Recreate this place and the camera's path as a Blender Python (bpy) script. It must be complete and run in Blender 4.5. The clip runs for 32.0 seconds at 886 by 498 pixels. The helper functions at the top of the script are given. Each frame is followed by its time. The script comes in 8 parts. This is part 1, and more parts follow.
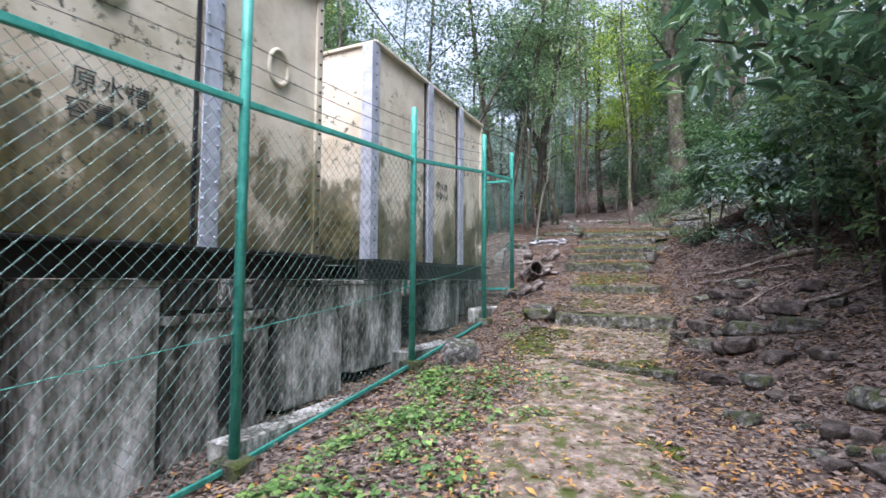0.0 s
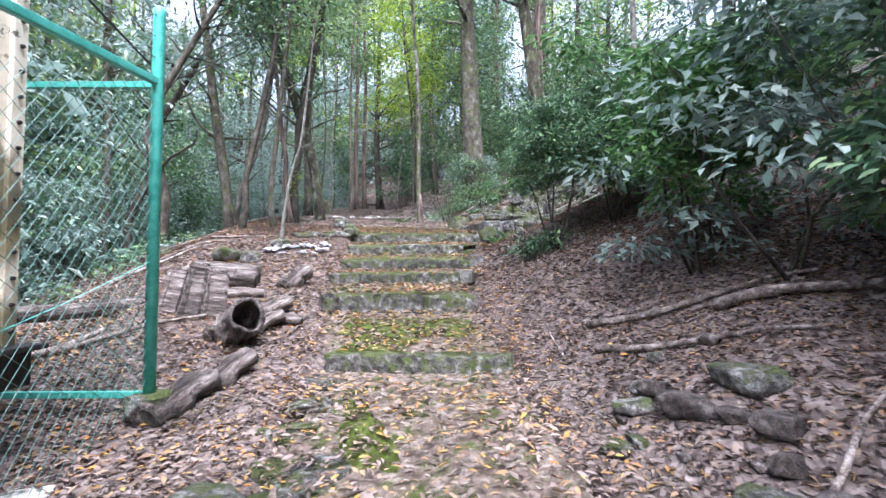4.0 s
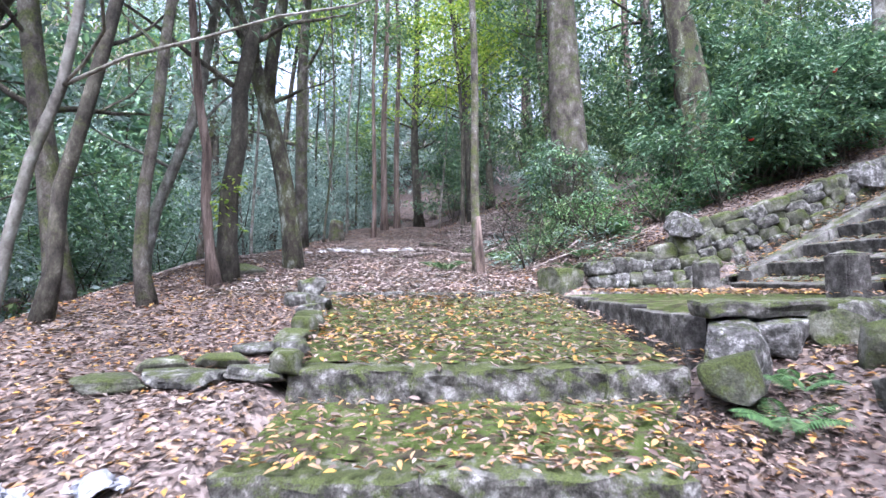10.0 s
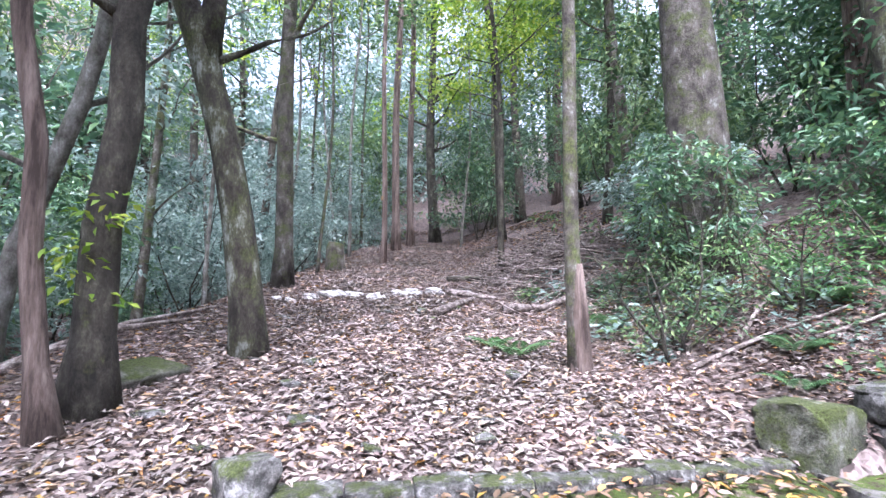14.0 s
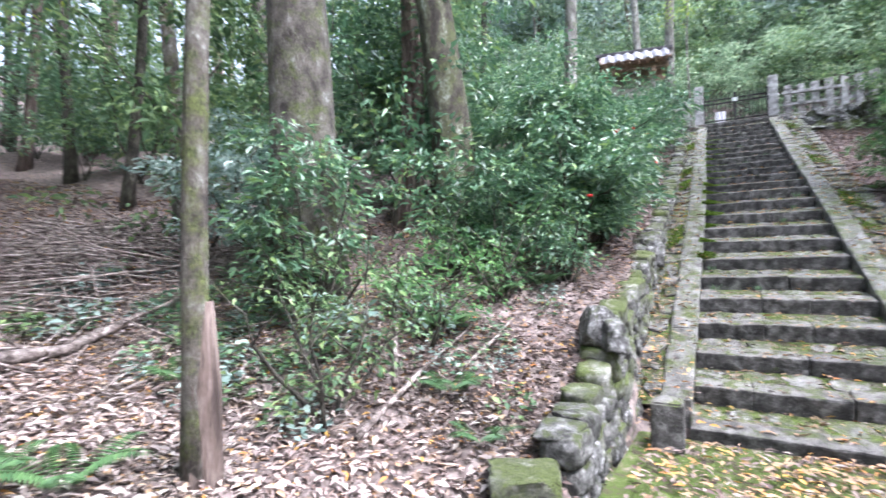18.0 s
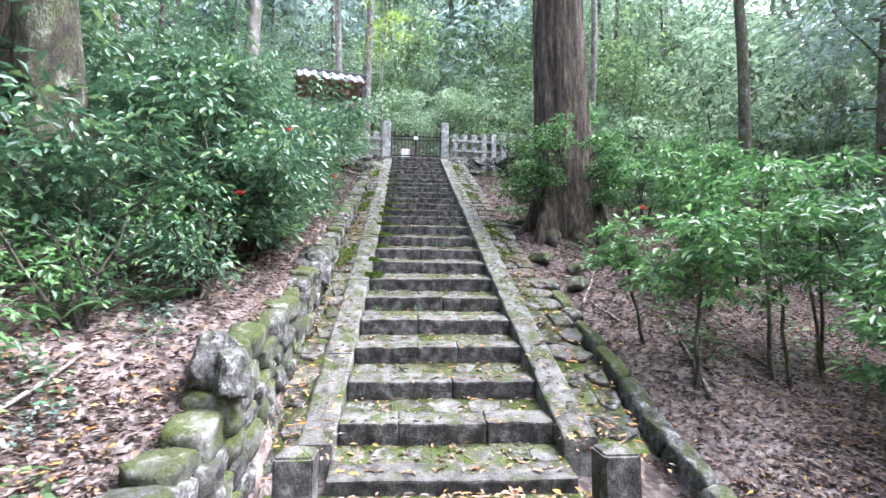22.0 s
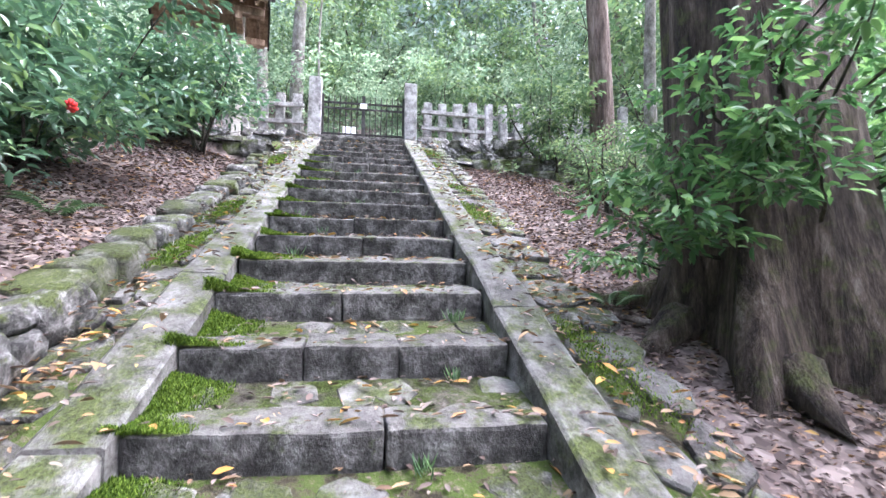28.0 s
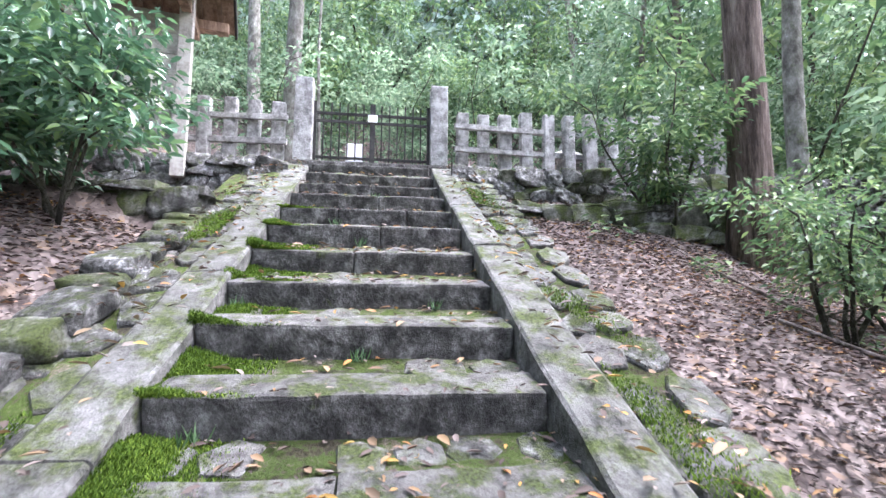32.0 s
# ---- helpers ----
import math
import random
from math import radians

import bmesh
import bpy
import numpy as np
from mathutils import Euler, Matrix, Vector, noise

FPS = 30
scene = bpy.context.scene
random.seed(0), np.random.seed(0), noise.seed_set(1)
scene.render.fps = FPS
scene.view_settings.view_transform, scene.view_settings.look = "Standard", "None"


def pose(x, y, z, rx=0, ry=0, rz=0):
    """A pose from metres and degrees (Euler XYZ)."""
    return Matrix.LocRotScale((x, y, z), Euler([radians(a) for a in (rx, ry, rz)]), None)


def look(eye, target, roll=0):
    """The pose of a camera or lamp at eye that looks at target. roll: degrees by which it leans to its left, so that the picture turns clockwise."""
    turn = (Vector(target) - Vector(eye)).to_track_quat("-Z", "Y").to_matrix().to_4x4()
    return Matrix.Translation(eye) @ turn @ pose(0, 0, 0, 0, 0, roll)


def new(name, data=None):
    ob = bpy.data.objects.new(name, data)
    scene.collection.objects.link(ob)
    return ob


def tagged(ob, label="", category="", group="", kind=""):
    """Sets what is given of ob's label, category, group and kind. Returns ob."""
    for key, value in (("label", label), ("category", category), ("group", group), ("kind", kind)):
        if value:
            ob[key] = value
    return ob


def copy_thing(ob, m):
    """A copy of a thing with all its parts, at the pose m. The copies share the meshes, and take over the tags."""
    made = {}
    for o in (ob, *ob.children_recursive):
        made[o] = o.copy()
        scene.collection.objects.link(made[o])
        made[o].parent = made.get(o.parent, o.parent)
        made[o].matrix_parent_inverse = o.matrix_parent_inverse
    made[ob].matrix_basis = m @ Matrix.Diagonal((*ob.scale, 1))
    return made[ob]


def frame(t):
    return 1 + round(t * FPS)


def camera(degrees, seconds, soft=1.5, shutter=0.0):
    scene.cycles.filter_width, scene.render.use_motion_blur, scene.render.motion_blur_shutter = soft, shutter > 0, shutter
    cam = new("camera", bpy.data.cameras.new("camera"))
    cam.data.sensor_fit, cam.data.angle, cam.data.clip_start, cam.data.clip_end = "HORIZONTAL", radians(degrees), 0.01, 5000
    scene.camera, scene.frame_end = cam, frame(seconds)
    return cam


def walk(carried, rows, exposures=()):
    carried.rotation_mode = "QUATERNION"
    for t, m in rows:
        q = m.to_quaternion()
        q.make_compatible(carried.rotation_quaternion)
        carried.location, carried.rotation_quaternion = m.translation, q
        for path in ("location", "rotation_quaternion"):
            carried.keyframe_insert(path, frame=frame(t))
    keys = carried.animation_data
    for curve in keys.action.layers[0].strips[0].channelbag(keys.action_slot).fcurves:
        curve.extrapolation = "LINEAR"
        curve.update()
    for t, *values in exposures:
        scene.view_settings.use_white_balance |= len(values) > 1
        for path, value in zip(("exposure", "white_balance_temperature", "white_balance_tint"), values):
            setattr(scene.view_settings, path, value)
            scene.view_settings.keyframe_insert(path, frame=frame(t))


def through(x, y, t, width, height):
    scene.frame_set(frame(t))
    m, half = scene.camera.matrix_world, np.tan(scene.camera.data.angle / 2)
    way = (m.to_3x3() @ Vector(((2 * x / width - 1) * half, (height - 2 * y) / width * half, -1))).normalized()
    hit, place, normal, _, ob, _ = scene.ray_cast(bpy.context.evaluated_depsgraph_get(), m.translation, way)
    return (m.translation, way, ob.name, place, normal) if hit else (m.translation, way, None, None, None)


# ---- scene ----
cam = camera(83.9, 32.0, shutter=0.2)

PATH = [
    (0, (-0.883, -6.153, 0.434), (-1.219, -4.185, 0.554), 0.4),
    (0.5, (-1.033, -5.426, 0.484), (-1.134, -3.431, 0.596), 0.5),
    (1, (-1.032, -4.645, 0.532), (-0.916, -2.651, 0.638), 0.6),
    (1.5, (-0.955, -3.832, 0.65), (-0.685, -1.852, 0.748), 0.5),
    (2, (-0.869, -3.029, 0.75), (-0.398, -1.087, 0.85), 0.1),
    (2.5, (-0.733, -2.313, 0.803), (-0.205, -0.386, 0.903), 0.3),
    (3, (-0.585, -1.561, 0.931), (-0.05, 0.364, 1.032), 0.1),
    (3.5, (-0.34, -0.826, 0.989), (0.207, 1.095, 1.092), -0.3),
    (5.5, (0.226, 1.406, 1.335), (0.739, 3.335, 1.463), 0.2),
    (6, (0.48, 1.986, 1.497), (0.973, 3.92, 1.622), 0.2),
    (6.5, (0.505, 2.545, 1.564), (0.971, 4.485, 1.695), 0.2),
    (7, (0.579, 3.167, 1.611), (0.984, 5.121, 1.743), 0.3),
    (7.5, (0.658, 3.78, 1.737), (1.05, 5.736, 1.867), 0.3),
    (8, (0.722, 4.369, 1.963), (1.098, 6.329, 2.091), 0.3),
    (8.5, (0.886, 4.897, 2.053), (1.256, 6.858, 2.187), 0.1),
    (9, (0.967, 5.495, 2.122), (1.332, 7.457, 2.254), 0.1),
    (9.5, (1.075, 6.069, 2.189), (1.441, 8.03, 2.322), 0.0),
    (10, (1.223, 6.595, 2.445), (1.583, 8.558, 2.583), -0.1),
    (10.5, (1.331, 7.096, 2.501), (1.674, 9.061, 2.647), 0.1),
    (11, (1.429, 7.56, 2.68), (1.763, 9.526, 2.833), 0.1),
    (11.5, (1.504, 8.053, 2.894), (1.845, 10.019, 3.039), 0.1),
    (12, (1.483, 8.506, 2.976), (1.826, 10.47, 3.126), 0.3),
    (12.5, (1.429, 8.923, 3.02), (1.776, 10.887, 3.173), 0.3),
    (13, (1.378, 9.343, 3.198), (1.725, 11.307, 3.35), 0.4),
    (13.5, (1.254, 9.714, 3.269), (1.6, 11.678, 3.421), 0.5),
    (14, (1.251, 10.069, 3.297), (1.59, 12.034, 3.451), 0.3),
    (14.5, (1.307, 10.433, 3.459), (1.637, 12.399, 3.611), 0.3),
    (16.5, (1.25, 11.39, 3.694), (1.633, 13.347, 3.853), -1.3),
    (17, (1.263, 11.44, 3.679), (2.089, 13.253, 3.853), -1.7),
    (17.5, (1.255, 11.442, 3.662), (2.588, 12.923, 3.826), -2.7),
    (18, (1.299, 11.926, 3.655), (3.115, 12.757, 3.755), -0.2),
    (18.5, (1.164, 11.86, 3.747), (3.117, 12.285, 3.822), -0.5),
    (19, (1.29, 11.847, 3.681), (3.287, 11.899, 3.763), 0.0),
    (19.5, (1.321, 11.841, 3.692), (3.312, 11.667, 3.772), 0.3),
    (20, (1.367, 11.805, 3.695), (3.351, 11.567, 3.78), 0.3),
    (20.5, (1.401, 11.8, 3.708), (3.372, 11.517, 3.9), 0.5),
    (21, (1.509, 11.733, 3.635), (3.476, 11.443, 3.859), 0.5),
    (21.5, (1.862, 11.634, 3.597), (3.829, 11.338, 3.81), 0.5),
    (22, (2.372, 11.592, 3.592), (4.337, 11.279, 3.793), 0.5),
    (22.5, (2.926, 11.564, 3.611), (4.886, 11.221, 3.806), 0.7),
    (23, (3.597, 11.439, 3.65), (5.557, 11.082, 3.833), 0.9),
    (23.5, (4.228, 11.353, 3.76), (6.186, 10.993, 3.945), 1.0),
    (24, (4.813, 11.223, 3.781), (6.769, 10.847, 3.968), 1.0),
    (24.5, (5.383, 11.211, 3.851), (7.335, 10.819, 4.041), 1.1),
    (25, (5.913, 11.132, 3.984), (7.861, 10.726, 4.183), 1.2),
    (25.5, (6.324, 11.12, 4.09), (8.268, 10.698, 4.3), 2.4),
    (27.5, (7.716, 10.799, 4.828), (9.657, 10.354, 5.013), -0.0),
    (28, (8.068, 10.764, 5.003), (10.003, 10.293, 5.187), 0.4),
    (28.5, (8.404, 10.771, 5.174), (10.34, 10.301, 5.357), 0.4),
    (29, (8.7, 10.695, 5.25), (10.636, 10.228, 5.434), 0.3),
    (29.5, (9.075, 10.672, 5.399), (11.012, 10.21, 5.59), 0.5),
    (30, (9.448, 10.652, 5.575), (11.388, 10.207, 5.764), 0.6),
    (30.5, (9.809, 10.599, 5.745), (11.75, 10.154, 5.931), 0.3),
    (31, (10.155, 10.583, 5.864), (12.098, 10.148, 6.05), 0.3),
    (31.5, (10.492, 10.566, 6.028), (12.436, 10.135, 6.224), 0.5),
    (32, (10.839, 10.543, 6.194), (12.782, 10.113, 6.392), 0.6),
]
EXPOSURES = [(0, 1.75, 5750, 19), (3.5, 2.25, 5600, 20), (6, 2.65, 5650, 19), (9, 2.5, 5500, 22), (13, 2.65, 5450, 26), (17, 2.7, 5600, 20), (20, 2.98, 5650, 19), (24, 3.03, 5650, 21), (28, 3.4, 5700, 24), (32, 3.2, 5700, 22)]
walk(cam, [(t, look(eye, target, roll)) for t, eye, target, roll in PATH], EXPOSURES)

# ---- light ----
world = bpy.data.worlds.new("sky")
scene.world = world
world.use_nodes = True
_n = world.node_tree.nodes
_sky = _n.new("ShaderNodeTexSky")
_sky.sky_type = "NISHITA"
_sky.sun_disc = False
_sky.sun_elevation, _sky.sun_rotation = radians(55), radians(200)
_sky.air_density, _sky.dust_density = 1.0, 5.0
_grey = _n.new("ShaderNodeHueSaturation")
_grey.inputs["Saturation"].default_value = 0.45
world.node_tree.links.new(_sky.outputs[0], _grey.inputs["Color"])
world.node_tree.links.new(_grey.outputs[0], _n["Background"].inputs[0])
_n["Background"].inputs[1].default_value = 0.15
sun_data = bpy.data.lights.new("sun", "SUN")
sun_data.energy, sun_data.angle, sun_data.color = 1.5, radians(25), (1.0, 0.96, 0.9)
sun = new("sun", sun_data)
sun.matrix_world = look((0, 0, 30), (-4, 12, 0))

# ---- small helpers ----
rng = np.random.default_rng(7)
R = random.Random(11)


def node(nt, kind, **values):
    made = nt.nodes.new("ShaderNode" + kind)
    for key, value in values.items():
        if key.startswith("_"):
            made.inputs[key[1:].replace("_", " ")].default_value = value
    return made


def ramp(nt, source, stops):
    r = nt.nodes.new("ShaderNodeValToRGB")
    while len(r.color_ramp.elements) < len(stops):
        r.color_ramp.elements.new(0.5)
    for e, (at, c) in zip(r.color_ramp.elements, stops):
        e.position, e.color = at, (*c, 1) if len(c) == 3 else c
    nt.links.new(source, r.inputs[0])
    return r.outputs[0]


def blend(nt, fac, a, b):
    m = nt.nodes.new("ShaderNodeMix")
    m.data_type = "RGBA"
    for socket, value in ((m.inputs[0], fac), (m.inputs[6], a), (m.inputs[7], b)):
        if isinstance(value, (tuple, float, int)):
            socket.default_value = value if isinstance(value, (float, int)) else (*value, 1)
        else:
            nt.links.new(value, socket)
    return m.outputs[2]


def noise_of(nt, scale, detail=4.0, rough=0.6, vector=None, stretch=None):
    n = nt.nodes.new("ShaderNodeTexNoise")
    n.inputs["Scale"].default_value, n.inputs["Detail"].default_value, n.inputs["Roughness"].default_value = scale, detail, rough
    if stretch:
        mp = nt.nodes.new("ShaderNodeMapping")
        mp.inputs["Scale"].default_value = stretch
        nt.links.new(vector, mp.inputs[0])
        vector = mp.outputs[0]
    if vector is not None:
        nt.links.new(vector, n.inputs["Vector"])
    return n.outputs["Fac"]


def material(name, rough=0.8, metal=0.0, spec=0.5):
    m = bpy.data.materials.new(name)
    m.use_nodes = True
    nt = m.node_tree
    b = nt.nodes["Principled BSDF"]
    b.inputs["Roughness"].default_value, b.inputs["Metallic"].default_value = rough, metal
    b.inputs["Specular IOR Level"].default_value = spec
    co = nt.nodes.new("ShaderNodeTexCoord").outputs["Object"]
    geo = nt.nodes.new("ShaderNodeNewGeometry")
    return m, nt, b, co, geo


def bump(nt, b, height, strength=0.5, dist=0.02):
    n = nt.nodes.new("ShaderNodeBump")
    n.inputs["Strength"].default_value, n.inputs["Distance"].default_value = strength, dist
    nt.links.new(height, n.inputs["Height"])
    nt.links.new(n.outputs[0], b.inputs["Normal"])


def two_tone(name, stops, scale=6.0, fine=60.0, rough=0.85, metal=0.0, strength=0.5, dist=0.01, stretch=None, spec=0.4,
             moss=None, world_space=True, vary=0.25, worn=0.0, pale_top=None):
    """A surface with a broad and a fine noise, optional moss on upward faces, and a slight change from piece to piece."""
    m, nt, b, co, geo = material(name, rough, metal, spec)
    vec = geo.outputs["Position"] if world_space else co
    big = noise_of(nt, scale, 5, 0.65, vec, stretch)
    small = noise_of(nt, fine, 5, 0.75, vec, stretch)
    mix = nt.nodes.new("ShaderNodeMath")
    mix.operation = "MULTIPLY_ADD"
    mix.inputs[1].default_value = 0.60
    nt.links.new(small, mix.inputs[0])
    sub = nt.nodes.new("ShaderNodeMath")
    sub.operation = "MULTIPLY_ADD"
    sub.inputs[1].default_value, sub.inputs[2].default_value = 1.35, -0.475
    nt.links.new(big, sub.inputs[0])
    nt.links.new(sub.outputs[0], mix.inputs[2])
    col = ramp(nt, mix.outputs[0], stops)
    # Upward faces paler: worn tops, with the light from above painted in.
    if pale_top:
        tread, amount = pale_top
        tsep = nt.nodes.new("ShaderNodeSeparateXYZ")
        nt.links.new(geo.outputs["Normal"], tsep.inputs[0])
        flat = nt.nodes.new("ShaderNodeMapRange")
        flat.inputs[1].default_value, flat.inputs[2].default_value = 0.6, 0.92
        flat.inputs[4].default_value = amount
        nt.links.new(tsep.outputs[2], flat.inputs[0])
        top_mask = nt.nodes.new("ShaderNodeMath")
        top_mask.operation = "MULTIPLY"
        nt.links.new(flat.outputs[0], top_mask.inputs[0])
        nt.links.new(ramp(nt, big, [(0.38, (0.35, 0.35, 0.35)), (0.56, (1, 1, 1))]), top_mask.inputs[1])
        col = blend(nt, top_mask.outputs[0], col, blend(nt, small, tuple(c * 0.55 for c in tread), tuple(c * 1.4 for c in tread)))
    if moss:
        colour, low, high = moss
        patch = noise_of(nt, scale * 0.75, 7, 0.68, vec)
        sep = nt.nodes.new("ShaderNodeSeparateXYZ")
        nt.links.new(geo.outputs["Normal"], sep.inputs[0])
        up = nt.nodes.new("ShaderNodeMath")
        up.operation = "MULTIPLY_ADD"
        up.inputs[1].default_value = 0.12
        nt.links.new(sep.outputs[2], up.inputs[0])
        nt.links.new(patch, up.inputs[2])
        f = ramp(nt, up.outputs[0], [(low, (0, 0, 0)), (high, (1, 1, 1))])
        green = blend(nt, ramp(nt, small, [(0.35, (0, 0, 0)), (0.65, (1, 1, 1))]), tuple(c * 0.35 for c in colour), tuple(c * 1.7 for c in colour))
        col = blend(nt, f, col, green)
    if worn:
        edge = ramp(nt, geo.outputs["Pointiness"], [(0.52, (0, 0, 0)), (0.58, (1, 1, 1))])
        gain = nt.nodes.new("ShaderNodeMath")
        gain.operation = "MULTIPLY"
        gain.inputs[1].default_value = worn
        nt.links.new(edge, gain.inputs[0])
        col = blend(nt, gain.outputs[0], col, stops[-1][1])
    if vary:
        info = nt.nodes.new("ShaderNodeObjectInfo")
        hsv = nt.nodes.new("ShaderNodeHueSaturation")
        v = nt.nodes.new("ShaderNodeMapRange")
        v.inputs[3].default_value, v.inputs[4].default_value = 1 - vary, 1 + vary
        nt.links.new(info.outputs["Random"], v.inputs[0])
        nt.links.new(v.outputs[0], hsv.inputs["Value"])
        nt.links.new(col, hsv.inputs["Color"])
        col = hsv.outputs[0]
    nt.links.new(col, b.inputs["Base Color"])
    bump(nt, b, mix.outputs[0], strength, dist)
    return m


def leaf_material(name, stops, rough=0.35, through=0.25, spec=0.5):
    m, nt, b, co, geo = material(name, rough, 0, spec)
    col = ramp(nt, geo.outputs["Random Per Island"], stops)
    patch = noise_of(nt, 1.2, 2, 0.5, geo.outputs["Position"])
    dark = ramp(nt, patch, [(0.3, (0.62, 0.66, 0.62)), (0.7, (1.2, 1.15, 1.1))])
    mul = nt.nodes.new("ShaderNodeMix")
    mul.data_type, mul.blend_type = "RGBA", "MULTIPLY"
    mul.inputs[0].default_value = 1.0
    nt.links.new(col, mul.inputs[6])
    nt.links.new(dark, mul.inputs[7])
    nt.links.new(mul.outputs[2], b.inputs["Base Color"])
    t = nt.nodes.new("ShaderNodeBsdfTranslucent")
    nt.links.new(mul.outputs[2], t.inputs[0])
    s = nt.nodes.new("ShaderNodeMixShader")
    s.inputs[0].default_value = through
    nt.links.new(b.outputs[0], s.inputs[1])
    nt.links.new(t.outputs[0], s.inputs[2])
    nt.links.new(s.outputs[0], nt.nodes["Material Output"].inputs[0])
    return m


MOSS = (0.046, 0.060, 0.014)
M = {}
M["stone"] = two_tone("granite_with_moss", [(0.32, (0.02, 0.02, 0.018)), (0.46, (0.07, 0.07, 0.064)), (0.58, (0.135, 0.135, 0.127)), (0.72, (0.31, 0.31, 0.30))], 12, 95, 0.9, moss=(MOSS, 0.55, 0.68), strength=1.0, dist=0.025)
# Step and kerb tops carry the overhead light in their paler colour.
M["step"] = two_tone("dressed_step_stone", [(0.33, (0.02, 0.019, 0.017)), (0.46, (0.05, 0.048, 0.044)), (0.57, (0.082, 0.08, 0.074)), (0.72, (0.17, 0.167, 0.158))], 9, 55, 0.9, moss=(MOSS, 0.61, 0.72), strength=1.0, dist=0.022, pale_top=((0.15, 0.145, 0.132), 0.72), vary=0.16)
M["step_mossy"] = two_tone("mossy_step_stone", [(0.34, (0.018, 0.018, 0.015)), (0.46, (0.055, 0.053, 0.047)), (0.58, (0.10, 0.098, 0.09)), (0.74, (0.25, 0.25, 0.24))], 11, 100, 0.9, moss=(MOSS, 0.50, 0.62), strength=1.0, dist=0.022, pale_top=((0.165, 0.162, 0.15), 0.7))
M["kerb"] = two_tone("kerb_stone", [(0.32, (0.04, 0.04, 0.034)), (0.46, (0.09, 0.089, 0.08)), (0.58, (0.135, 0.133, 0.123)), (0.74, (0.235, 0.232, 0.22))], 7, 50, 0.9, moss=(MOSS, 0.57, 0.71), strength=1.0, dist=0.018, pale_top=((0.125, 0.123, 0.113), 0.5), vary=0.14)
M["pale_rock"] = two_tone("lichen_covered_rock", [(0.32, (0.025, 0.025, 0.022)), (0.48, (0.085, 0.085, 0.08)), (0.59, (0.15, 0.15, 0.147)), (0.70, (0.36, 0.36, 0.355))], 14, 55, 0.9, moss=(MOSS, 0.58, 0.70), strength=1.0, dist=0.028)
M["moss_rock"] = two_tone("mossy_rock", [(0.32, (0.028, 0.03, 0.02)), (0.5, (0.09, 0.095, 0.07)), (0.64, (0.17, 0.17, 0.15)), (0.8, (0.36, 0.36, 0.34))], 6, 75, 0.95, moss=(MOSS, 0.47, 0.60), strength=1.0, dist=0.022)
M["log_wood"] = two_tone("grooved_weathered_log", [(0.32, (0.02, 0.016, 0.013)), (0.48, (0.10, 0.082, 0.072)), (0.6, (0.19, 0.165, 0.15)), (0.76, (0.36, 0.33, 0.305))], 14, 70, 0.95, strength=1.0, dist=0.04, stretch=(0.13, 1, 1), world_space=False)
M["white_chalk"] = two_tone("pale_exposed_rock", [(0.3, (0.16, 0.15, 0.14)), (0.5, (0.38, 0.37, 0.355)), (0.7, (0.62, 0.62, 0.61))], 8, 40, 0.9, strength=1.0, dist=0.02)
M["tread"] = two_tone("grey_stair_earth", [(0.32, (0.03, 0.027, 0.02)), (0.48, (0.085, 0.078, 0.062)), (0.62, (0.14, 0.128, 0.108)), (0.78, (0.25, 0.23, 0.205))], 9, 90, 1.0, strength=1.0, dist=0.02, spec=0.15, moss=((0.05, 0.07, 0.016), 0.52, 0.66))
M["moss_floor"] = two_tone("mossy_paving", [(0.34, (0.036, 0.032, 0.022)), (0.42, (0.075, 0.068, 0.04)), (0.47, (0.05, 0.075, 0.018)), (0.58, (0.068, 0.10, 0.022)), (0.66, (0.115, 0.105, 0.07)), (0.78, (0.21, 0.18, 0.145))], 7, 85, 1.0, strength=1.0, dist=0.025, spec=0.15)
M["moss_sheet"] = two_tone("short_green_moss", [(0.36, (0.035, 0.03, 0.016)), (0.46, (0.042, 0.055, 0.012)), (0.58, (0.062, 0.085, 0.016)), (0.74, (0.12, 0.12, 0.05))], 6, 120, 1.0, strength=1.0, dist=0.015, spec=0.1)
M["dirt"] = two_tone("trodden_earth", [(0.32, (0.085, 0.066, 0.052)), (0.5, (0.165, 0.132, 0.108)), (0.64, (0.25, 0.21, 0.18)), (0.78, (0.40, 0.355, 0.315))], 9, 150, 1.0, strength=0.8, dist=0.008, spec=0.15, moss=((0.055, 0.07, 0.018), 0.60, 0.74))
M["bark"] = two_tone("grey_bark_with_lichen", [(0.3, (0.026, 0.022, 0.018)), (0.48, (0.08, 0.071, 0.058)), (0.64, (0.135, 0.128, 0.108)), (0.78, (0.29, 0.30, 0.28))], 7, 60, 0.95, strength=1.0, dist=0.045, stretch=(1, 1, 0.6), moss=((0.065, 0.08, 0.022), 0.48, 0.64))
M["rusty_stone"] = two_tone("reddish_brown_stone", [(0.32, (0.016, 0.013, 0.011)), (0.46, (0.05, 0.04, 0.035)), (0.6, (0.10, 0.085, 0.077)), (0.76, (0.22, 0.20, 0.19))], 10, 90, 0.8, strength=1.0, dist=0.02)
M["bark_mossy"] = two_tone("dark_mossy_bark", [(0.3, (0.016, 0.013, 0.01)), (0.48, (0.045, 0.04, 0.03)), (0.6, (0.075, 0.08, 0.045)), (0.78, (0.26, 0.28, 0.25))], 6, 60, 0.95, strength=1.0, dist=0.04, stretch=(1, 1, 0.5), moss=((0.05, 0.06, 0.017), 0.52, 0.68))
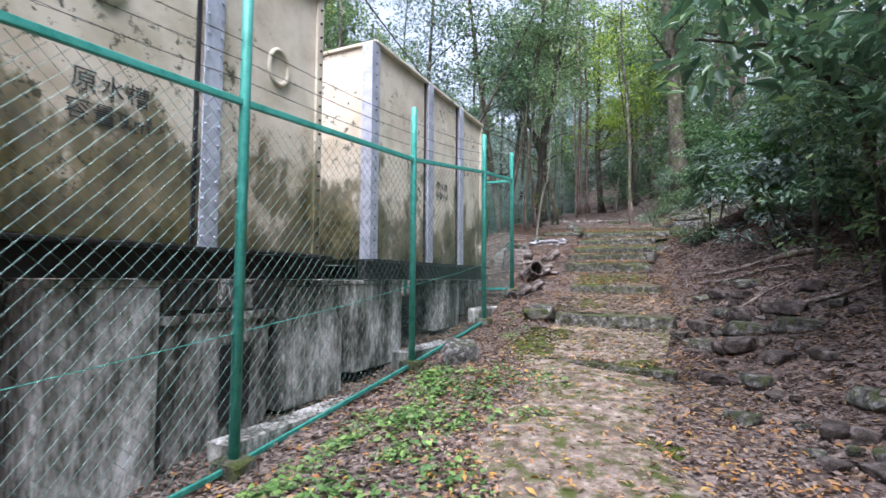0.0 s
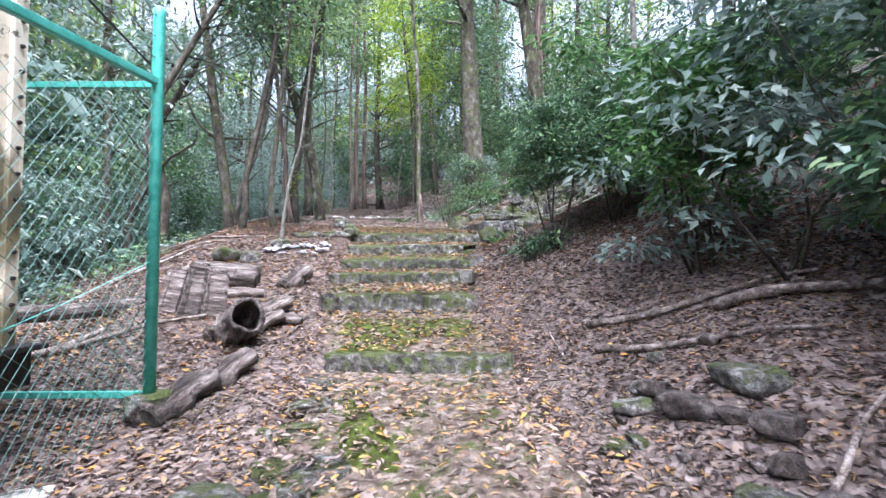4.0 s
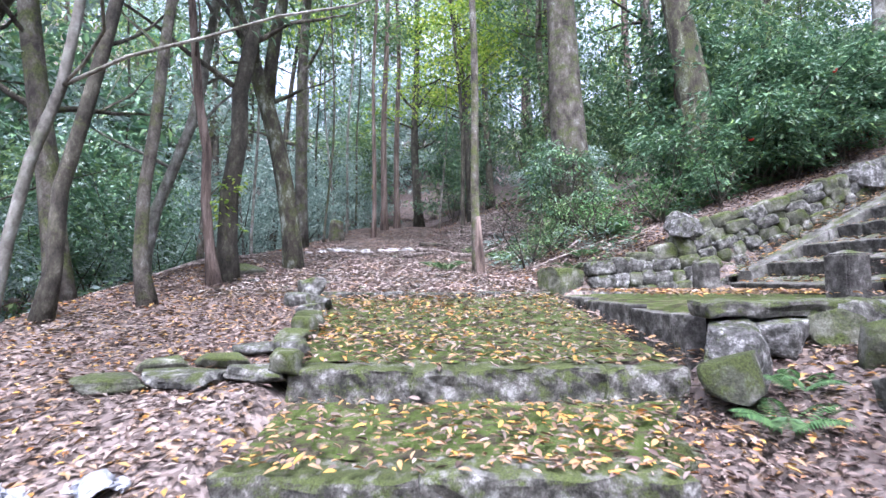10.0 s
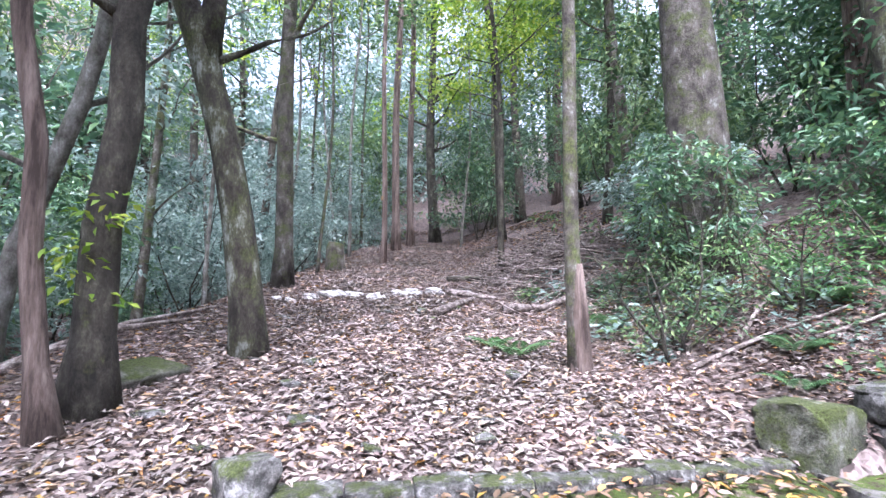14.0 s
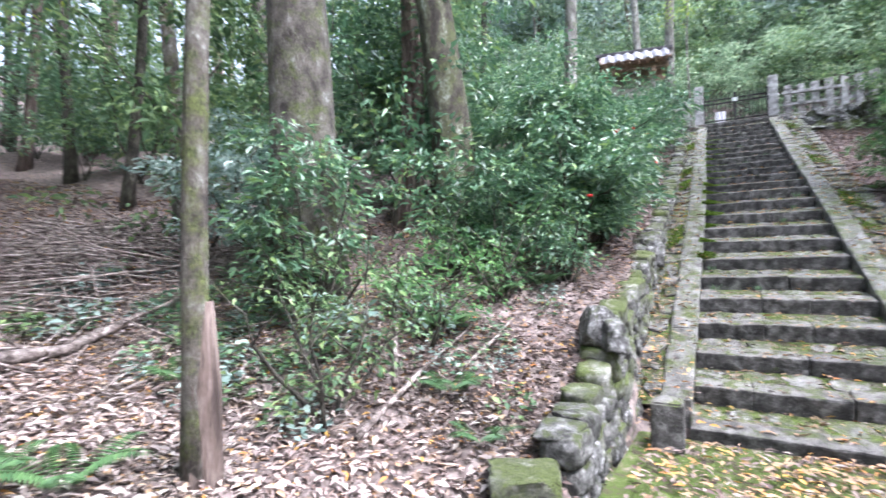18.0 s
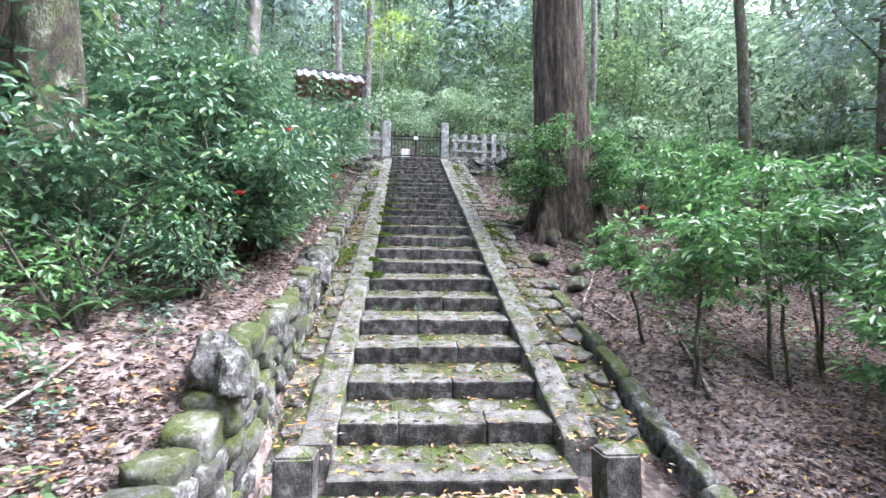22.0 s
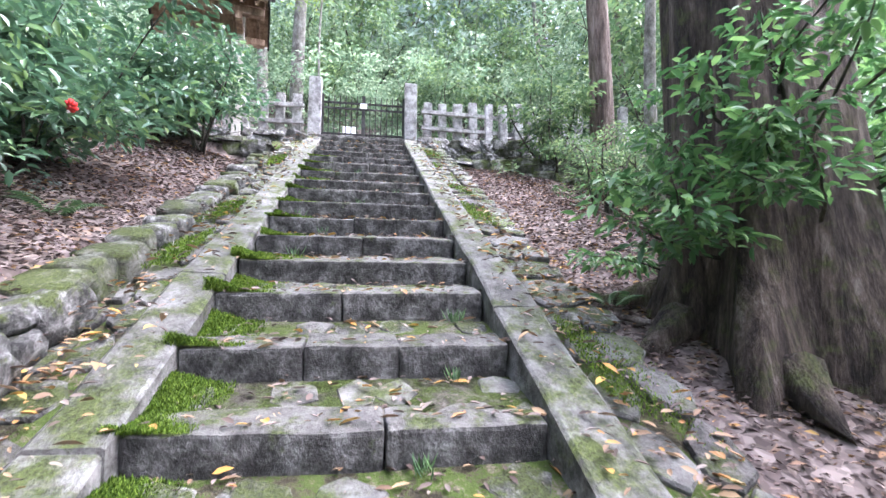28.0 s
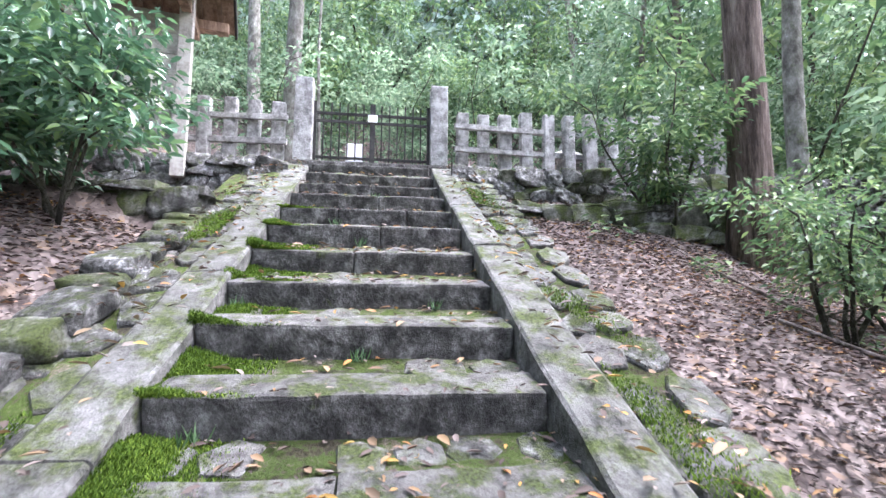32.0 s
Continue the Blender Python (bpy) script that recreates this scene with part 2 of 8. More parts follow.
M["bark_dark"] = two_tone("dark_bark", [(0.28, (0.014, 0.012, 0.009)), (0.5, (0.043, 0.039, 0.029)), (0.66, (0.085, 0.08, 0.06)), (0.8, (0.18, 0.175, 0.145))], 7, 60, 0.95, strength=1.0, dist=0.03, stretch=(1, 1, 0.55), moss=((0.06, 0.07, 0.02), 0.6, 0.75))
M["bark_red"] = two_tone("reddish_cedar_bark", [(0.3, (0.035, 0.024, 0.019)), (0.5, (0.11, 0.082, 0.068)), (0.75, (0.23, 0.185, 0.16))], 12, 70, 0.95, strength=1.0, dist=0.03, stretch=(1, 1, 0.12))
M["bark_cedar"] = two_tone("furrowed_old_bark", [(0.3, (0.013, 0.009, 0.006)), (0.46, (0.05, 0.037, 0.028)), (0.6, (0.095, 0.074, 0.057)), (0.76, (0.19, 0.16, 0.13))], 11, 75, 0.95, strength=1.0, dist=0.05, stretch=(1, 1, 0.16), moss=((0.06, 0.07, 0.02), 0.55, 0.72))
M["bark_pale"] = two_tone("pale_smooth_bark", [(0.3, (0.06, 0.056, 0.047)), (0.5, (0.145, 0.14, 0.12)), (0.68, (0.23, 0.228, 0.205)), (0.8, (0.38, 0.39, 0.37))], 8, 55, 0.9, strength=0.9, dist=0.02, stretch=(1, 1, 0.6), moss=((0.08, 0.10, 0.045), 0.56, 0.72))
M["dead_wood"] = two_tone("weathered_dead_wood", [(0.3, (0.035, 0.027, 0.022)), (0.48, (0.14, 0.115, 0.10)), (0.62, (0.26, 0.225, 0.205)), (0.8, (0.46, 0.42, 0.39))], 12, 60, 0.95, strength=0.9, dist=0.02, stretch=(1, 1, 1))
M["pale_wood"] = two_tone("bleached_wood", [(0.25, (0.22, 0.19, 0.16)), (0.5, (0.5, 0.46, 0.42)), (0.8, (0.75, 0.72, 0.69))], 9, 50, 0.9, strength=0.7, dist=0.01)
M["steel"] = two_tone("galvanised_steel", [(0.3, (0.34, 0.37, 0.45)), (0.6, (0.55, 0.58, 0.68))], 6, 80, 0.45, metal=0.15, strength=0.1, vary=0.08)
M["green_paint"] = two_tone("green_painted_steel", [(0.3, (0.04, 0.30, 0.24)), (0.6, (0.09, 0.44, 0.37))], 9, 90, 0.45, strength=0.1, vary=0.05)
# Darker green than the posts, for the bottom rails.
M["green_dark"] = two_tone("dark_green_painted_steel", [(0.3, (0.02, 0.15, 0.12)), (0.6, (0.05, 0.27, 0.22))], 9, 90, 0.6, strength=0.2, vary=0.05)
M["wire"] = two_tone("green_coated_wire", [(0.3, (0.04, 0.12, 0.10)), (0.7, (0.16, 0.26, 0.23))], 9, 90, 0.5, metal=0.2, strength=0.0, vary=0)
M["barbed"] = two_tone("rusty_barbed_wire", [(0.3, (0.06, 0.05, 0.045)), (0.7, (0.2, 0.19, 0.18))], 9, 90, 0.6, metal=0.5, strength=0.0, vary=0)
M["concrete"] = two_tone("weathered_concrete", [(0.3, (0.035, 0.035, 0.028)), (0.42, (0.13, 0.13, 0.113)), (0.54, (0.28, 0.28, 0.26)), (0.64, (0.43, 0.43, 0.415)), (0.74, (0.66, 0.66, 0.66))], 3.0, 24, 0.9, strength=0.5, dist=0.01, stretch=(1, 1, 0.35), vary=0.12)
M["black"] = two_tone("black_stained_steel", [(0.3, (0.008, 0.008, 0.008)), (0.7, (0.035, 0.035, 0.037))], 4, 40, 0.6, strength=0.2)
M["ink"] = two_tone("dark_stencil_paint", [(0.3, (0.02, 0.03, 0.03)), (0.7, (0.06, 0.07, 0.07))], 20, 60, 0.7, vary=0)
M["iron"] = two_tone("dark_iron", [(0.3, (0.015, 0.015, 0.014)), (0.7, (0.05, 0.048, 0.045))], 9, 60, 0.6, metal=0.6, strength=0.2)
M["fence_stone"] = two_tone("speckled_fence_granite", [(0.34, (0.15, 0.15, 0.145)), (0.46, (0.25, 0.248, 0.24)), (0.56, (0.32, 0.318, 0.31)), (0.68, (0.43, 0.427, 0.42))], 8, 42, 0.95, strength=1.0, dist=0.02, moss=((0.12, 0.13, 0.06), 0.60, 0.78), vary=0.12)
M["roof"] = two_tone("grey_roof_tile", [(0.3, (0.07, 0.07, 0.078)), (0.7, (0.20, 0.205, 0.22))], 8, 60, 0.5, strength=0.3)
M["timber"] = two_tone("brown_timber", [(0.3, (0.12, 0.075, 0.05)), (0.5, (0.24, 0.16, 0.11)), (0.75, (0.40, 0.29, 0.21))], 9, 60, 0.75, strength=0.3, stretch=(1, 1, 0.2))
M["plaster"] = two_tone("grey_weathered_board", [(0.3, (0.20, 0.185, 0.16)), (0.7, (0.42, 0.40, 0.36))], 5, 40, 0.85, strength=0.3)
M["white"] = two_tone("white_painted_board", [(0.3, (0.62, 0.64, 0.66)), (0.7, (0.8, 0.82, 0.84))], 8, 50, 0.6, strength=0.05)
M["plastic"] = two_tone("crumpled_white_plastic", [(0.3, (0.22, 0.235, 0.27)), (0.7, (0.50, 0.52, 0.56))], 9, 50, 0.35, strength=0.6, dist=0.03)
M["red"] = two_tone("red_camellia_petals", [(0.3, (0.45, 0.01, 0.012)), (0.7, (0.75, 0.04, 0.03))], 20, 60, 0.6, vary=0.1)
M["leaf_dark"] = leaf_material("dark_glossy_leaf", [(0.0, (0.045, 0.105, 0.06)), (0.55, (0.088, 0.185, 0.105)), (0.9, (0.15, 0.265, 0.12)), (1.0, (0.22, 0.34, 0.11))], 0.34, 0.35, 0.7)
M["leaf_mid"] = leaf_material("green_leaf", [(0.0, (0.055, 0.11, 0.055)), (0.55, (0.115, 0.20, 0.09)), (1.0, (0.23, 0.32, 0.13))], 0.5, 0.42, 0.35)
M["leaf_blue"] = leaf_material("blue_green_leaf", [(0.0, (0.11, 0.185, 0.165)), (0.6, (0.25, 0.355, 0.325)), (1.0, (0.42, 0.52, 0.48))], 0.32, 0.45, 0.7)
# Leaf green paled to hold the bright haze of the far hillside.
M["leaf_light"] = leaf_material("leaf_paled_as_lit", [(0.0, (0.10, 0.175, 0.11)), (0.6, (0.20, 0.30, 0.19)), (1.0, (0.33, 0.43, 0.29))], 0.55, 0.5, 0.3)
M["leaf_fresh"] = leaf_material("fresh_green_leaf", [(0.0, (0.04, 0.115, 0.04)), (0.6, (0.09, 0.215, 0.07)), (1.0, (0.20, 0.36, 0.12))], 0.36, 0.46, 0.6)
M["leaf_bright"] = leaf_material("fresh_yellow_green_leaf", [(0.0, (0.10, 0.20, 0.02)), (0.6, (0.24, 0.38, 0.04)), (1.0, (0.45, 0.52, 0.08))], 0.5, 0.5)
M["fern"] = leaf_material("fern_frond", [(0.0, (0.035, 0.09, 0.035)), (1.0, (0.10, 0.19, 0.07))], 0.5, 0.35)
M["moss_blade"] = leaf_material("moss_blade", [(0.0, (0.03, 0.06, 0.008)), (0.6, (0.085, 0.15, 0.018)), (1.0, (0.19, 0.28, 0.04))], 0.9, 0.3, 0.1)
M["weed"] = leaf_material("ground_weed_leaf", [(0.0, (0.06, 0.15, 0.045)), (0.6, (0.14, 0.28, 0.075)), (1.0, (0.27, 0.42, 0.13))], 0.5, 0.35)
M["litter"] = leaf_material("fallen_leaf", [(0.0, (0.065, 0.046, 0.04)), (0.3, (0.12, 0.09, 0.08)), (0.55, (0.19, 0.15, 0.137)), (0.8, (0.29, 0.242, 0.225)), (0.9, (0.31, 0.19, 0.10)), (0.96, (0.38, 0.24, 0.06)), (1.0, (0.40, 0.16, 0.05))], 0.7, 0.12, 0.25)
# Decayed leaf browns, darkened further for the shade over bank and slope.
M["litter_slope"] = leaf_material("decayed_and_shaded_leaf", [(0.0, (0.032, 0.021, 0.018)), (0.3, (0.072, 0.049, 0.043)), (0.6, (0.134, 0.097, 0.087)), (0.84, (0.235, 0.187, 0.172)), (0.94, (0.30, 0.16, 0.08)), (1.0, (0.40, 0.25, 0.08))], 0.7, 0.12, 0.25)
# Dried pale leaves; the upper trail's stronger light is in their colour too.
M["litter_pale"] = leaf_material("pale_lit_fallen_leaf", [(0.0, (0.14, 0.112, 0.105)), (0.4, (0.27, 0.225, 0.215)), (0.8, (0.42, 0.37, 0.355)), (1.0, (0.34, 0.23, 0.13))], 0.5, 0.12, 0.4)
M["litter_yellow"] = leaf_material("yellow_fallen_leaf", [(0.0, (0.13, 0.08, 0.05)), (0.3, (0.25, 0.17, 0.115)), (0.6, (0.30, 0.21, 0.12)), (0.78, (0.36, 0.165, 0.055)), (0.92, (0.42, 0.25, 0.055)), (1.0, (0.46, 0.33, 0.10))], 0.6, 0.15, 0.3)


def litter_ground():
    m, nt, b, co, geo = material("forest_floor_of_dead_leaves", 0.95, 0, 0.2)
    vec = geo.outputs["Position"]
    warp = noise_of(nt, 7, 2, 0.5, vec)
    add = nt.nodes.new("ShaderNodeVectorMath")
    add.operation = "MULTIPLY_ADD"
    add.inputs[1].default_value = (0.12, 0.12, 0.12)
    nt.links.new(warp, add.inputs[0])
    nt.links.new(vec, add.inputs[2])
    cells = []
    for scale in (16, 29):
        v = nt.nodes.new("ShaderNodeTexVoronoi")
        v.inputs["Scale"].default_value = scale
        nt.links.new(add.outputs[0], v.inputs["Vector"])
        cells.append(v)
    sep = nt.nodes.new("ShaderNodeSeparateColor")
    nt.links.new(cells[0].outputs["Color"], sep.inputs[0])
    sep2 = nt.nodes.new("ShaderNodeSeparateColor")
    nt.links.new(cells[1].outputs["Color"], sep2.inputs[0])
    stops = [(0.0, (0.025, 0.02, 0.018)), (0.4, (0.095, 0.075, 0.067)), (0.7, (0.18, 0.148, 0.136)), (0.92, (0.28, 0.24, 0.22)), (1.0, (0.25, 0.16, 0.09))]
    col = blend(nt, 0.5, ramp(nt, sep.outputs[0], stops), ramp(nt, sep2.outputs[0], stops))
    big = noise_of(nt, 0.6, 4, 0.6, vec)
    f = ramp(nt, big, [(0.35, (0.0, 0.0, 0.0)), (0.65, (0.35, 0.35, 0.35))])
    col = blend(nt, f, col, (0.045, 0.035, 0.03))
    nt.links.new(col, b.inputs["Base Color"])
    bump(nt, b, sep.outputs[1], 1.0, 0.03)
    return m


M["ground"] = litter_ground()


def stained_panel():
    m, nt, b, co, geo = material("algae_stained_tank_panel", 0.5, 0, 0.4)
    vec = geo.outputs["Position"]
    base = ramp(nt, noise_of(nt, 2.5, 5, 0.6, vec), [(0.3, (0.50, 0.44, 0.32)), (0.6, (0.74, 0.68, 0.56))])
    sep = nt.nodes.new("ShaderNodeSeparateXYZ")
    nt.links.new(vec, sep.inputs[0])
    run = nt.nodes.new("ShaderNodeMath")
    run.operation = "MULTIPLY_ADD"
    run.inputs[1].default_value, run.inputs[2].default_value = -0.22, 0.385
    nt.links.new(sep.outputs[2], run.inputs[0])
    both = nt.nodes.new("ShaderNodeMath")
    nt.links.new(noise_of(nt, 1.8, 6, 0.6, vec, (1, 1, 0.7)), both.inputs[0])
    nt.links.new(run.outputs[0], both.inputs[1])
    stain = ramp(nt, both.outputs[0], [(0.52, (0, 0, 0)), (0.585, (0.8, 0.8, 0.8)), (0.75, (1, 1, 1))])
    brown = ramp(nt, noise_of(nt, 4, 4, 0.6, vec), [(0.35, (0.035, 0.033, 0.012)), (0.55, (0.13, 0.115, 0.048)), (0.75, (0.30, 0.24, 0.13))])
    col = blend(nt, stain, base, brown)
    spots = ramp(nt, noise_of(nt, 9, 6, 0.75, vec), [(0.57, (0, 0, 0)), (0.61, (0.9, 0.9, 0.9))])
    area = ramp(nt, noise_of(nt, 0.9, 2, 0.5, vec), [(0.42, (0, 0, 0)), (0.55, (1, 1, 1))])
    both2 = nt.nodes.new("ShaderNodeMix")
    both2.data_type, both2.blend_type = "RGBA", "MULTIPLY"
    both2.inputs[0].default_value = 1.0
    nt.links.new(spots, both2.inputs[6])
    nt.links.new(area, both2.inputs[7])
    col = blend(nt, both2.outputs[2], col, (0.05, 0.05, 0.03))
    nt.links.new(col, b.inputs["Base Color"])
    return m


M["frp"] = stained_panel()


def link(name, mesh, parent=None, mat=None, m=None, label=""):
    ob = new(name, mesh)
    if mat is not None and not mesh.materials:
        mesh.materials.append(M[mat])
    if m is not None:
        ob.matrix_basis = m
    if parent is not None:
        ob.parent = parent
    if label:
        ob["label"] = label
    return ob


def raw(name, verts, faces, mat, smooth=False):
    me = bpy.data.meshes.new(name)
    me.from_pydata([tuple(v) for v in verts], [], faces)
    me.materials.append(M[mat])
    if smooth:
        me.polygons.foreach_set("use_smooth", [True] * len(me.polygons))
    me.update()
    return me


def part(name, bm, mat, parent, label="", smooth=False):
    me = bpy.data.meshes.new(name)
    bm.normal_update()
    bm.to_mesh(me)
    bm.free()
    me.materials.append(M[mat])
    if smooth:
        me.polygons.foreach_set("use_smooth", [True] * len(me.polygons))
    return link(name, me, parent, label=label)


def thing(name, label, category, group="", kind="", at=None):
    e = new(name)
    e.empty_display_size = 0.2
    if at is not None:
        e.matrix_basis = at if isinstance(at, Matrix) else Matrix.Translation(at)
    return tagged(e, label, category, group, kind)


def boxes(items, bevel=0.01, wobble=0.0):
    """One bmesh with bevelled boxes: (centre, size) or (centre, size, turn about z)."""
    bm = bmesh.new()
    for item in items:
        c, s = item[0], item[1]
        turn = item[2] if len(item) > 2 else 0
        m = Matrix.Translation(c) @ Matrix.Rotation(turn, 4, "Z") @ Matrix.Diagonal((*s, 1))
        bmesh.ops.create_cube(bm, size=1, matrix=m)
    if bevel:
        bmesh.ops.bevel(bm, geom=list(bm.edges), offset=bevel, segments=2, affect="EDGES", profile=0.6)
    if wobble:
        for v in bm.verts:
            v.co += Vector((R.uniform(-1, 1), R.uniform(-1, 1), R.uniform(-1, 1))) * wobble
    return bm


def tube(points, radii, sides=8, twist=0.0, lump=0.0, close=True):
    """Vertices and faces of a tapered tube along points."""
    pts = [Vector(p) for p in points]
    verts, faces = [], []
    for i, p in enumerate(pts):
        d = (pts[min(i + 1, len(pts) - 1)] - pts[max(i - 1, 0)]).normalized()
        side = d.cross(Vector((0.31, 0.95, 0.0))).normalized() if abs(d.z) > 0.5 else d.cross(Vector((0, 0, 1))).normalized()
        up = side.cross(d)
        for k in range(sides):
            a = math.tau * k / sides + twist * i
            r = radii[i] * (1 + lump * math.sin(3 * a + i * 0.9) + lump * 0.6 * math.sin(5 * a - i * 1.7))
            verts.append(p + side * math.cos(a) * r + up * math.sin(a) * r)
    n = len(pts)
    for i in range(n - 1):
        for k in range(sides):
            a, b2 = i * sides + k, i * sides + (k + 1) % sides
            faces.append((a, b2, b2 + sides, a + sides))
    if close:
        faces.append(tuple(range(sides))[::-1])
        faces.append(tuple(range((n - 1) * sides, n * sides)))
    return verts, faces


def joined(pieces):
    verts, faces = [], []
    for v, f in pieces:
        k = len(verts)
        verts += list(v)
        faces += [tuple(i + k for i in q) for q in f]
    return verts, faces


def leaf_mesh(name, places, along, normal, size, mat, slim=0.42, fold=0.12, full=False):
    """Many folded leaves (two triangles each) as one mesh; all arguments are arrays."""
    n = len(places)
    along = along / (np.linalg.norm(along, axis=1, keepdims=True) + 1e-9)
    side = np.cross(normal, along)
    side /= np.linalg.norm(side, axis=1, keepdims=True) + 1e-9
    up = np.cross(along, side)
    s = size[:, None]
    base = places
    tip = places + along * s - up * s * 0.10
    left = places + along * s * 0.48 + side * s * slim * 0.5 + up * s * fold
    right = places + along * s * 0.48 - side * s * slim * 0.5 + up * s * fold
    me = bpy.data.meshes.new(name)
    if full:
        out = [base]
        for f, w in ((0.28, 0.44), (0.66, 0.40)):
            out.append(places + along * s * f - side * s * slim * w + up * s * (fold * 0.9 - 0.05 * f))
        out.append(tip)
        for f, w in ((0.66, 0.40), (0.28, 0.44)):
            out.append(places + along * s * f + side * s * slim * w + up * s * (fold * 0.9 - 0.05 * f))
        me.vertices.add(6 * n)
        me.vertices.foreach_set("co", np.stack(out, 1).reshape(-1, 3).astype(np.float32).ravel())
        k = np.arange(n) * 6
        me.loops.add(8 * n)
        me.loops.foreach_set("vertex_index", np.stack([k, k + 1, k + 2, k + 3, k, k + 3, k + 4, k + 5], 1).ravel().astype(np.int32))
        me.polygons.add(2 * n)
        me.polygons.foreach_set("loop_start", (np.arange(2 * n) * 4).astype(np.int32))
        me.materials.append(M[mat])
        me.update()
        me.validate()
        return me
    co = np.stack([base, right, tip, left], 1).reshape(-1, 3)
    me.vertices.add(4 * n)
    me.vertices.foreach_set("co", co.astype(np.float32).ravel())
    k = np.arange(n) * 4
    loops = np.stack([k, k + 1, k + 2, k, k + 2, k + 3], 1).ravel()
    me.loops.add(6 * n)
    me.loops.foreach_set("vertex_index", loops.astype(np.int32))
    me.polygons.add(2 * n)
    me.polygons.foreach_set("loop_start", (np.arange(2 * n) * 3).astype(np.int32))
    me.materials.append(M[mat])
    me.update()
    me.validate()
    return me


# ---- the plan ----
PY = [-9, -6, -0.3, 1.85, 4.2, 5.75, 6.9, 7.85, 8.7, 9.7, 12.45, 15.2, 17.9, 21.6, 24.7, 40]
PZ = [-1.3, -1.02, -0.62, -0.24, 0.17, 0.66, 0.95, 1.20, 1.48, 1.77, 2.26, 2.73, 3.12, 3.70, 4.36, 6.5]
EY, EX = [-9, 0, 5, 8, 9.3, 11, 12.4, 14, 20, 30], [1.0, 1.25, 1.9, 2.6, 3.5, 3.8, 3.6, 3.5, 4.2, 5.0]
LY, LX = [-9, 3, 8, 12, 16, 18, 21, 25, 31, 40], [-2.7, -1.6, -1.9, -1.7, -1.2, -0.5, 0.3, 1.4, 3.4, 6]
ST_O, ST_A = (6.086, 10.95), radians(-4.35)
ST_C, ST_S = math.cos(ST_A), math.sin(ST_A)
STAIR_U = [-2.5, -0.8, -0.47, 0, 4.7, 6.6, 10.4, 11.0, 14]
STAIR_Z = [2.20, 2.33, 2.44, 2.665, 5.0, 5.84, 7.60, 7.95, 8.0]
FENCE_O, FENCE_A = (-2.298, -0.416), math.atan2(0.963, 0.268)


def st(u, v, z=0.0):
    """A place given along (u) and across (v, to the left) the long stairs."""
    return Vector((ST_O[0] + u * ST_C - v * ST_S, ST_O[1] + u * ST_S + v * ST_C, z))


def stair_z(u):
    return float(np.interp(u, STAIR_U, STAIR_Z))


def smooth(a, b, v):
    v = np.clip((v - a) / (b - a), 0, 1)
    return v * v * (3 - 2 * v)


def ground(x, y):
    """Height of the forest floor; x and y are numbers or arrays."""
    x, y = np.asarray(x, float), np.asarray(y, float)
    p, e, l = np.interp(y, PY, PZ), np.interp(y, EY, EX), np.interp(y, LY, LX)
    p = p + 0.40 * np.maximum(y - 31, 0)
    slope = np.where(y < 11, 0.45, 0.41)
    right = p + slope * np.maximum(x - e, 0)
    top = 7.95 + 0.60 * np.maximum(x - 21.5, 0)
    z = np.where(x > e, np.minimum(right, np.maximum(top, p)), p)
    drop = np.minimum(0.40 * np.maximum(l - x, 0), 2.3) * smooth(3.4, 6.5, y)
    z = z - np.where(x < l, drop, 0)
    z = z + 0.55 * np.maximum(-11 - x, 0) + 0.4 * np.maximum(-14 - y, 0)
    fs = (x - FENCE_O[0]) * math.cos(FENCE_A) + (y - FENCE_O[1]) * math.sin(FENCE_A)
    fw = -(x - FENCE_O[0]) * math.sin(FENCE_A) + (y - FENCE_O[1]) * math.cos(FENCE_A)
    foot = np.interp(fs, [-8, -5.15, -2.5, 0.12, 2.62, 4.02], [-1.5, -1.23, -1.0, -0.66, -0.33, 0.12])
    near_fence = smooth(-0.95, -0.15, fw) * (1 - smooth(2.6, 3.4, fw)) * (1 - smooth(3.0, 4.2, fs))
    z = z * (1 - near_fence) + np.minimum(z, foot) * near_fence
    u = (x - ST_O[0]) * ST_C + (y - ST_O[1]) * ST_S
    v = -(x - ST_O[0]) * ST_S + (y - ST_O[1]) * ST_C
    w = smooth(-2.6, -1.25, v) * (1 - smooth(1.22, 1.45, v)) * smooth(-2.6, -1.6, u) * (1 - smooth(11.0, 12.0, u))
    z = z * (1 - w) + (np.interp(u, STAIR_U, STAIR_Z) - 0.22) * w
    xl, xr = np.interp(y, [-0.6, 2.2, 4.5, 5.8, 9.9, 12.5], [-1.3, -0.5, 0.0, 0.03, 0.8, 0.8]), np.interp(y, [-0.6, 1.5, 4.0, 5.6, 8.5, 9.5, 12.5], [0.6, 1.2, 1.65, 1.9, 2.68, 3.4, 3.75])
    sunk = smooth(-0.12, 0.05, x - xl) * smooth(-0.12, 0.05, xr - x) * smooth(0.0, 0.6, y) * (1 - smooth(12.4, 12.6, y))
    z = z - 0.16 * sunk
    ledge = smooth(14.62, 14.76, x) * (1 - smooth(16.55, 16.75, x)) * smooth(1.30, 1.42, v) * (1 - smooth(6.0, 7.0, v))
    z = z * (1 - ledge) + 6.96 * ledge
    bumps = 0.05 * np.sin(x * 1.7 + 0.6 * np.sin(y * 1.3)) * np.sin(y * 1.9 + 0.8 * np.sin(x * 0.9))
    off = smooth(0.2, 1.5, np.maximum(x - e, l - x) + 0.3) * (1 - w)
    return z + bumps * off * 1.6


def gz(x, y):
    return float(ground(x, y))


def axis_points(lo, hi, a, b, fine, coarse):
    """Grid lines, close between a and b and wide outside."""
    out, v = [], lo
    while v < hi:
        out.append(v)
        v += fine if a <= v < b else coarse
    return out + [hi]


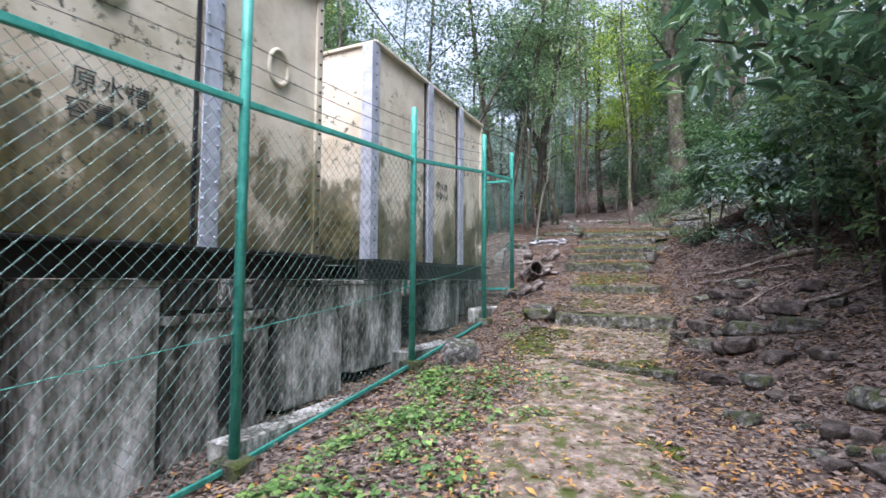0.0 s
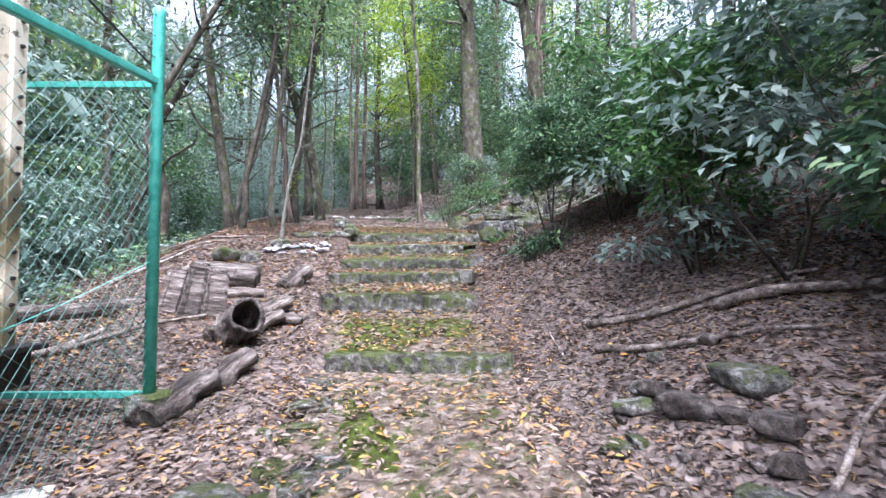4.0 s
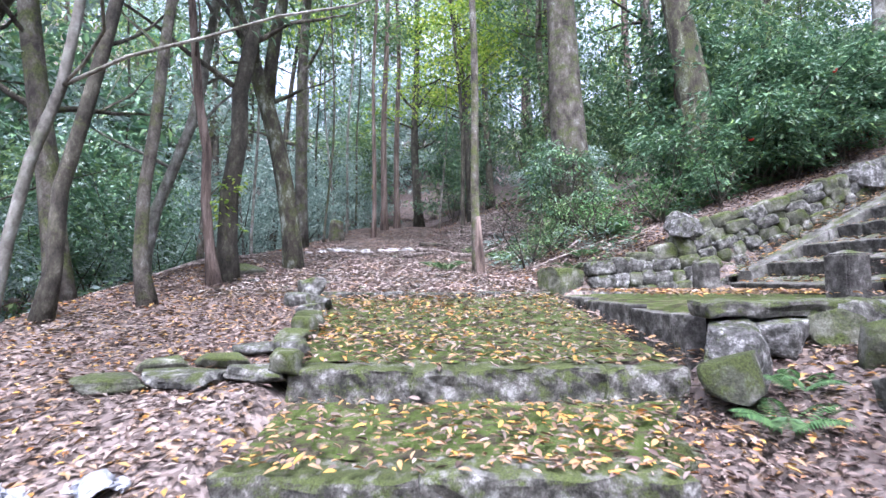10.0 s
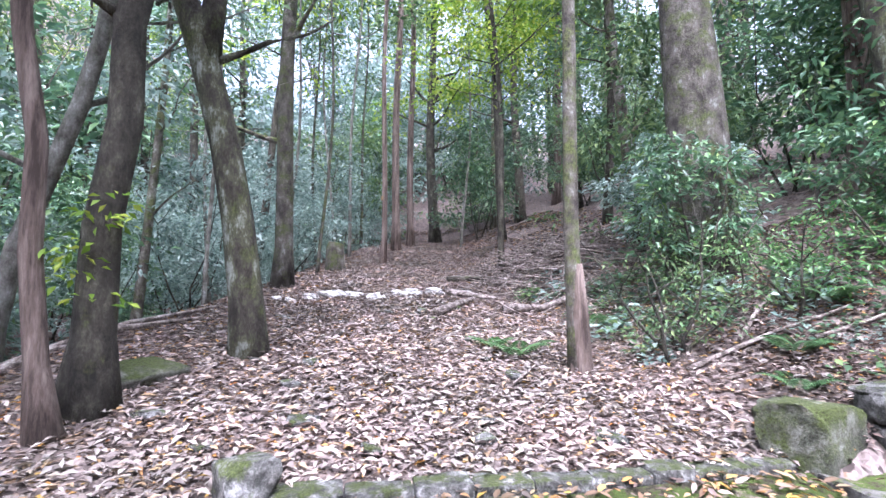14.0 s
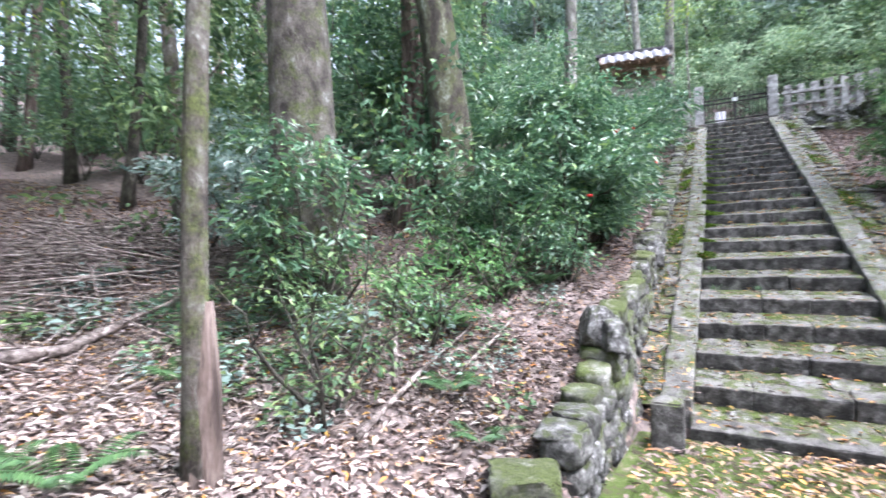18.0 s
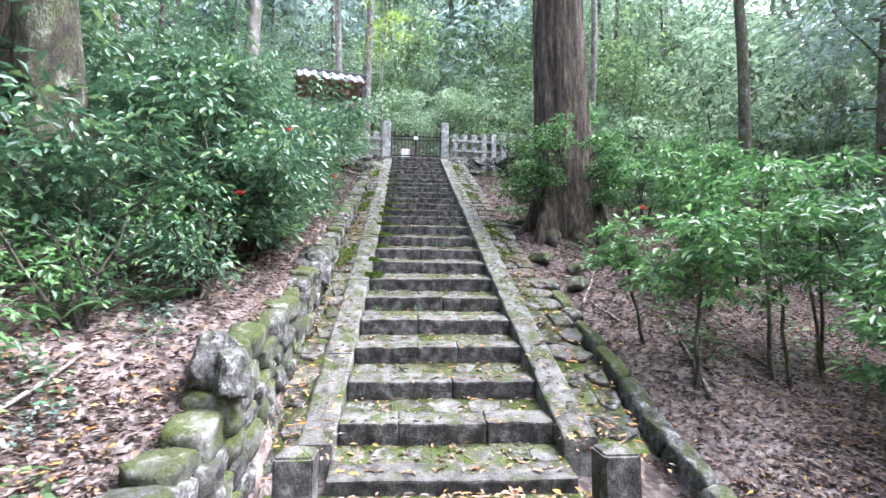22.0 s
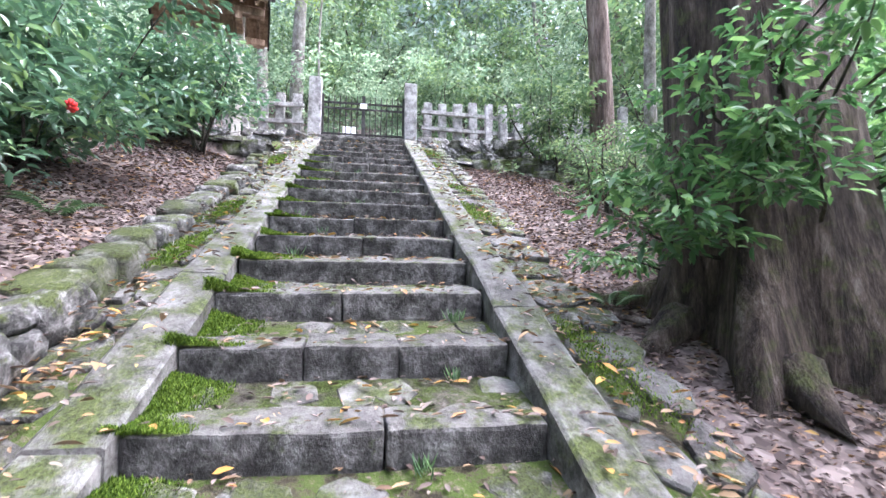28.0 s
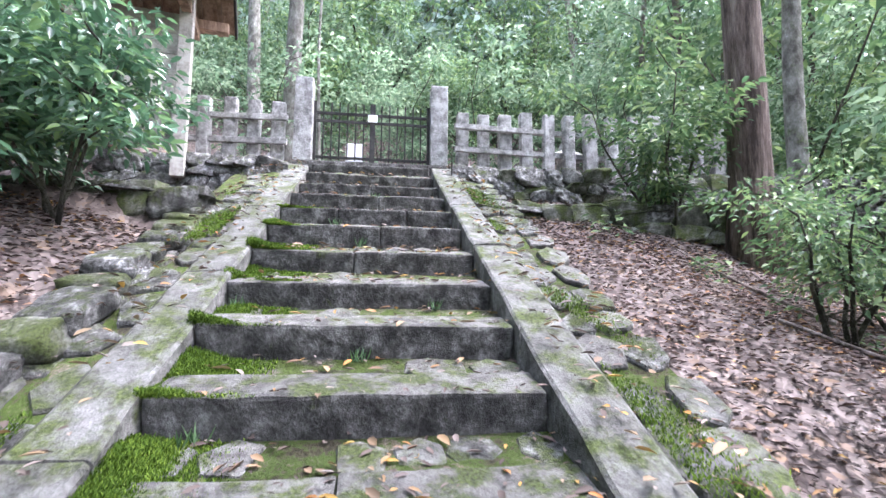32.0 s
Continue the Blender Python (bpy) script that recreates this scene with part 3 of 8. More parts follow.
def build_ground():
    xs = axis_points(-60, 80, -5, 19, 0.16, 1.6)
    ys = axis_points(-40, 90, -8, 22, 0.16, 1.6)
    gx, gy = np.meshgrid(xs, ys)
    z = ground(gx, gy)
    z = z + (rng.random(z.shape) - 0.5) * 0.035
    nx, ny = len(xs), len(ys)
    me = bpy.data.meshes.new("ground")
    me.vertices.add(nx * ny)
    me.vertices.foreach_set("co", np.stack([gx, gy, z], -1).astype(np.float32).ravel())
    i = (np.arange(ny - 1)[:, None] * nx + np.arange(nx - 1)[None, :]).ravel()
    quads = np.stack([i, i + 1, i + nx + 1, i + nx], 1)
    me.loops.add(quads.size)
    me.loops.foreach_set("vertex_index", quads.astype(np.int32).ravel())
    me.polygons.add(len(quads))
    me.polygons.foreach_set("loop_start", (np.arange(len(quads)) * 4).astype(np.int32))
    me.polygons.foreach_set("use_smooth", np.ones(len(quads), bool))
    me.materials.append(M["ground"])
    me.update()
    tagged(link("ground", me), "brown forest floor covered with dead leaves", "forest floor", kind="structure")


build_ground()

# ---- stones ----
def rock_mesh(name, seed, mat, boxy=0.6, rough=0.16, fine=4):
    """A broken stone: a rough ball cut by random planes, so that it has faces and arrises."""
    q = random.Random(seed * 7 + 3)
    bm = bmesh.new()
    bmesh.ops.create_icosphere(bm, subdivisions=fine, radius=1)
    o = Vector((seed * 3.7, seed * 1.3, seed * 2.1))
    cuts = []
    for axis in ((1, 0, 0), (-1, 0, 0), (0, 1, 0), (0, -1, 0), (0, 0, 1), (0, 0, -1)):
        n = (Vector(axis) + Vector((q.uniform(-1, 1), q.uniform(-1, 1), q.uniform(-1, 1))) * 0.28).normalized()
        cuts.append((n, q.uniform(0.54, 0.74)))
    for k in range(7):
        n = Vector((q.uniform(-1, 1), q.uniform(-1, 1), q.uniform(-1, 1))).normalized()
        cuts.append((n, q.uniform(0.66, 0.86)))
    for v in bm.verts:
        p = v.co.copy()
        v.co *= 1.12 + rough * noise.noise(p * 1.6 + o)
        for n, d in cuts:
            over = v.co.dot(n) - d
            if over > 0:
                v.co -= n * over * 0.98
        v.co *= 0.74 * (1 + 0.05 * noise.noise(p * 3.5 + o) + 0.05 * noise.noise(p * 7 + o) - 0.05 * abs(noise.noise(p * 4.7 - o)))
    me = bpy.data.meshes.new(name)
    bm.to_mesh(me)
    bm.free()
    me.materials.append(M[mat])
    me.polygons.foreach_set("use_smooth", [True] * len(me.polygons))
    return me


def wall_stone_mesh(name, seed, mat):
    """A roughly squared field stone, one unit long, deep and high."""
    q = random.Random(seed * 5 + 1)
    bm = bmesh.new()
    bmesh.ops.create_cube(bm, size=1)
    for v in bm.verts:
        v.co += Vector((q.uniform(-1, 1), q.uniform(-1, 1), q.uniform(-1, 1))) * 0.13
    bmesh.ops.subdivide_edges(bm, edges=list(bm.edges), cuts=4, use_grid_fill=True)
    o = Vector((seed * 2.7, seed * 1.9, 4.1))
    for v in bm.verts:
        corner = max(0.0, v.co.length - 0.60)
        v.co *= 1 - 0.5 * corner
        v.co += Vector((noise.noise(v.co * 2.6 + o), noise.noise(v.co * 2.6 - o), noise.noise(v.co * 2.9 + o * 2))) * 0.075
        v.co += v.co.normalized() * (noise.noise(v.co * 6 + o) * 0.045 + noise.noise(v.co * 13 + o) * 0.03)
    me = bpy.data.meshes.new(name)
    bm.to_mesh(me)
    bm.free()
    me.materials.append(M[mat])
    me.polygons.foreach_set("use_smooth", [True] * len(me.polygons))
    return me


WALL_STONES = {k: [wall_stone_mesh("stone", i + 11 * j, k) for i in range(6)] for j, k in enumerate(("stone", "pale_rock", "moss_rock"))}

ROCKS = {k: [rock_mesh("rock", i + 20 * j, k, 0.72 if k != "moss_rock" else 0.5, 0.2) for i in range(7)]
         for j, k in enumerate(("stone", "pale_rock", "moss_rock", "white_chalk", "rusty_stone"))}


SMALL_ROCKS = {k: [rock_mesh("rock", i + 20 * j + 9, k, 0.7, 0.2, 3) for i in range(6)]
               for j, k in enumerate(("stone", "pale_rock", "moss_rock", "white_chalk", "rusty_stone"))}


def rock(parent, mat, at, size, turn=0.0, tip=0.0, name="stone", label=""):
    ob = link(name, R.choice((SMALL_ROCKS if max(size) < 0.36 or parent is None else ROCKS)[mat]), parent, label=label)
    ob.matrix_basis = Matrix.Translation(at) @ Euler((tip, R.uniform(-0.12, 0.12), turn)).to_matrix().to_4x4() @ Matrix.Diagonal((*size, 1))
    return ob


def flat_stone(parent, at, size, turn, pitch, mat="stone", name="paving_stone"):
    """A thin irregular flag with bevelled rim, tilted by pitch along the stairs."""
    k = R.randint(5, 7)
    ring = [(math.cos(math.tau * i / k + R.uniform(-0.25, 0.25)) * R.uniform(0.82, 1.08), math.sin(math.tau * i / k + R.uniform(-0.25, 0.25)) * R.uniform(0.82, 1.08)) for i in range(k)]
    verts, faces = [], []
    for s, z in ((1.0, -0.05), (1.0, -0.012), (0.93, 0.0)):
        verts += [(x * s * size[0] / 2, y * s * size[1] / 2, z) for x, y in ring]
    for j in range(2):
        faces += [(j * k + i, j * k + (i + 1) % k, (j + 1) * k + (i + 1) % k, (j + 1) * k + i) for i in range(k)]
    faces.append(tuple(range(2 * k, 3 * k)))
    ob = link(name, raw(name, verts, faces, mat), parent)
    ob.matrix_basis = Matrix.Translation(at) @ Matrix.Rotation(turn, 4, "Z") @ Matrix.Rotation(-pitch, 4, "Y")
    return ob


def loose_rock(mat, x, y, size, label, sink=0.3, category="rock", name="rock", group=""):
    ob = rock(None, mat, (x, y, gz(x, y) + size[2] * (0.5 - sink)), size, R.uniform(0, 6), R.uniform(-0.15, 0.15), name)
    return tagged(ob, label, category, group)


def block(parent, a, b, z, depth, height, name="stone_block", mat="step", back=1, tilt=0.0):
    """A dressed block whose front top edge runs from a to b (plan), with its body behind that edge."""
    a, b = Vector((a[0], a[1])), Vector((b[0], b[1]))
    d = (b - a).normalized()
    n = Vector((-d.y, d.x)) * back
    length = (b - a).length + (0.02 if mat == "step_mossy" else -0.004)
    c = (a + b) / 2 + n * depth / 2
    nx = max(2, int(length / 0.16))
    bm = bmesh.new()
    bmesh.ops.create_cube(bm, size=1, matrix=Matrix.Diagonal((length, depth, height, 1)))
    cuts = [e for e in bm.edges if abs(e.verts[0].co.x - e.verts[1].co.x) > length * 0.5]
    bmesh.ops.subdivide_edges(bm, edges=cuts, cuts=nx + 2, use_grid_fill=True)
    across = [e for e in bm.edges if abs(e.verts[0].co.z - e.verts[1].co.z) > height * 0.5]
    bmesh.ops.subdivide_edges(bm, edges=across, cuts=2, use_grid_fill=True)
    edge = [e for e in bm.edges if e.is_manifold and e.calc_face_angle(0) > 0.5]
    bmesh.ops.bevel(bm, geom=edge, offset=0.03 if mat == "step_mossy" else 0.018, segments=2, affect="EDGES", profile=0.6)
    o = Vector((R.uniform(0, 90), R.uniform(0, 90), R.uniform(0, 90)))
    coarse = 3.2 if mat == "step_mossy" else 1.0
    for v in bm.verts:
        v.co += coarse * (Vector((noise.noise(v.co * 7 + o), noise.noise(v.co * 6 + o * 2), noise.noise(v.co * 5 + o * 3))) * 0.009 + Vector((0, 0.009, 0.006)) * noise.noise(v.co * 16 + o))
    ob = part(name, bm, mat, parent)
    ob.matrix_basis = Matrix.Translation((c.x, c.y, z - height / 2)) @ Matrix.Rotation(math.atan2(d.y, d.x), 4, "Z") @ Matrix.Rotation(R.uniform(-0.012, 0.012), 4, "Y") @ Matrix.Translation((0, -depth / 2, height / 2)) @ Matrix.Rotation(tilt, 4, "X") @ Matrix.Translation((0, depth / 2, -height / 2))
    return ob


def row(parent, a, b, z, depth, height, count, mat="step", jitter=0.02, name="stone_block", tilt=0.0):
    a, b = Vector(a), Vector(b)
    cut = [0.0] + sorted((i + R.uniform(-0.2, 0.2)) / count for i in range(1, count)) + [1.0]
    for p, q in zip(cut, cut[1:]):
        block(parent, a.lerp(b, p), a.lerp(b, q), z + R.uniform(-jitter, jitter) * 0.4, depth + R.uniform(-jitter, jitter), height, name, mat, 1, tilt)


def patch(parent, corners, mat, name, nx=10, ny=8, lump=0.02, label=""):
    """A slightly uneven sheet between four corners (front left, front right, back right, back left)."""
    fl, fr, br, bl = (Vector(c) for c in corners)
    verts, faces = [], []
    for j in range(ny + 1):
        for i in range(nx + 1):
            p = fl.lerp(fr, i / nx).lerp(bl.lerp(br, i / nx), j / ny)
            p.z += lump * noise.noise(p * 2.3) + lump * 0.5 * noise.noise(p * 7)
            verts.append(p)
    for j in range(ny):
        for i in range(nx):
            k = j * (nx + 1) + i
            faces.append((k, k + 1, k + nx + 2, k + nx + 1))
    return link(name, raw(name, verts, faces, mat, True), parent, label=label)


# ---- lower steps and landings ----
lower = thing("stone_steps", "low mossy stone steps with leaf-covered earth treads", "steps", kind="structure")
STEPS = [((-1.25, 0.35), (0.60, -0.62), -0.535, 0.10, 4, "moss_rock"), ((-0.42, 2.19), (1.20, 1.47), -0.11, 0.22, 3, "step"),
         ((0.02, 4.58), (1.64, 3.93), 0.31, 0.19, 3, "step"), ((0.03, 5.90), (1.88, 5.56), 0.81, 0.25, 4, "step"),
         ((0.17, 7.06), (2.05, 6.74), 1.07, 0.20, 4, "step"), ((0.40, 8.07), (2.52, 7.66), 1.31, 0.22, 4, "step"),
         ((0.62, 8.97), (2.66, 8.50), 1.60, 0.22, 3, "step"), ((0.81, 9.94), (3.34, 9.45), 1.90, 0.24, 5, "step")]
for a, b, z, h, count, mat in STEPS:
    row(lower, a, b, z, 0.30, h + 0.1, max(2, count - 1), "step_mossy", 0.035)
for i in range(1, len(STEPS) - 1):
    (a, b, z, *_), (c, d, z2, h2, *_) = STEPS[i], STEPS[i + 1]
    k = 0.25
    patch(lower, [(a[0] + 0.05, a[1] + k, z - 0.01), (b[0] - 0.02, b[1] + k, z - 0.01), (d[0] - 0.02, d[1] + 0.05, z2 - h2 + 0.03), (c[0] + 0.02, c[1] + 0.05, z2 - h2 + 0.03)], "dirt" if i < 3 else "moss_floor", "tread", 12, 8, 0.025)
patch(lower, [(-1.2, 0.6, -0.53), (0.6, -0.3, -0.53), (1.2, 1.6, -0.32), (-0.5, 2.3, -0.31)], "dirt", "tread", 12, 10, 0.03)
for a, b, z in (((2.50, 7.70), (2.66, 8.45), 1.385), ((1.98, 6.82), (2.40, 7.60), 1.12)):
    p, q = Vector((*b, 0)), Vector((*a, 0))
    block(lower, p, q, z, 0.26, 0.2, "side_slab", "kerb", back=1)

for x, y, sx, sy, tu in ((-0.42, 2.5, 0.5, 0.3, 0.5), (-0.28, 2.95, 0.42, 0.34, 0.9), (-0.22, 3.4, 0.36, 0.4, 1.2), (-0.12, 3.8, 0.34, 0.4, 1.3), (-0.05, 4.2, 0.3, 0.36, 1.2), (-0.72, 2.1, 0.44, 0.3, 0.2)):
    rock(lower, R.choice(["moss_rock", "stone", "moss_rock"]), (x, y, gz(x, y) + 0.06), (sx, sy, 0.16), tu, name="side_stone")
landing = thing("lower_landing", "mossy stone-edged landing strewn with yellow leaves", "landing", kind="structure")
patch(landing, [(0.84, 10.2, 1.89), (3.45, 9.72, 1.89), (3.74, 12.5, 2.28), (0.80, 12.5, 2.26)], "moss_floor", "paving", 18, 18, 0.02)
row(landing, (0.86, 12.47), (3.70, 12.52), 2.33, 0.16, 0.2, 9, "stone", 0.03, "edge_stone")
for i in range(7):
    k = i / 8
    rock(landing, R.choice(["moss_rock", "stone"]), (0.76 + 0.02 * i + R.uniform(-0.05, 0.05), 10.05 + 2.4 * k, 1.93 + 0.40 * k), (R.uniform(0.18, 0.26), R.uniform(0.30, 0.44), R.uniform(0.11, 0.17)), R.uniform(-0.4, 0.4), name="edge_stone")
rock(landing, "stone", (0.74, 12.60, 2.38), (0.28, 0.34, 0.24), 0.5, name="edge_stone")
rock(landing, "stone", (0.66, 12.1, 2.25), (0.24, 0.26, 0.18), 1.2, name="edge_stone")
for x, y, sx, sy in ((0.62, 10.0, 0.5, 0.34), (0.20, 9.95, 0.52, 0.30), (-0.22, 9.92, 0.46, 0.26), (0.35, 10.28, 0.4, 0.3), (-0.02, 10.22, 0.36, 0.26), (0.5, 10.5, 0.34, 0.3)):
    rock(landing, R.choice(["stone", "stone", "moss_rock"]), (x, y, gz(x, y) + 0.045), (sx * 0.85, sy * 0.85, 0.09), R.uniform(-0.3, 0.3), name="flat_stone")

upper = thing("upper_landing", "mossy paved landing below the long stairs", "landing", kind="structure")
a0, a1, a2, a3 = st(-2.42, -1.05, 2.19), st(-0.42, -1.02, 2.33), st(-0.42, 1.2, 2.34), st(-2.42, 1.3, 2.29)
patch(upper, [a0, a1, a2, a3], "moss_floor", "paving", 16, 14, 0.018)
for p, q, z in (((3.76, 12.5), (3.70, 11.6), 2.29), ((3.70, 11.6), (3.63, 10.6), 2.255), ((3.63, 10.6), (3.56, 9.78), 2.215)):
    block(upper, p, q, z, 0.17, 0.42, "kerb_stone", "step")

# ---- the long stairs ----
stairs = thing("stone_stairs", "long straight flight of worn grey stone stairs", "stairs", kind="structure")
RISE = 0.150


def half(u):
    return float(np.interp(u, [-0.5, 0, 4.5, 11], [0.825, 0.805, 0.72, 0.725]))


LAST = 24
for n in range(1, LAST + 2):
    u = (n - 2) * 0.4715 if n > 1 else -0.47
    z, h = stair_z(u), half(u)
    if n == LAST + 1:
        z = 7.82
    a, b = st(u, h), st(u, -h)
    count = R.choice([1, 2, 2, 3])
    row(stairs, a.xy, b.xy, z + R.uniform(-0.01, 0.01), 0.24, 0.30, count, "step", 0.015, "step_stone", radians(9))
    u2 = (n - 1) * 0.4715
    z2 = stair_z(u2) - RISE
    if n <= LAST:
        patch(stairs, [st(u + 0.15, h, z + 0.006), st(u + 0.15, -h, z + 0.006), st(u2 + 0.03, -h, z2), st(u2 + 0.03, h, z2)], "tread" if n % 3 else "moss_floor", "tread", 10, 4, 0.012)
        cols = R.choice([5, 6, 7])
        for k in range(cols):
            if R.random() < (0.15 if n < 10 else 0.4):
                continue
            v = h * (1 - (2 * k + 1) / cols) + R.uniform(-0.03, 0.03)
            uu = u + 0.345 + R.uniform(-0.02, 0.02)
            t = (uu - u) / (u2 - u)
            flat_stone(stairs, st(uu, v, z + 0.006 + (z2 - z - 0.006) * max(0, (uu - u - 0.15) / (u2 - u - 0.12)) + 0.009), (0.26, 2 * h / cols * 1.02), ST_A + R.uniform(-0.1, 0.1), math.atan2(z2 - z, u2 - u - 0.2), R.choice(["step", "stone", "kerb"]))
for side in (1, -1):
    u = -0.20
    k = 0
    while u < 10.5:
        length = R.uniform(1.0, 1.5)
        u2 = min(u + length, 10.62)
        w = 0.25
        bm = bmesh.new()
        rows_ = []
        steps_ = 6
        o = Vector((u, side, 3.3))
        for i in range(steps_ + 1):
            uu = u + 0.008 + (u2 - u - 0.016) * i / steps_
            z = stair_z(uu) + (0.012 if side > 0 else 0.04)
            inner, outer = half(uu) + 0.004, half(uu) + w
            ring = []
            for v, dz in ((inner, -0.28), (inner, -0.012), (inner + 0.015, 0), (outer - 0.02, 0.0), (outer, -0.015), (outer, -0.28)):
                p = st(uu, side * v, z + dz)
                p += Vector((0, noise.noise(p * 4) * 0.012, noise.noise(p * 5 + o) * 0.014))
                ring.append(bm.verts.new(p))
            rows_.append(ring)
        for r1, r2 in zip(rows_, rows_[1:]):
            for i in range(5):
                bm.faces.new((r1[i], r1[i + 1], r2[i + 1], r2[i]) if side > 0 else (r1[i], r2[i], r2[i + 1], r1[i + 1]))
        bm.faces.new(rows_[0])
        bm.faces.new(rows_[-1])
        bmesh.ops.recalc_face_normals(bm, faces=list(bm.faces))
        part("side_kerb", bm, "kerb", stairs)
        u = u2
# strips of small flat stones beside the kerbs
for side, wide in ((1, 0.32), (-1, 0.44)):
    u = -0.1
    while u < 10.4:
        step = R.uniform(0.20, 0.36)
        lanes = R.choice([1, 2, 2])
        for k in range(lanes):
            v = half(u) + 0.25 + wide * (k + 0.5) / lanes + R.uniform(-0.02, 0.02)
            um = u + step / 2 + R.uniform(-0.03, 0.03)
            slope = math.atan2(stair_z(um + 0.3) - stair_z(um - 0.3), 0.6)
            flat_stone(stairs, st(um, side * v, stair_z(um) - 0.028 + R.uniform(-0.004, 0.006)), (step * 1.12, wide / lanes * 1.12), ST_A + R.uniform(-0.15, 0.15), slope, R.choice(["kerb", "step", "stone"]), "border_stone")
        u += step
for side in (1, -1):
    for k in range(11):
        u = -0.2 + k
        h0, h1 = half(u) + 0.2, half(u) + (0.75 if side > 0 else 0.64)
        c = [st(u, side * h0, stair_z(u) - 0.05), st(u, side * h1, stair_z(u) - 0.07), st(u + 1, side * h1, stair_z(u + 1) - 0.07), st(u + 1, side * h0, stair_z(u + 1) - 0.05)]
        patch(stairs, c if side < 0 else c[::-1], "moss_floor", "border_earth", 6, 8, 0.02)
# bollards at the foot
for side in (1, -1):
    bm = bmesh.new()
    bmesh.ops.create_cube(bm, size=1, matrix=Matrix.Diagonal((0.225, 0.225, 0.50, 1)))
    top = [f for f in bm.faces if f.normal.z > 0.5]
    res = bmesh.ops.poke(bm, faces=top)
    for v in res["verts"]:
        v.co.z += 0.045
    bmesh.ops.bevel(bm, geom=[e for e in bm.edges], offset=0.012, segments=2, affect="EDGES")
    p = st(-0.68 if side > 0 else -0.72, side * 0.96)
    post = thing("stone_bollard", "short square grey stone post with a pyramid top", "stone post", "bollards at the foot of the stairs", at=Matrix.Translation((p.x, p.y, 2.30 + 0.13)) @ Matrix.Rotation(ST_A, 4, "Z"))
    part("shaft", bm, "step", post)

# ---- retaining walls of field stones ----
def stone_wall(name, label, line, base, top, course=0.2, mats=("stone", "pale_rock", "moss_rock"), deep=0.34, lean=0.10, face=1, wide=(0.16, 0.36), loose=False):
    """Close-fitted field stones in uneven courses. line: s in 0..1 to a plan point; base and top: heights along s."""
    wall = thing(name, label, "stone wall", kind="structure")
    length = (line(1) - line(0)).length
    k, s = 0, 0.0
    level = 0.0
    while k < 8:
        rise = course * R.uniform(0.85, 1.15)
        s, laid = -R.uniform(0, 0.1) / length, 0
        while s < 1:
            width = R.uniform(*wide)
            mid = min(1, max(0, s + width / length / 2))
            p = line(mid)
            lo, hi = base(p, mid) - 0.05, top(p, mid)
            z = lo + level
            if z < hi - 0.04:
                h = rise * R.uniform(0.9, 1.12)
                if hi - z - h < course * 0.45:
                    h = hi - z + R.uniform(-0.015, 0.02)
                d = (line(min(1, mid + 0.02)) - line(max(0, mid - 0.02))).normalized()
                n = Vector((-d.y, d.x, 0)) * face
                q = p + n * ((z - lo) * lean + R.uniform(-0.02, 0.02))
                climb = (base(line(min(1, mid + 0.02)), min(1, mid + 0.02)) - base(line(max(0, mid - 0.02)), max(0, mid - 0.02))) / (length * 0.04)
                ob = link("stone", R.choice((ROCKS if loose else WALL_STONES)[R.choice(mats)]), wall)
                ob.matrix_basis = Matrix.Translation((q.x, q.y, z + h / 2)) @ Euler((R.uniform(-0.06, 0.06), -math.atan(climb) * 0.8 + R.uniform(-0.1, 0.1), math.atan2(d.y, d.x) + R.uniform(-0.08, 0.08))).to_matrix().to_4x4() @ Matrix.Diagonal((width * 1.3, deep * R.uniform(0.9, 1.2), h * R.uniform(1.25, 1.6), 1) if loose else (width * 1.06, deep * R.uniform(0.9, 1.1), h * 1.08, 1))
                laid += 1
            s += width / length
        level += rise * 0.97
        k += 1
        if not laid:
            break
    return wall


def up_line(u0, u1, v0, v1):
    return lambda s: Vector((*st(u0 + (u1 - u0) * s, v0 + (v1 - v0) * s).xy, 0))


NORTH_U = [-1.95, -1.2, -0.75, -0.35, 0.27, 1.5, 2.28, 3.25, 4.3, 5.9, 7.8, 9.0]
NORTH_Z = [2.70, 2.84, 3.02, 3.30, 3.44, 3.88, 4.16, 4.54, 5.00, 5.62, 6.46, 6.96]


def north_u(s):
    return -1.95 + 10.75 * s


stone_wall("wall_north", "rough field-stone retaining wall with moss and lichen", up_line(-1.95, 8.8, 1.40, 1.26),
           lambda p, s: stair_z(north_u(s)) - 0.17, lambda p, s: float(np.interp(north_u(s), NORTH_U, NORTH_Z)), course=0.17, mats=("stone", "moss_rock", "stone", "moss_rock", "pale_rock"), deep=0.26, wide=(0.14, 0.33))
wn = bpy.data.objects["wall_north"]
rock(wn, "moss_rock", (3.92, 12.62, 2.44), (0.46, 0.38, 0.42), 0.2, label="large mossy corner stone")
rock(wn, "pale_rock", (5.62, 12.46, 3.16), (0.46, 0.34, 0.34), 0.5, label="pale angular boulder with a white face")
rock(wn, "pale_rock", (5.50, 12.36, 3.18), (0.36, 0.20, 0.27), 0.35, label="white lichen-covered stone")
rock(wn, "pale_rock", (8.15, 12.14, 3.93), (0.38, 0.30, 0.40), 0.2, label="large pale rounded stone")
stone_wall("wall_south", "low line of mossy edging stones beside the stairs", up_line(-1.5, 2.4, -1.70, -1.50),
           lambda p, s: stair_z(-1.5 + 3.9 * s) - 0.14, lambda p, s: stair_z(-1.5 + 3.9 * s) + 0.03 - 0.05 * s, 0.2, ("stone", "stone", "moss_rock"), 0.14, 0.0, -1, (0.22, 0.5))
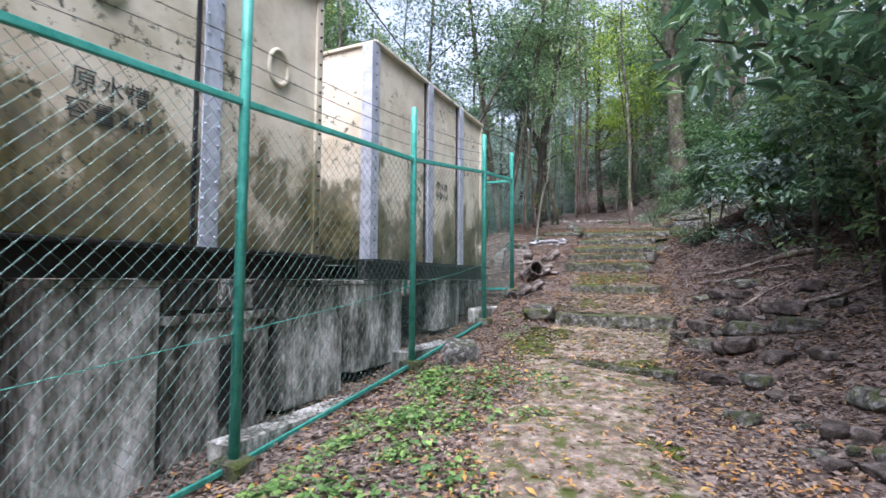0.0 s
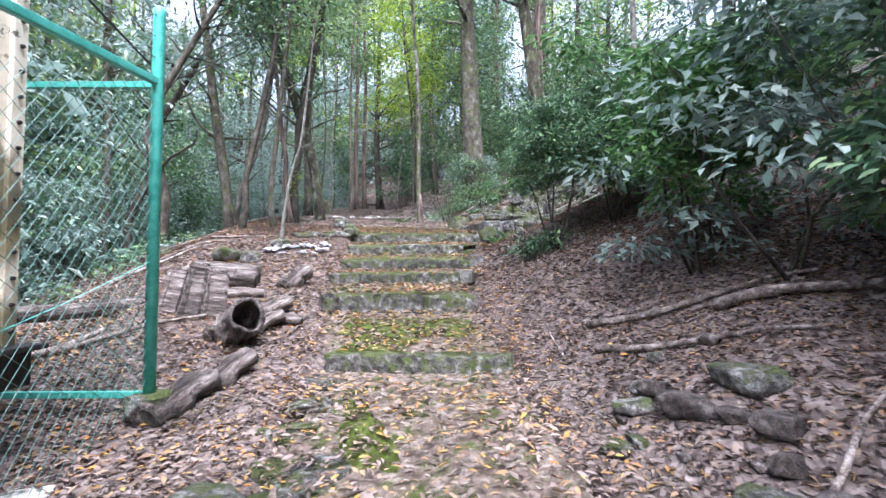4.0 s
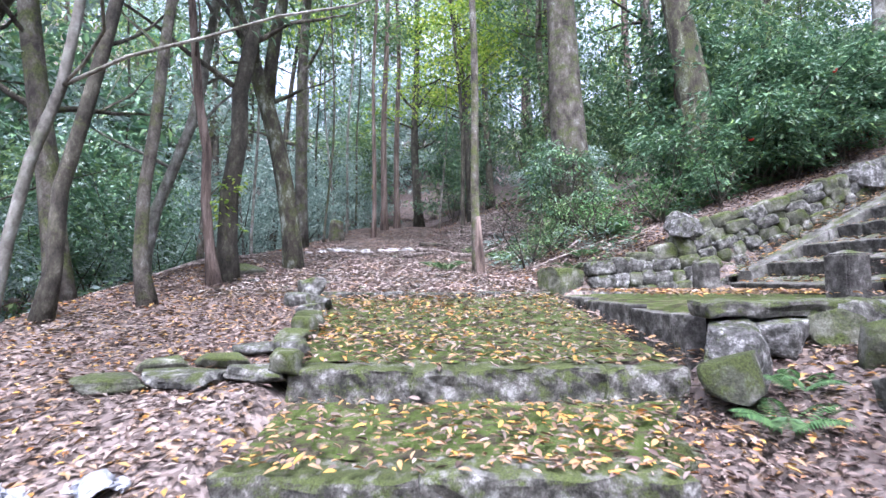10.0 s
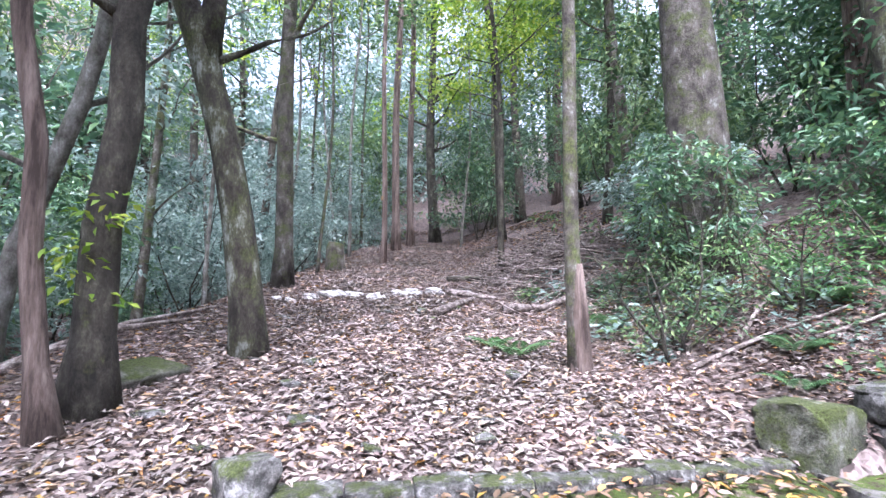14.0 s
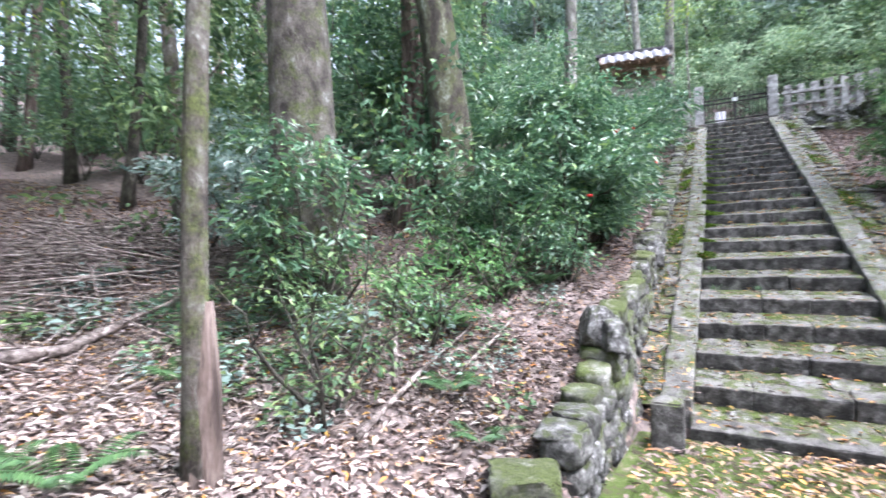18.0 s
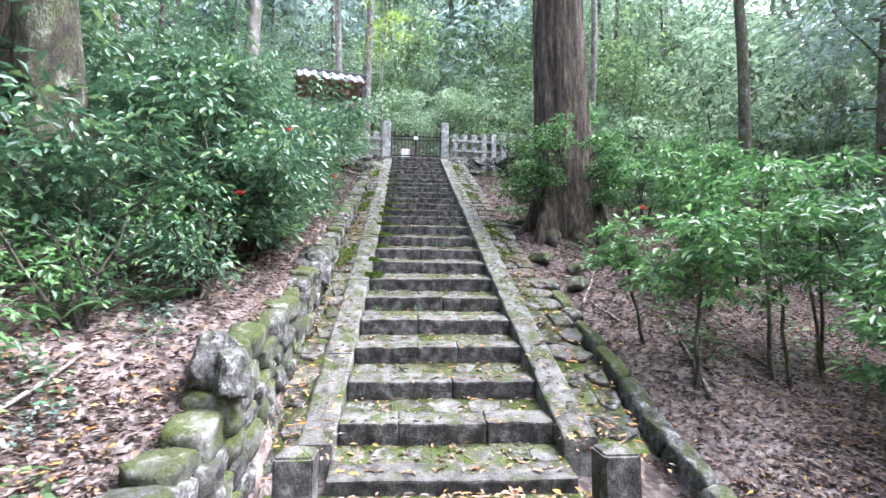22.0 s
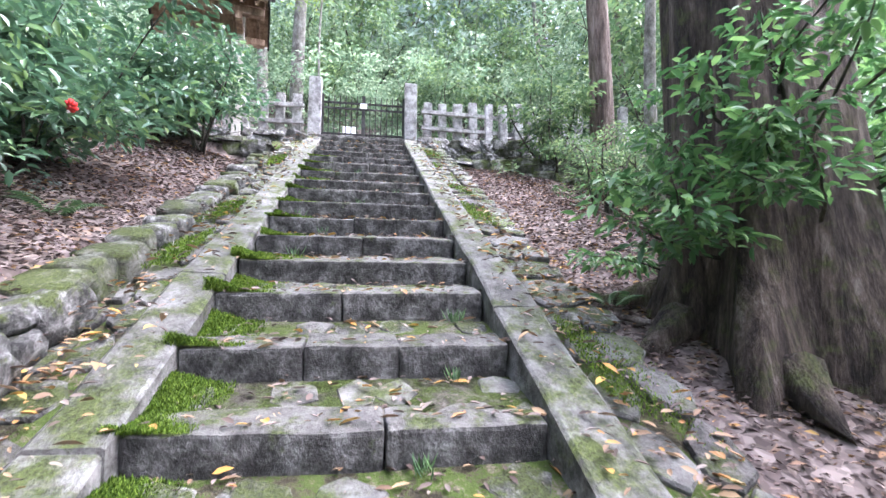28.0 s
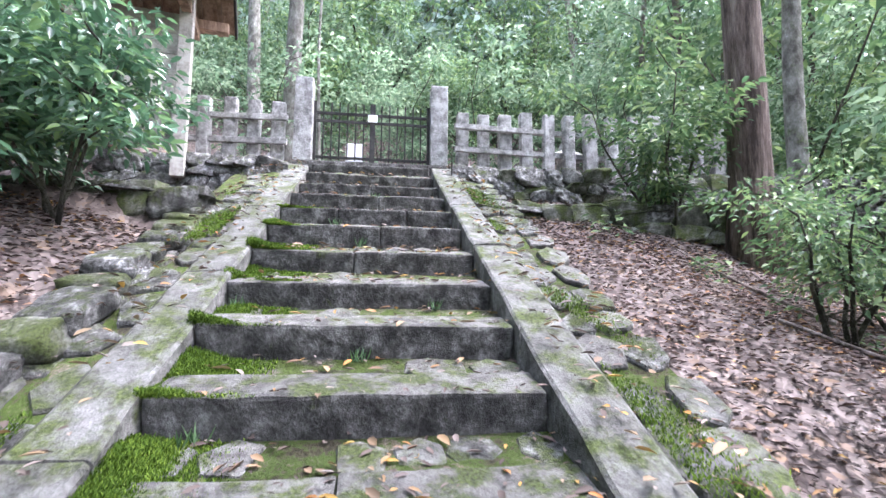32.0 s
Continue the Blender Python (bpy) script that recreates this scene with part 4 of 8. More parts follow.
for x, y, t, ln in ((9.33, 9.0, 0.1, 0.5), (8.88, 8.67, -0.3, 0.34), (8.42, 8.85, -0.5, 0.5)):
    loose_rock("moss_rock", x, y, (ln, 0.2, 0.16), "long mossy edging stone fallen beside the stairs", 0.2)
stone_wall("wall_top_west", "low dry-stone wall below the stone fence", up_line(10.45, 10.6, 1.02, 4.8), lambda p, s: 6.98, lambda p, s: 7.74, 0.14, ("pale_rock", "pale_rock", "stone"), 0.34, 0.1, -1, (0.14, 0.3), True)
stone_wall("wall_terrace", "rough dark stone wall of a small gravel terrace", up_line(8.62, 8.75, 1.32, 5.6), lambda p, s: 6.60, lambda p, s: 6.97, 0.2, ("stone", "pale_rock", "moss_rock"), 0.36, 0.1, -1, (0.22, 0.5), True)
stone_wall("wall_top_east", "low dry-stone wall with moss below the stone fence", up_line(10.5, 10.2, -1.05, -6.8), lambda p, s: 7.15, lambda p, s: 7.72, 0.13, ("pale_rock", "moss_rock", "pale_rock", "stone"), 0.34, 0.12, 1, (0.14, 0.34), True)
stone_wall("wall_ledge", "mossy lower ledge of stones at the foot of the dry wall", up_line(9.75, 9.3, -1.55, -4.6), lambda p, s: 6.86, lambda p, s: 7.14, 0.16, ("moss_rock", "moss_rock", "pale_rock"), 0.42, 0.3, 1, (0.22, 0.46), True)

# slab and boulders at the corner of the landing
slab_wall = thing("corner_stones", "pale stone slab resting on mossy boulders", "stone wall", kind="structure")
block(slab_wall, (3.55, 9.72), (4.75, 9.62), 2.33, 0.26, 0.12, "slab", "step_mossy", back=-1)
for x, y, z, k in ((3.62, 9.40, 2.04, (0.34, 0.34, 0.42)), (3.48, 9.22, 1.92, (0.34, 0.30, 0.28)), (3.98, 9.44, 2.12, (0.34, 0.26, 0.26)), (4.35, 9.42, 2.18, (0.36, 0.26, 0.24)), (4.75, 9.42, 2.26, (0.34, 0.24, 0.22))):
    rock(slab_wall, "moss_rock" if x < 3.6 or x > 4.3 else "pale_rock", (x, y, z - 0.04), k, R.uniform(0, 3))

# ---- fence, gate and precinct at the top ----
def gate_and_fence():
    fence = thing("stone_fence", "grey granite picket fence with two cross rails", "stone fence")
    for side, count in ((1, 11), (-1, 14)):
        for k in range(count):
            v = side * (1.25 + 0.302 * k)
            u = 11.43 - (0.02 if side > 0 else 0.035) * k
            h = 0.98
            bm = boxes([((0, 0, h / 2), (0.14, 0.165 + R.uniform(-0.012, 0.012), h))], 0.022, 0.005)
            ob = part("picket", bm, "fence_stone", fence)
            p = st(u, v)
            ob.matrix_basis = Matrix.Translation((p.x, p.y, 7.81 + R.uniform(-0.02, 0.02))) @ Matrix.Rotation(ST_A + R.uniform(-0.03, 0.03), 4, "Z") @ Matrix.Rotation(R.uniform(-0.02, 0.02), 4, "X")
        length = 0.302 * count
        for z in (8.21, 8.53):
            p = st(11.50 - 0.012 * count, side * (1.10 + length / 2))
            ob = part("cross_rail", boxes([((0, 0, 0), (0.06, length, 0.075))], 0.008, 0.003), "fence_stone", fence)
            ob.matrix_basis = Matrix.Translation((p.x, p.y, z)) @ Matrix.Rotation(ST_A + (0.06 if side < 0 else -0.05), 4, "Z")
    for side in (1, -1):
        p = st(11.43, side * 0.915)
        post = thing("gate_post", "tall square rough granite gate post", "gate post", "posts of the iron gate", at=Matrix.Translation((p.x, p.y, 7.84)) @ Matrix.Rotation(ST_A, 4, "Z"))
        part("shaft", boxes([((0, 0, 0.64), (0.235, 0.235, 1.30))], 0.015, 0.005), "fence_stone", post)
    sill = thing("gate_sill", "broad stone sill under the iron gate", "sill", kind="structure")
    for a, z in ((10.98, 7.90), (11.28, 7.99)):
        b0, b1 = st(a, 0.98), st(a, -0.98)
        row(sill, b0.xy, b1.xy, z, 0.34, 0.30, 3, "step", 0.015, "sill_stone")
    for side in (1, -1):
        gate = thing("iron_gate", "closed dark iron gate leaf with upright bars", "gate", "double gate at the top of the stairs", at=Matrix.Translation((*st(11.47, side * 0.395).xy, 8.05)) @ Matrix.Rotation(ST_A + radians(90), 4, "Z"))
        w = 0.76
        for x in (-w / 2, w / 2):
            part("stile", boxes([((x, 0, 0.40), (0.04, 0.04, 0.82))], 0.004), "iron", gate)
        for z in (0.03, 0.54, 0.65):
            part("rail", boxes([((0, 0, z), (w - 0.04, 0.03, 0.035))], 0.004), "iron", gate)
        for k in range(6):
            x = -w / 2 + w * (k + 1) / 7
            part("bar", boxes([((x, 0, 0.40), (0.018, 0.018, 0.80))], 0.003), "iron", gate)
    plate = thing("gate_notice", "small white notice plate tied to the gate", "sign", at=Matrix.Translation((*st(11.42, 0.0).xy, 8.64)) @ Matrix.Rotation(ST_A, 4, "Z"))
    part("board", boxes([((0, 0, 0), (0.02, 0.13, 0.10))], 0.004), "white", plate)
    part("strap", boxes([((0.012, 0, -0.1), (0.012, 0.05, 0.12))], 0.003), "iron", plate)
    stele = thing("white_stone_marker", "white upright stone marker behind the gate", "stone marker", at=Matrix.Translation((*st(13.6, 0.33).xy, 7.93)) @ Matrix.Rotation(ST_A, 4, "Z"))
    part("base", boxes([((0, 0, 0.1), (0.5, 0.62, 0.2))], 0.02), "fence_stone", stele)
    part("slab", boxes([((0, 0, 0.60), (0.14, 0.30, 0.82))], 0.02), "white", stele)
    for u, v, s in ((15.2, -4.3, 1.0), (14.2, 1.9, 0.55)):
        lan = thing("stone_lantern", "weathered stone lantern with a wide cap", "stone lantern", "lanterns behind the fence", at=Matrix.Translation((*st(u, v).xy, gz(*st(u, v).xy))) @ Matrix.Diagonal((s, s, s, 1)))
        for nm, z0, z1, r0, r1, sides in (("base", 0, 0.2, 0.36, 0.30, 6), ("shaft", 0.2, 0.85, 0.15, 0.14, 10), ("platform", 0.85, 1.0, 0.22, 0.32, 6), ("fire_box", 1.0, 1.32, 0.20, 0.20, 6), ("cap", 1.32, 1.50, 0.50, 0.20, 6), ("jewel", 1.50, 1.68, 0.13, 0.10, 8)):
            vv, ff = tube([(0, 0, z0), (0, 0, z0 + (z1 - z0) * 0.3), (0, 0, z1)], [r0, r0 * 0.98 if nm != "cap" else r0 * 0.9, r1], sides)
            link(nm, raw(nm, vv, ff, "fence_stone"), lan)


gate_and_fence()


def tile_roofed_hut():
    m = Matrix.Translation((16.5, 12.72, 7.86)) @ Matrix.Rotation(radians(6), 4, "Z")
    hut = thing("wooden_hut", "small open wooden hut with a grey tiled roof", "hut", at=m)
    pitch, run, long = radians(33), 0.92, 1.85
    for y in (-0.5, 0.55):
        part("post", boxes([((0.0, y, 0.75), (0.14, 0.14, 2.3))], 0.01), "plaster", hut)
        part("cross_beam", boxes([((0, y, 1.50), (1.15, 0.10, 0.12))], 0.008), "timber", hut)
    for z in (0.62, 0.86, 1.10, 1.34):
        part("wall_board", boxes([((0.05, 0.03, z), (0.05, 0.9, 0.23))], 0.006), "plaster", hut)
    for x in (-0.5, 0.0, 0.5):
        part("beam", boxes([((x, 0, 1.60 if x else 2.02), (0.12, long - 0.1, 0.12))], 0.01), "timber", hut)
    for side in (-1, 1):
        turn = Matrix.Rotation(side * pitch, 4, "Y")
        for k in range(8):
            ob = part("rafter", boxes([((0, 0, 0), (run - 0.06, 0.05, 0.06))], 0.006), "timber", hut)
            ob.matrix_basis = Matrix.Translation((side * 0.385, -0.76 + k * 0.217, 1.87)) @ turn
        ob = part("roof_slope", boxes([((0, 0, 0), (run, long, 0.04))], 0.006), "timber", hut)
        ob.matrix_basis = Matrix.Translation((side * 0.385, 0, 1.945)) @ turn
        for y in (-long / 2 - 0.015, long / 2 + 0.015):
            ob = part("barge_board", boxes([((0, 0, 0), (run + 0.02, 0.03, 0.13))], 0.006), "iron", hut)
            ob.matrix_basis = Matrix.Translation((side * 0.385, y, 1.92)) @ turn
        for r in range(4):
            for k in range(7):
                vv, ff = [], []
                x0, x1 = -run / 2 + r * run / 4, -run / 2 + (r + 1) * run / 4 + 0.03
                for xx, zz in ((x0, 0.02), (x1, -0.01)):
                    for j in range(7):
                        yy = -0.126 + 0.252 * j / 6
                        for th in (0, 0.022):
                            vv.append((xx, yy, 0.045 + zz * side + 0.028 * math.sin(j / 6 * math.tau) + th))
                for j in range(6):
                    a, b = j * 2, 14 + j * 2
                    ff += [(a, a + 2, b + 2, b), (a + 1, b + 1, b + 3, a + 3)]
                ff += [(0, 1, 3, 2), (14, 16, 17, 15)]
                ob = link("roof_tile", raw("roof_tile", vv, ff, "roof", True), hut)
                ob.matrix_basis = Matrix.Translation((side * 0.385, -0.756 + k * 0.252, 1.945)) @ turn
    part("ridge", boxes([((0, 0, 2.23), (0.20, long + 0.22, 0.09)), ((0, 0, 2.285), (0.13, long + 0.28, 0.05))], 0.015), "black", hut)


tile_roofed_hut()

# ---- wire fence and water tanks ----
FM = Matrix.Translation((FENCE_O[0], FENCE_O[1], 0)) @ Matrix.Rotation(FENCE_A, 4, "Z")  # x along the fence, y to the tanks
POSTS = [(-5.15, -1.15), (-2.50, -0.92), (0.14, -0.60), (2.62, -0.27), (4.18, 0.20)]
RAILS = [1.62, 1.74, 1.90, 2.24, 2.40]


def wire_fence():
    fence = thing("wire_fence", "green chain-link fence with barbed wire on top", "fence", at=FM)
    for i, (s, z) in enumerate(POSTS):
        vv, ff = tube([(s, 0, z - 0.1), (s, 0, z + 2.68), (s, 0, z + (3.14, 3.75, 3.14, 3.14, 2.72)[i]), (s, 0, z + (3.16, 3.77, 3.16, 3.16, 2.74)[i])], [0.04, 0.04, 0.04, 0.025], 12)
        link("post", raw("post", vv, ff, "green_paint", True), fence)
        f = part("post_footing", boxes([((s, 0, z - 0.03), (0.22, 0.24, 0.16))], 0.03, 0.01), "moss_rock", fence)
    spans = [(*POSTS[i], *POSTS[i + 1]) for i in range(4)]
    for s0, z0, s1, z1 in spans:
        k = POSTS.index((s0, z0))
        r0, r1 = RAILS[k], RAILS[k + 1]
        for a, b, h in ((r0, r1, 0.05), (z0, z1, 0.04)) if s1 < 4 else ((r0, r1, 0.05),):
            ob = part("rail", boxes([((0, 0, 0), (math.hypot(s1 - s0, b - a), 0.03 if h < 0.05 else 0.045, h))], 0.006), "green_paint" if h == 0.05 else "green_dark", fence)
            ob.matrix_basis = Matrix.Translation(((s0 + s1) / 2, 0, (a + b) / 2)) @ Matrix.Rotation(-math.atan2(b - a, s1 - s0), 4, "Y")
        link("wire_mesh", mesh_panel(s0, z0 + 0.03, s1, z1 + 0.03, min(r0 - z0, r1 - z1) - 0.02), fence)
        for k, z in enumerate((0.17, 0.32, 0.47)):
            pieces = []
            for j in range(2):
                pts, n = [], 14
                for i in range(n + 1):
                    f = i / n
                    sag = -0.03 * math.sin(math.pi * f)
                    pts.append((s0 + (s1 - s0) * f, 0.006 * math.sin(i * 2.2 + 3.14 * j), r0 + (r1 - r0) * f + z + sag + 0.006 * math.cos(i * 2.2 + 3.14 * j)))
                pieces.append(tube(pts, [0.0022] * len(pts), 3, close=False))
            for i in range(1, int((s1 - s0) / 0.13)):
                f = i * 0.13 / (s1 - s0)
                c = Vector((s0 + (s1 - s0) * f, 0, r0 + (r1 - r0) * f + z - 0.03 * math.sin(math.pi * f)))
                d = Vector((R.uniform(-1, 1), R.uniform(-1, 1), R.uniform(-1, 1))).normalized() * 0.02
                pieces.append(tube([c - d, c + d], [0.0018, 0.0018], 3, close=False))
            vv, ff = joined(pieces)
            link("barbed_wire", raw("barbed_wire", vv, ff, "barbed"), fence)
        for z in (0.95,):
            vv, ff = tube([(s0, 0, z0 + z), ((s0 + s1) / 2, 0.01, (z0 + z1) / 2 + z - 0.02), (s1, 0, z1 + z)], [0.003] * 3, 4)
            link("tension_wire", raw("tension_wire", vv, ff, "green_paint"), fence)
    # the return towards the gully
    s, z = POSTS[-1]
    ret = thing("wire_fence", "green chain-link fence returning behind the tanks", "fence", at=FM @ Matrix.Translation((s, 0, 0)) @ Matrix.Rotation(radians(90), 4, "Z"))
    vv, ff = tube([(2.4, 0, z - 0.3), (2.4, 0, z + 2.7)], [0.04, 0.04], 10)
    link("post", raw("post", vv, ff, "green_paint", True), ret)
    for top in (2.18, 0.04):
        part("rail", boxes([((1.2, 0, z + top), (2.4, 0.04, 0.045))], 0.006), "green_paint", ret)
    link("wire_mesh", mesh_panel(0, z + 0.05, 2.4, z + 0.05, 2.12), ret)
    return fence


def mesh_panel(s0, z0, s1, z1, height, pitch=0.105):
    pieces, width = [], s1 - s0
    tilt = (z1 - z0) / width
    for sign in (1, -1):
        k = -height
        while k < width:
            a, b = (k, 0.0), (k + height, height)
            if a[0] < 0:
                a = (0.0, -k)
            if b[0] > width:
                b = (width, width - k)
            if b[0] - a[0] > 0.02:
                n = 2
                pts = []
                for i in range(n + 1):
                    f = i / n
                    x, zz = a[0] + (b[0] - a[0]) * f, a[1] + (b[1] - a[1]) * f
                    if sign < 0:
                        x = width - x
                    pts.append((s0 + x, 0.004 * sign, z0 + tilt * x + zz))
                pieces.append(tube(pts, [0.0019] * (n + 1), 3, close=False))
            k += pitch
    vv, ff = joined(pieces)
    return raw("wire_mesh", vv, ff, "wire")


wire_fence()


def stencil(parent, s, z, w, sizes, gap):
    """Two lines of stencilled writing on the tank: the signs as Blender's font draws them."""
    for k, (text, size) in enumerate(sizes):
        cu = bpy.data.curves.new("writing", "FONT")
        cu.body, cu.size, cu.extrude, cu.align_x, cu.space_character = text, size, 0.001, "CENTER", 1.15
        cu.materials.append(M["ink"])
        ob = link("writing", cu, parent)
        ob.matrix_basis = Matrix.Translation((s, w, z - k * gap)) @ Matrix.Rotation(radians(90), 4, "X")


def tank(name, s0, s1, ribs, writing, label):
    w, bottom, top, deep = 0.40, 0.66, 3.32, 2.2
    t = thing(name, label, "water tank", "water tanks behind the fence", at=FM)
    edges = [s0] + ribs + [s1]
    for a, b in zip(edges, edges[1:]):
        bm = boxes([((0, 0, 0), (b - a - 0.02, 0.05, top - bottom))], 0.02)
        ob = part("front_panel", bm, "frp", t)
        ob.matrix_basis = Matrix.Translation(((a + b) / 2, w + 0.03, (top + bottom) / 2))
        for c in ((1.72,) if s0 < -2 else ()):
            vv, ff = tube([(0, 0, 0), (0, -0.035, 0), (0, -0.04, 0)], [0.2, 0.17, 0.02], 20)
            ring, rf = [], []
            for i in range(24):
                g = math.tau * i / 24
                for rr, yy in ((0.19, 0.0), (0.165, -0.03), (0.13, 0.0)):
                    ring.append((math.cos(g) * rr * 0.75, yy, math.sin(g) * rr))
            for i in range(24):
                for j in range(2):
                    q = i * 3 + j
                    p = ((i + 1) % 24) * 3 + j
                    rf.append((q, p, p + 1, q + 1))
            emb = link("embossed_ring", raw("embossed_ring", ring, rf, "frp", True), t)
            emb.matrix_basis = Matrix.Translation(((a + b) / 2 + 0.1, w + 0.004, bottom + c))
    for s in (s0, s1):
        ob = part("end_panel", boxes([((s + (0.03 if s == s0 else -0.03), w + 0.06 + deep / 2, (top + bottom) / 2), (0.05, deep, top - bottom))], 0.015), "frp", t)
        fl = part("bolted_flange", boxes([((s, w - 0.01, (top + bottom) / 2), (0.09, 0.03, top - bottom))], 0.005), "frp", t)
        for k in range(18):
            vv, ff = tube([(s, w - 0.024, bottom + 0.08 + k * 0.145), (s, w - 0.042, bottom + 0.08 + k * 0.145)], [0.013, 0.011], 6)
            link("bolt", raw("bolt", vv, ff, "iron"), fl)
    if s0 > -2:
        part("corner_angle", boxes([((s0 - 0.01, w - 0.03, (top + bottom) / 2), (0.17, 0.012, top - bottom + 0.02)), ((s0 - 0.045, w + 0.06, (top + bottom) / 2), (0.012, 0.16, top - bottom))], 0.003), "steel", t)
    part("lid", boxes([(((s0 + s1) / 2, w + deep / 2, top + 0.02), (s1 - s0 + 0.06, deep + 0.1, 0.04))], 0.01), "frp", t)
    part("back_panel", boxes([(((s0 + s1) / 2, w + deep, (top + bottom) / 2), (s1 - s0, 0.05, top - bottom))], 0.01), "frp", t)
    for s in ribs:
        bm = boxes([((s, w - 0.05, (top + bottom) / 2), (0.17, 0.012, top - bottom + 0.02)), ((s - 0.02, w - 0.01, (top + bottom) / 2), (0.012, 0.09, top - bottom)), ((s + 0.075, w - 0.02, (top + bottom) / 2), (0.012, 0.07, top - bottom))], 0.003)
        rib = part("steel_rib", bm, "steel", t)
        # Black strip put in for the dark gap beside each rib.
        part("gap", boxes([((s - 0.105, w - 0.002, (top + bottom) / 2), (0.035, 0.02, top - bottom))], 0.002), "black", t, "black strip standing for the dark gap beside the rib")
        for k in range(18):
            for x in (s - 0.06, s + 0.06):
                vv, ff = tube([(x, w - 0.055, bottom + 0.08 + k * 0.145), (x, w - 0.070, bottom + 0.08 + k * 0.145)], [0.012, 0.010], 6)
                link("bolt", raw("bolt", vv, ff, "steel"), rib)
    part("base_beam", boxes([(((s0 + s1) / 2, w + 0.03, bottom - 0.13), (s1 - s0 + 0.3, 0.12, 0.22)), (((s0 + s1) / 2, w - 0.02, bottom - 0.015), (s1 - s0 + 0.3, 0.22, 0.03))], 0.008), "black", t)
    part("base_beam", boxes([(((s0 + s1) / 2, w + deep - 0.1, bottom - 0.13), (s1 - s0 + 0.3, 0.12, 0.22))], 0.008), "black", t)
    if writing:
        stencil(t, writing, *((1.60, w - 0.001, [("原水槽", 0.16), ("容量9㎥", 0.15)], 0.19) if s0 < -2 else (1.83, w - 0.001, [("原水槽", 0.13), ("容量9㎥", 0.12)], 0.15)))
    return t


tank("water_tank", -6.0, -1.20, [-4.3, -2.50], -3.22, "stained beige panel water tank with dark stencilled writing")
tank("water_tank", -0.16, 3.50, [1.30, 2.46], 1.80, "stained beige panel water tank behind the fence")
piers = [(-4.9, 0.9), (-3.18, 0.73), (-1.14, 0.90), (0.06, 1.08), (2.07, 0.90), (3.2, 0.5)]
for s, width in piers:
    for w in (0.42, 2.35):
        z0 = -1.35 + 0.14 * (s + 5)
        p = thing("concrete_pier", "weathered streaked concrete pier carrying a tank", "concrete pier", "piers under the tanks", at=FM @ Matrix.Translation((s, w + 0.2, z0)))
        part("shaft", boxes([((0, 0, (0.36 - z0) / 2), (width, 0.42, 0.36 - z0))], 0.02, 0.004), "concrete", p)
        part("cap", boxes([((0, 0, 0.385 - z0), (width + 0.02, 0.44, 0.05))], 0.012, 0.004), "concrete", p, "worn concrete top edge")
box = thing("concrete_valve_box", "grey concrete box with a lid between the piers", "concrete box", at=FM @ Matrix.Translation((-2.22, 0.72, -1.05)))
part("body", boxes([((0, 0, 0.55), (1.0, 0.5, 1.15))], 0.015, 0.003), "concrete", box)
part("lid", boxes([((0, 0, 1.16), (1.08, 0.56, 0.07))], 0.01), "concrete", box)
# Black plate on the front stands for the dark of a recess.
part("recess", boxes([((0.12, -0.26, 0.62), (0.30, 0.03, 0.62))], 0.006), "black", box)
slab_ob = thing("concrete_slab", "concrete footing strip along the fence", "concrete strip", kind="structure", at=FM)
for i in range(4):
    (s0, z0), (s1, z1) = POSTS[i], POSTS[i + 1]
    part("strip", boxes([(((s0 + s1) / 2, 0.16, (z0 + z1) / 2 - 0.16), (s1 - s0 - 0.01, 0.26, 0.26))], 0.02, 0.008), "concrete", slab_ob)

# ---- trees ----
def bend(base, height, lean, curve, n=12, seed=0, wob=0.10):
    """Points of a trunk: lean is the sideways run per metre in x and y, curve a sideways bow."""
    q = random.Random(seed)
    ph = q.uniform(0, 6)
    out = []
    for i in range(n + 1):
        f = i / n
        h = height * f
        bow = math.sin(f * math.pi)
        out.append(Vector(base) + Vector((lean[0] * h + curve[0] * bow + wob * math.sin(f * 9 + ph) * f ** 0.5, lean[1] * h + curve[1] * bow + wob * math.cos(f * 7 + ph) * f ** 0.5, h)))
    return out


def along_curve(knots, count):
    """Evenly spread points on a smooth curve through the knots."""
    fine = []
    for i in range(len(knots) - 1):
        a, b = knots[i], knots[i + 1]
        ta = (b - knots[i - 1]) / 2 if i else b - a
        tb = (knots[i + 2] - a) / 2 if i + 2 < len(knots) else b - a
        for j in range(12):
            f = j / 12
            fine.append(a * (1 - 3 * f * f + 2 * f ** 3) + b * (3 * f * f - 2 * f ** 3) + ta * (f - 2 * f * f + f ** 3) + tb * (f ** 3 - f * f))
    fine.append(knots[-1])
    far = [0.0]
    for p, q in zip(fine, fine[1:]):
        far.append(far[-1] + (q - p).length)
    out = []
    for i in range(count):
        want = far[-1] * i / (count - 1)
        k = min(len(far) - 2, max(0, int(np.searchsorted(far, want)) - 1))
        out.append(fine[k].lerp(fine[k + 1], (want - far[k]) / max(1e-6, far[k + 1] - far[k])))
    return out


def trunk_piece(points, r0, r1, flare=1.5, sides=10, lump=0.05):
    n = len(points) - 1
    radii = []
    for i in range(n + 1):
        f = i / n
        r = r0 + (r1 - r0) * f
        h = (points[i] - points[0]).length
        radii.append(r * (1 + (flare - 1) * math.exp(-h / (r0 * 2.2))))
    return tube(points, radii, sides, 0.05, lump)


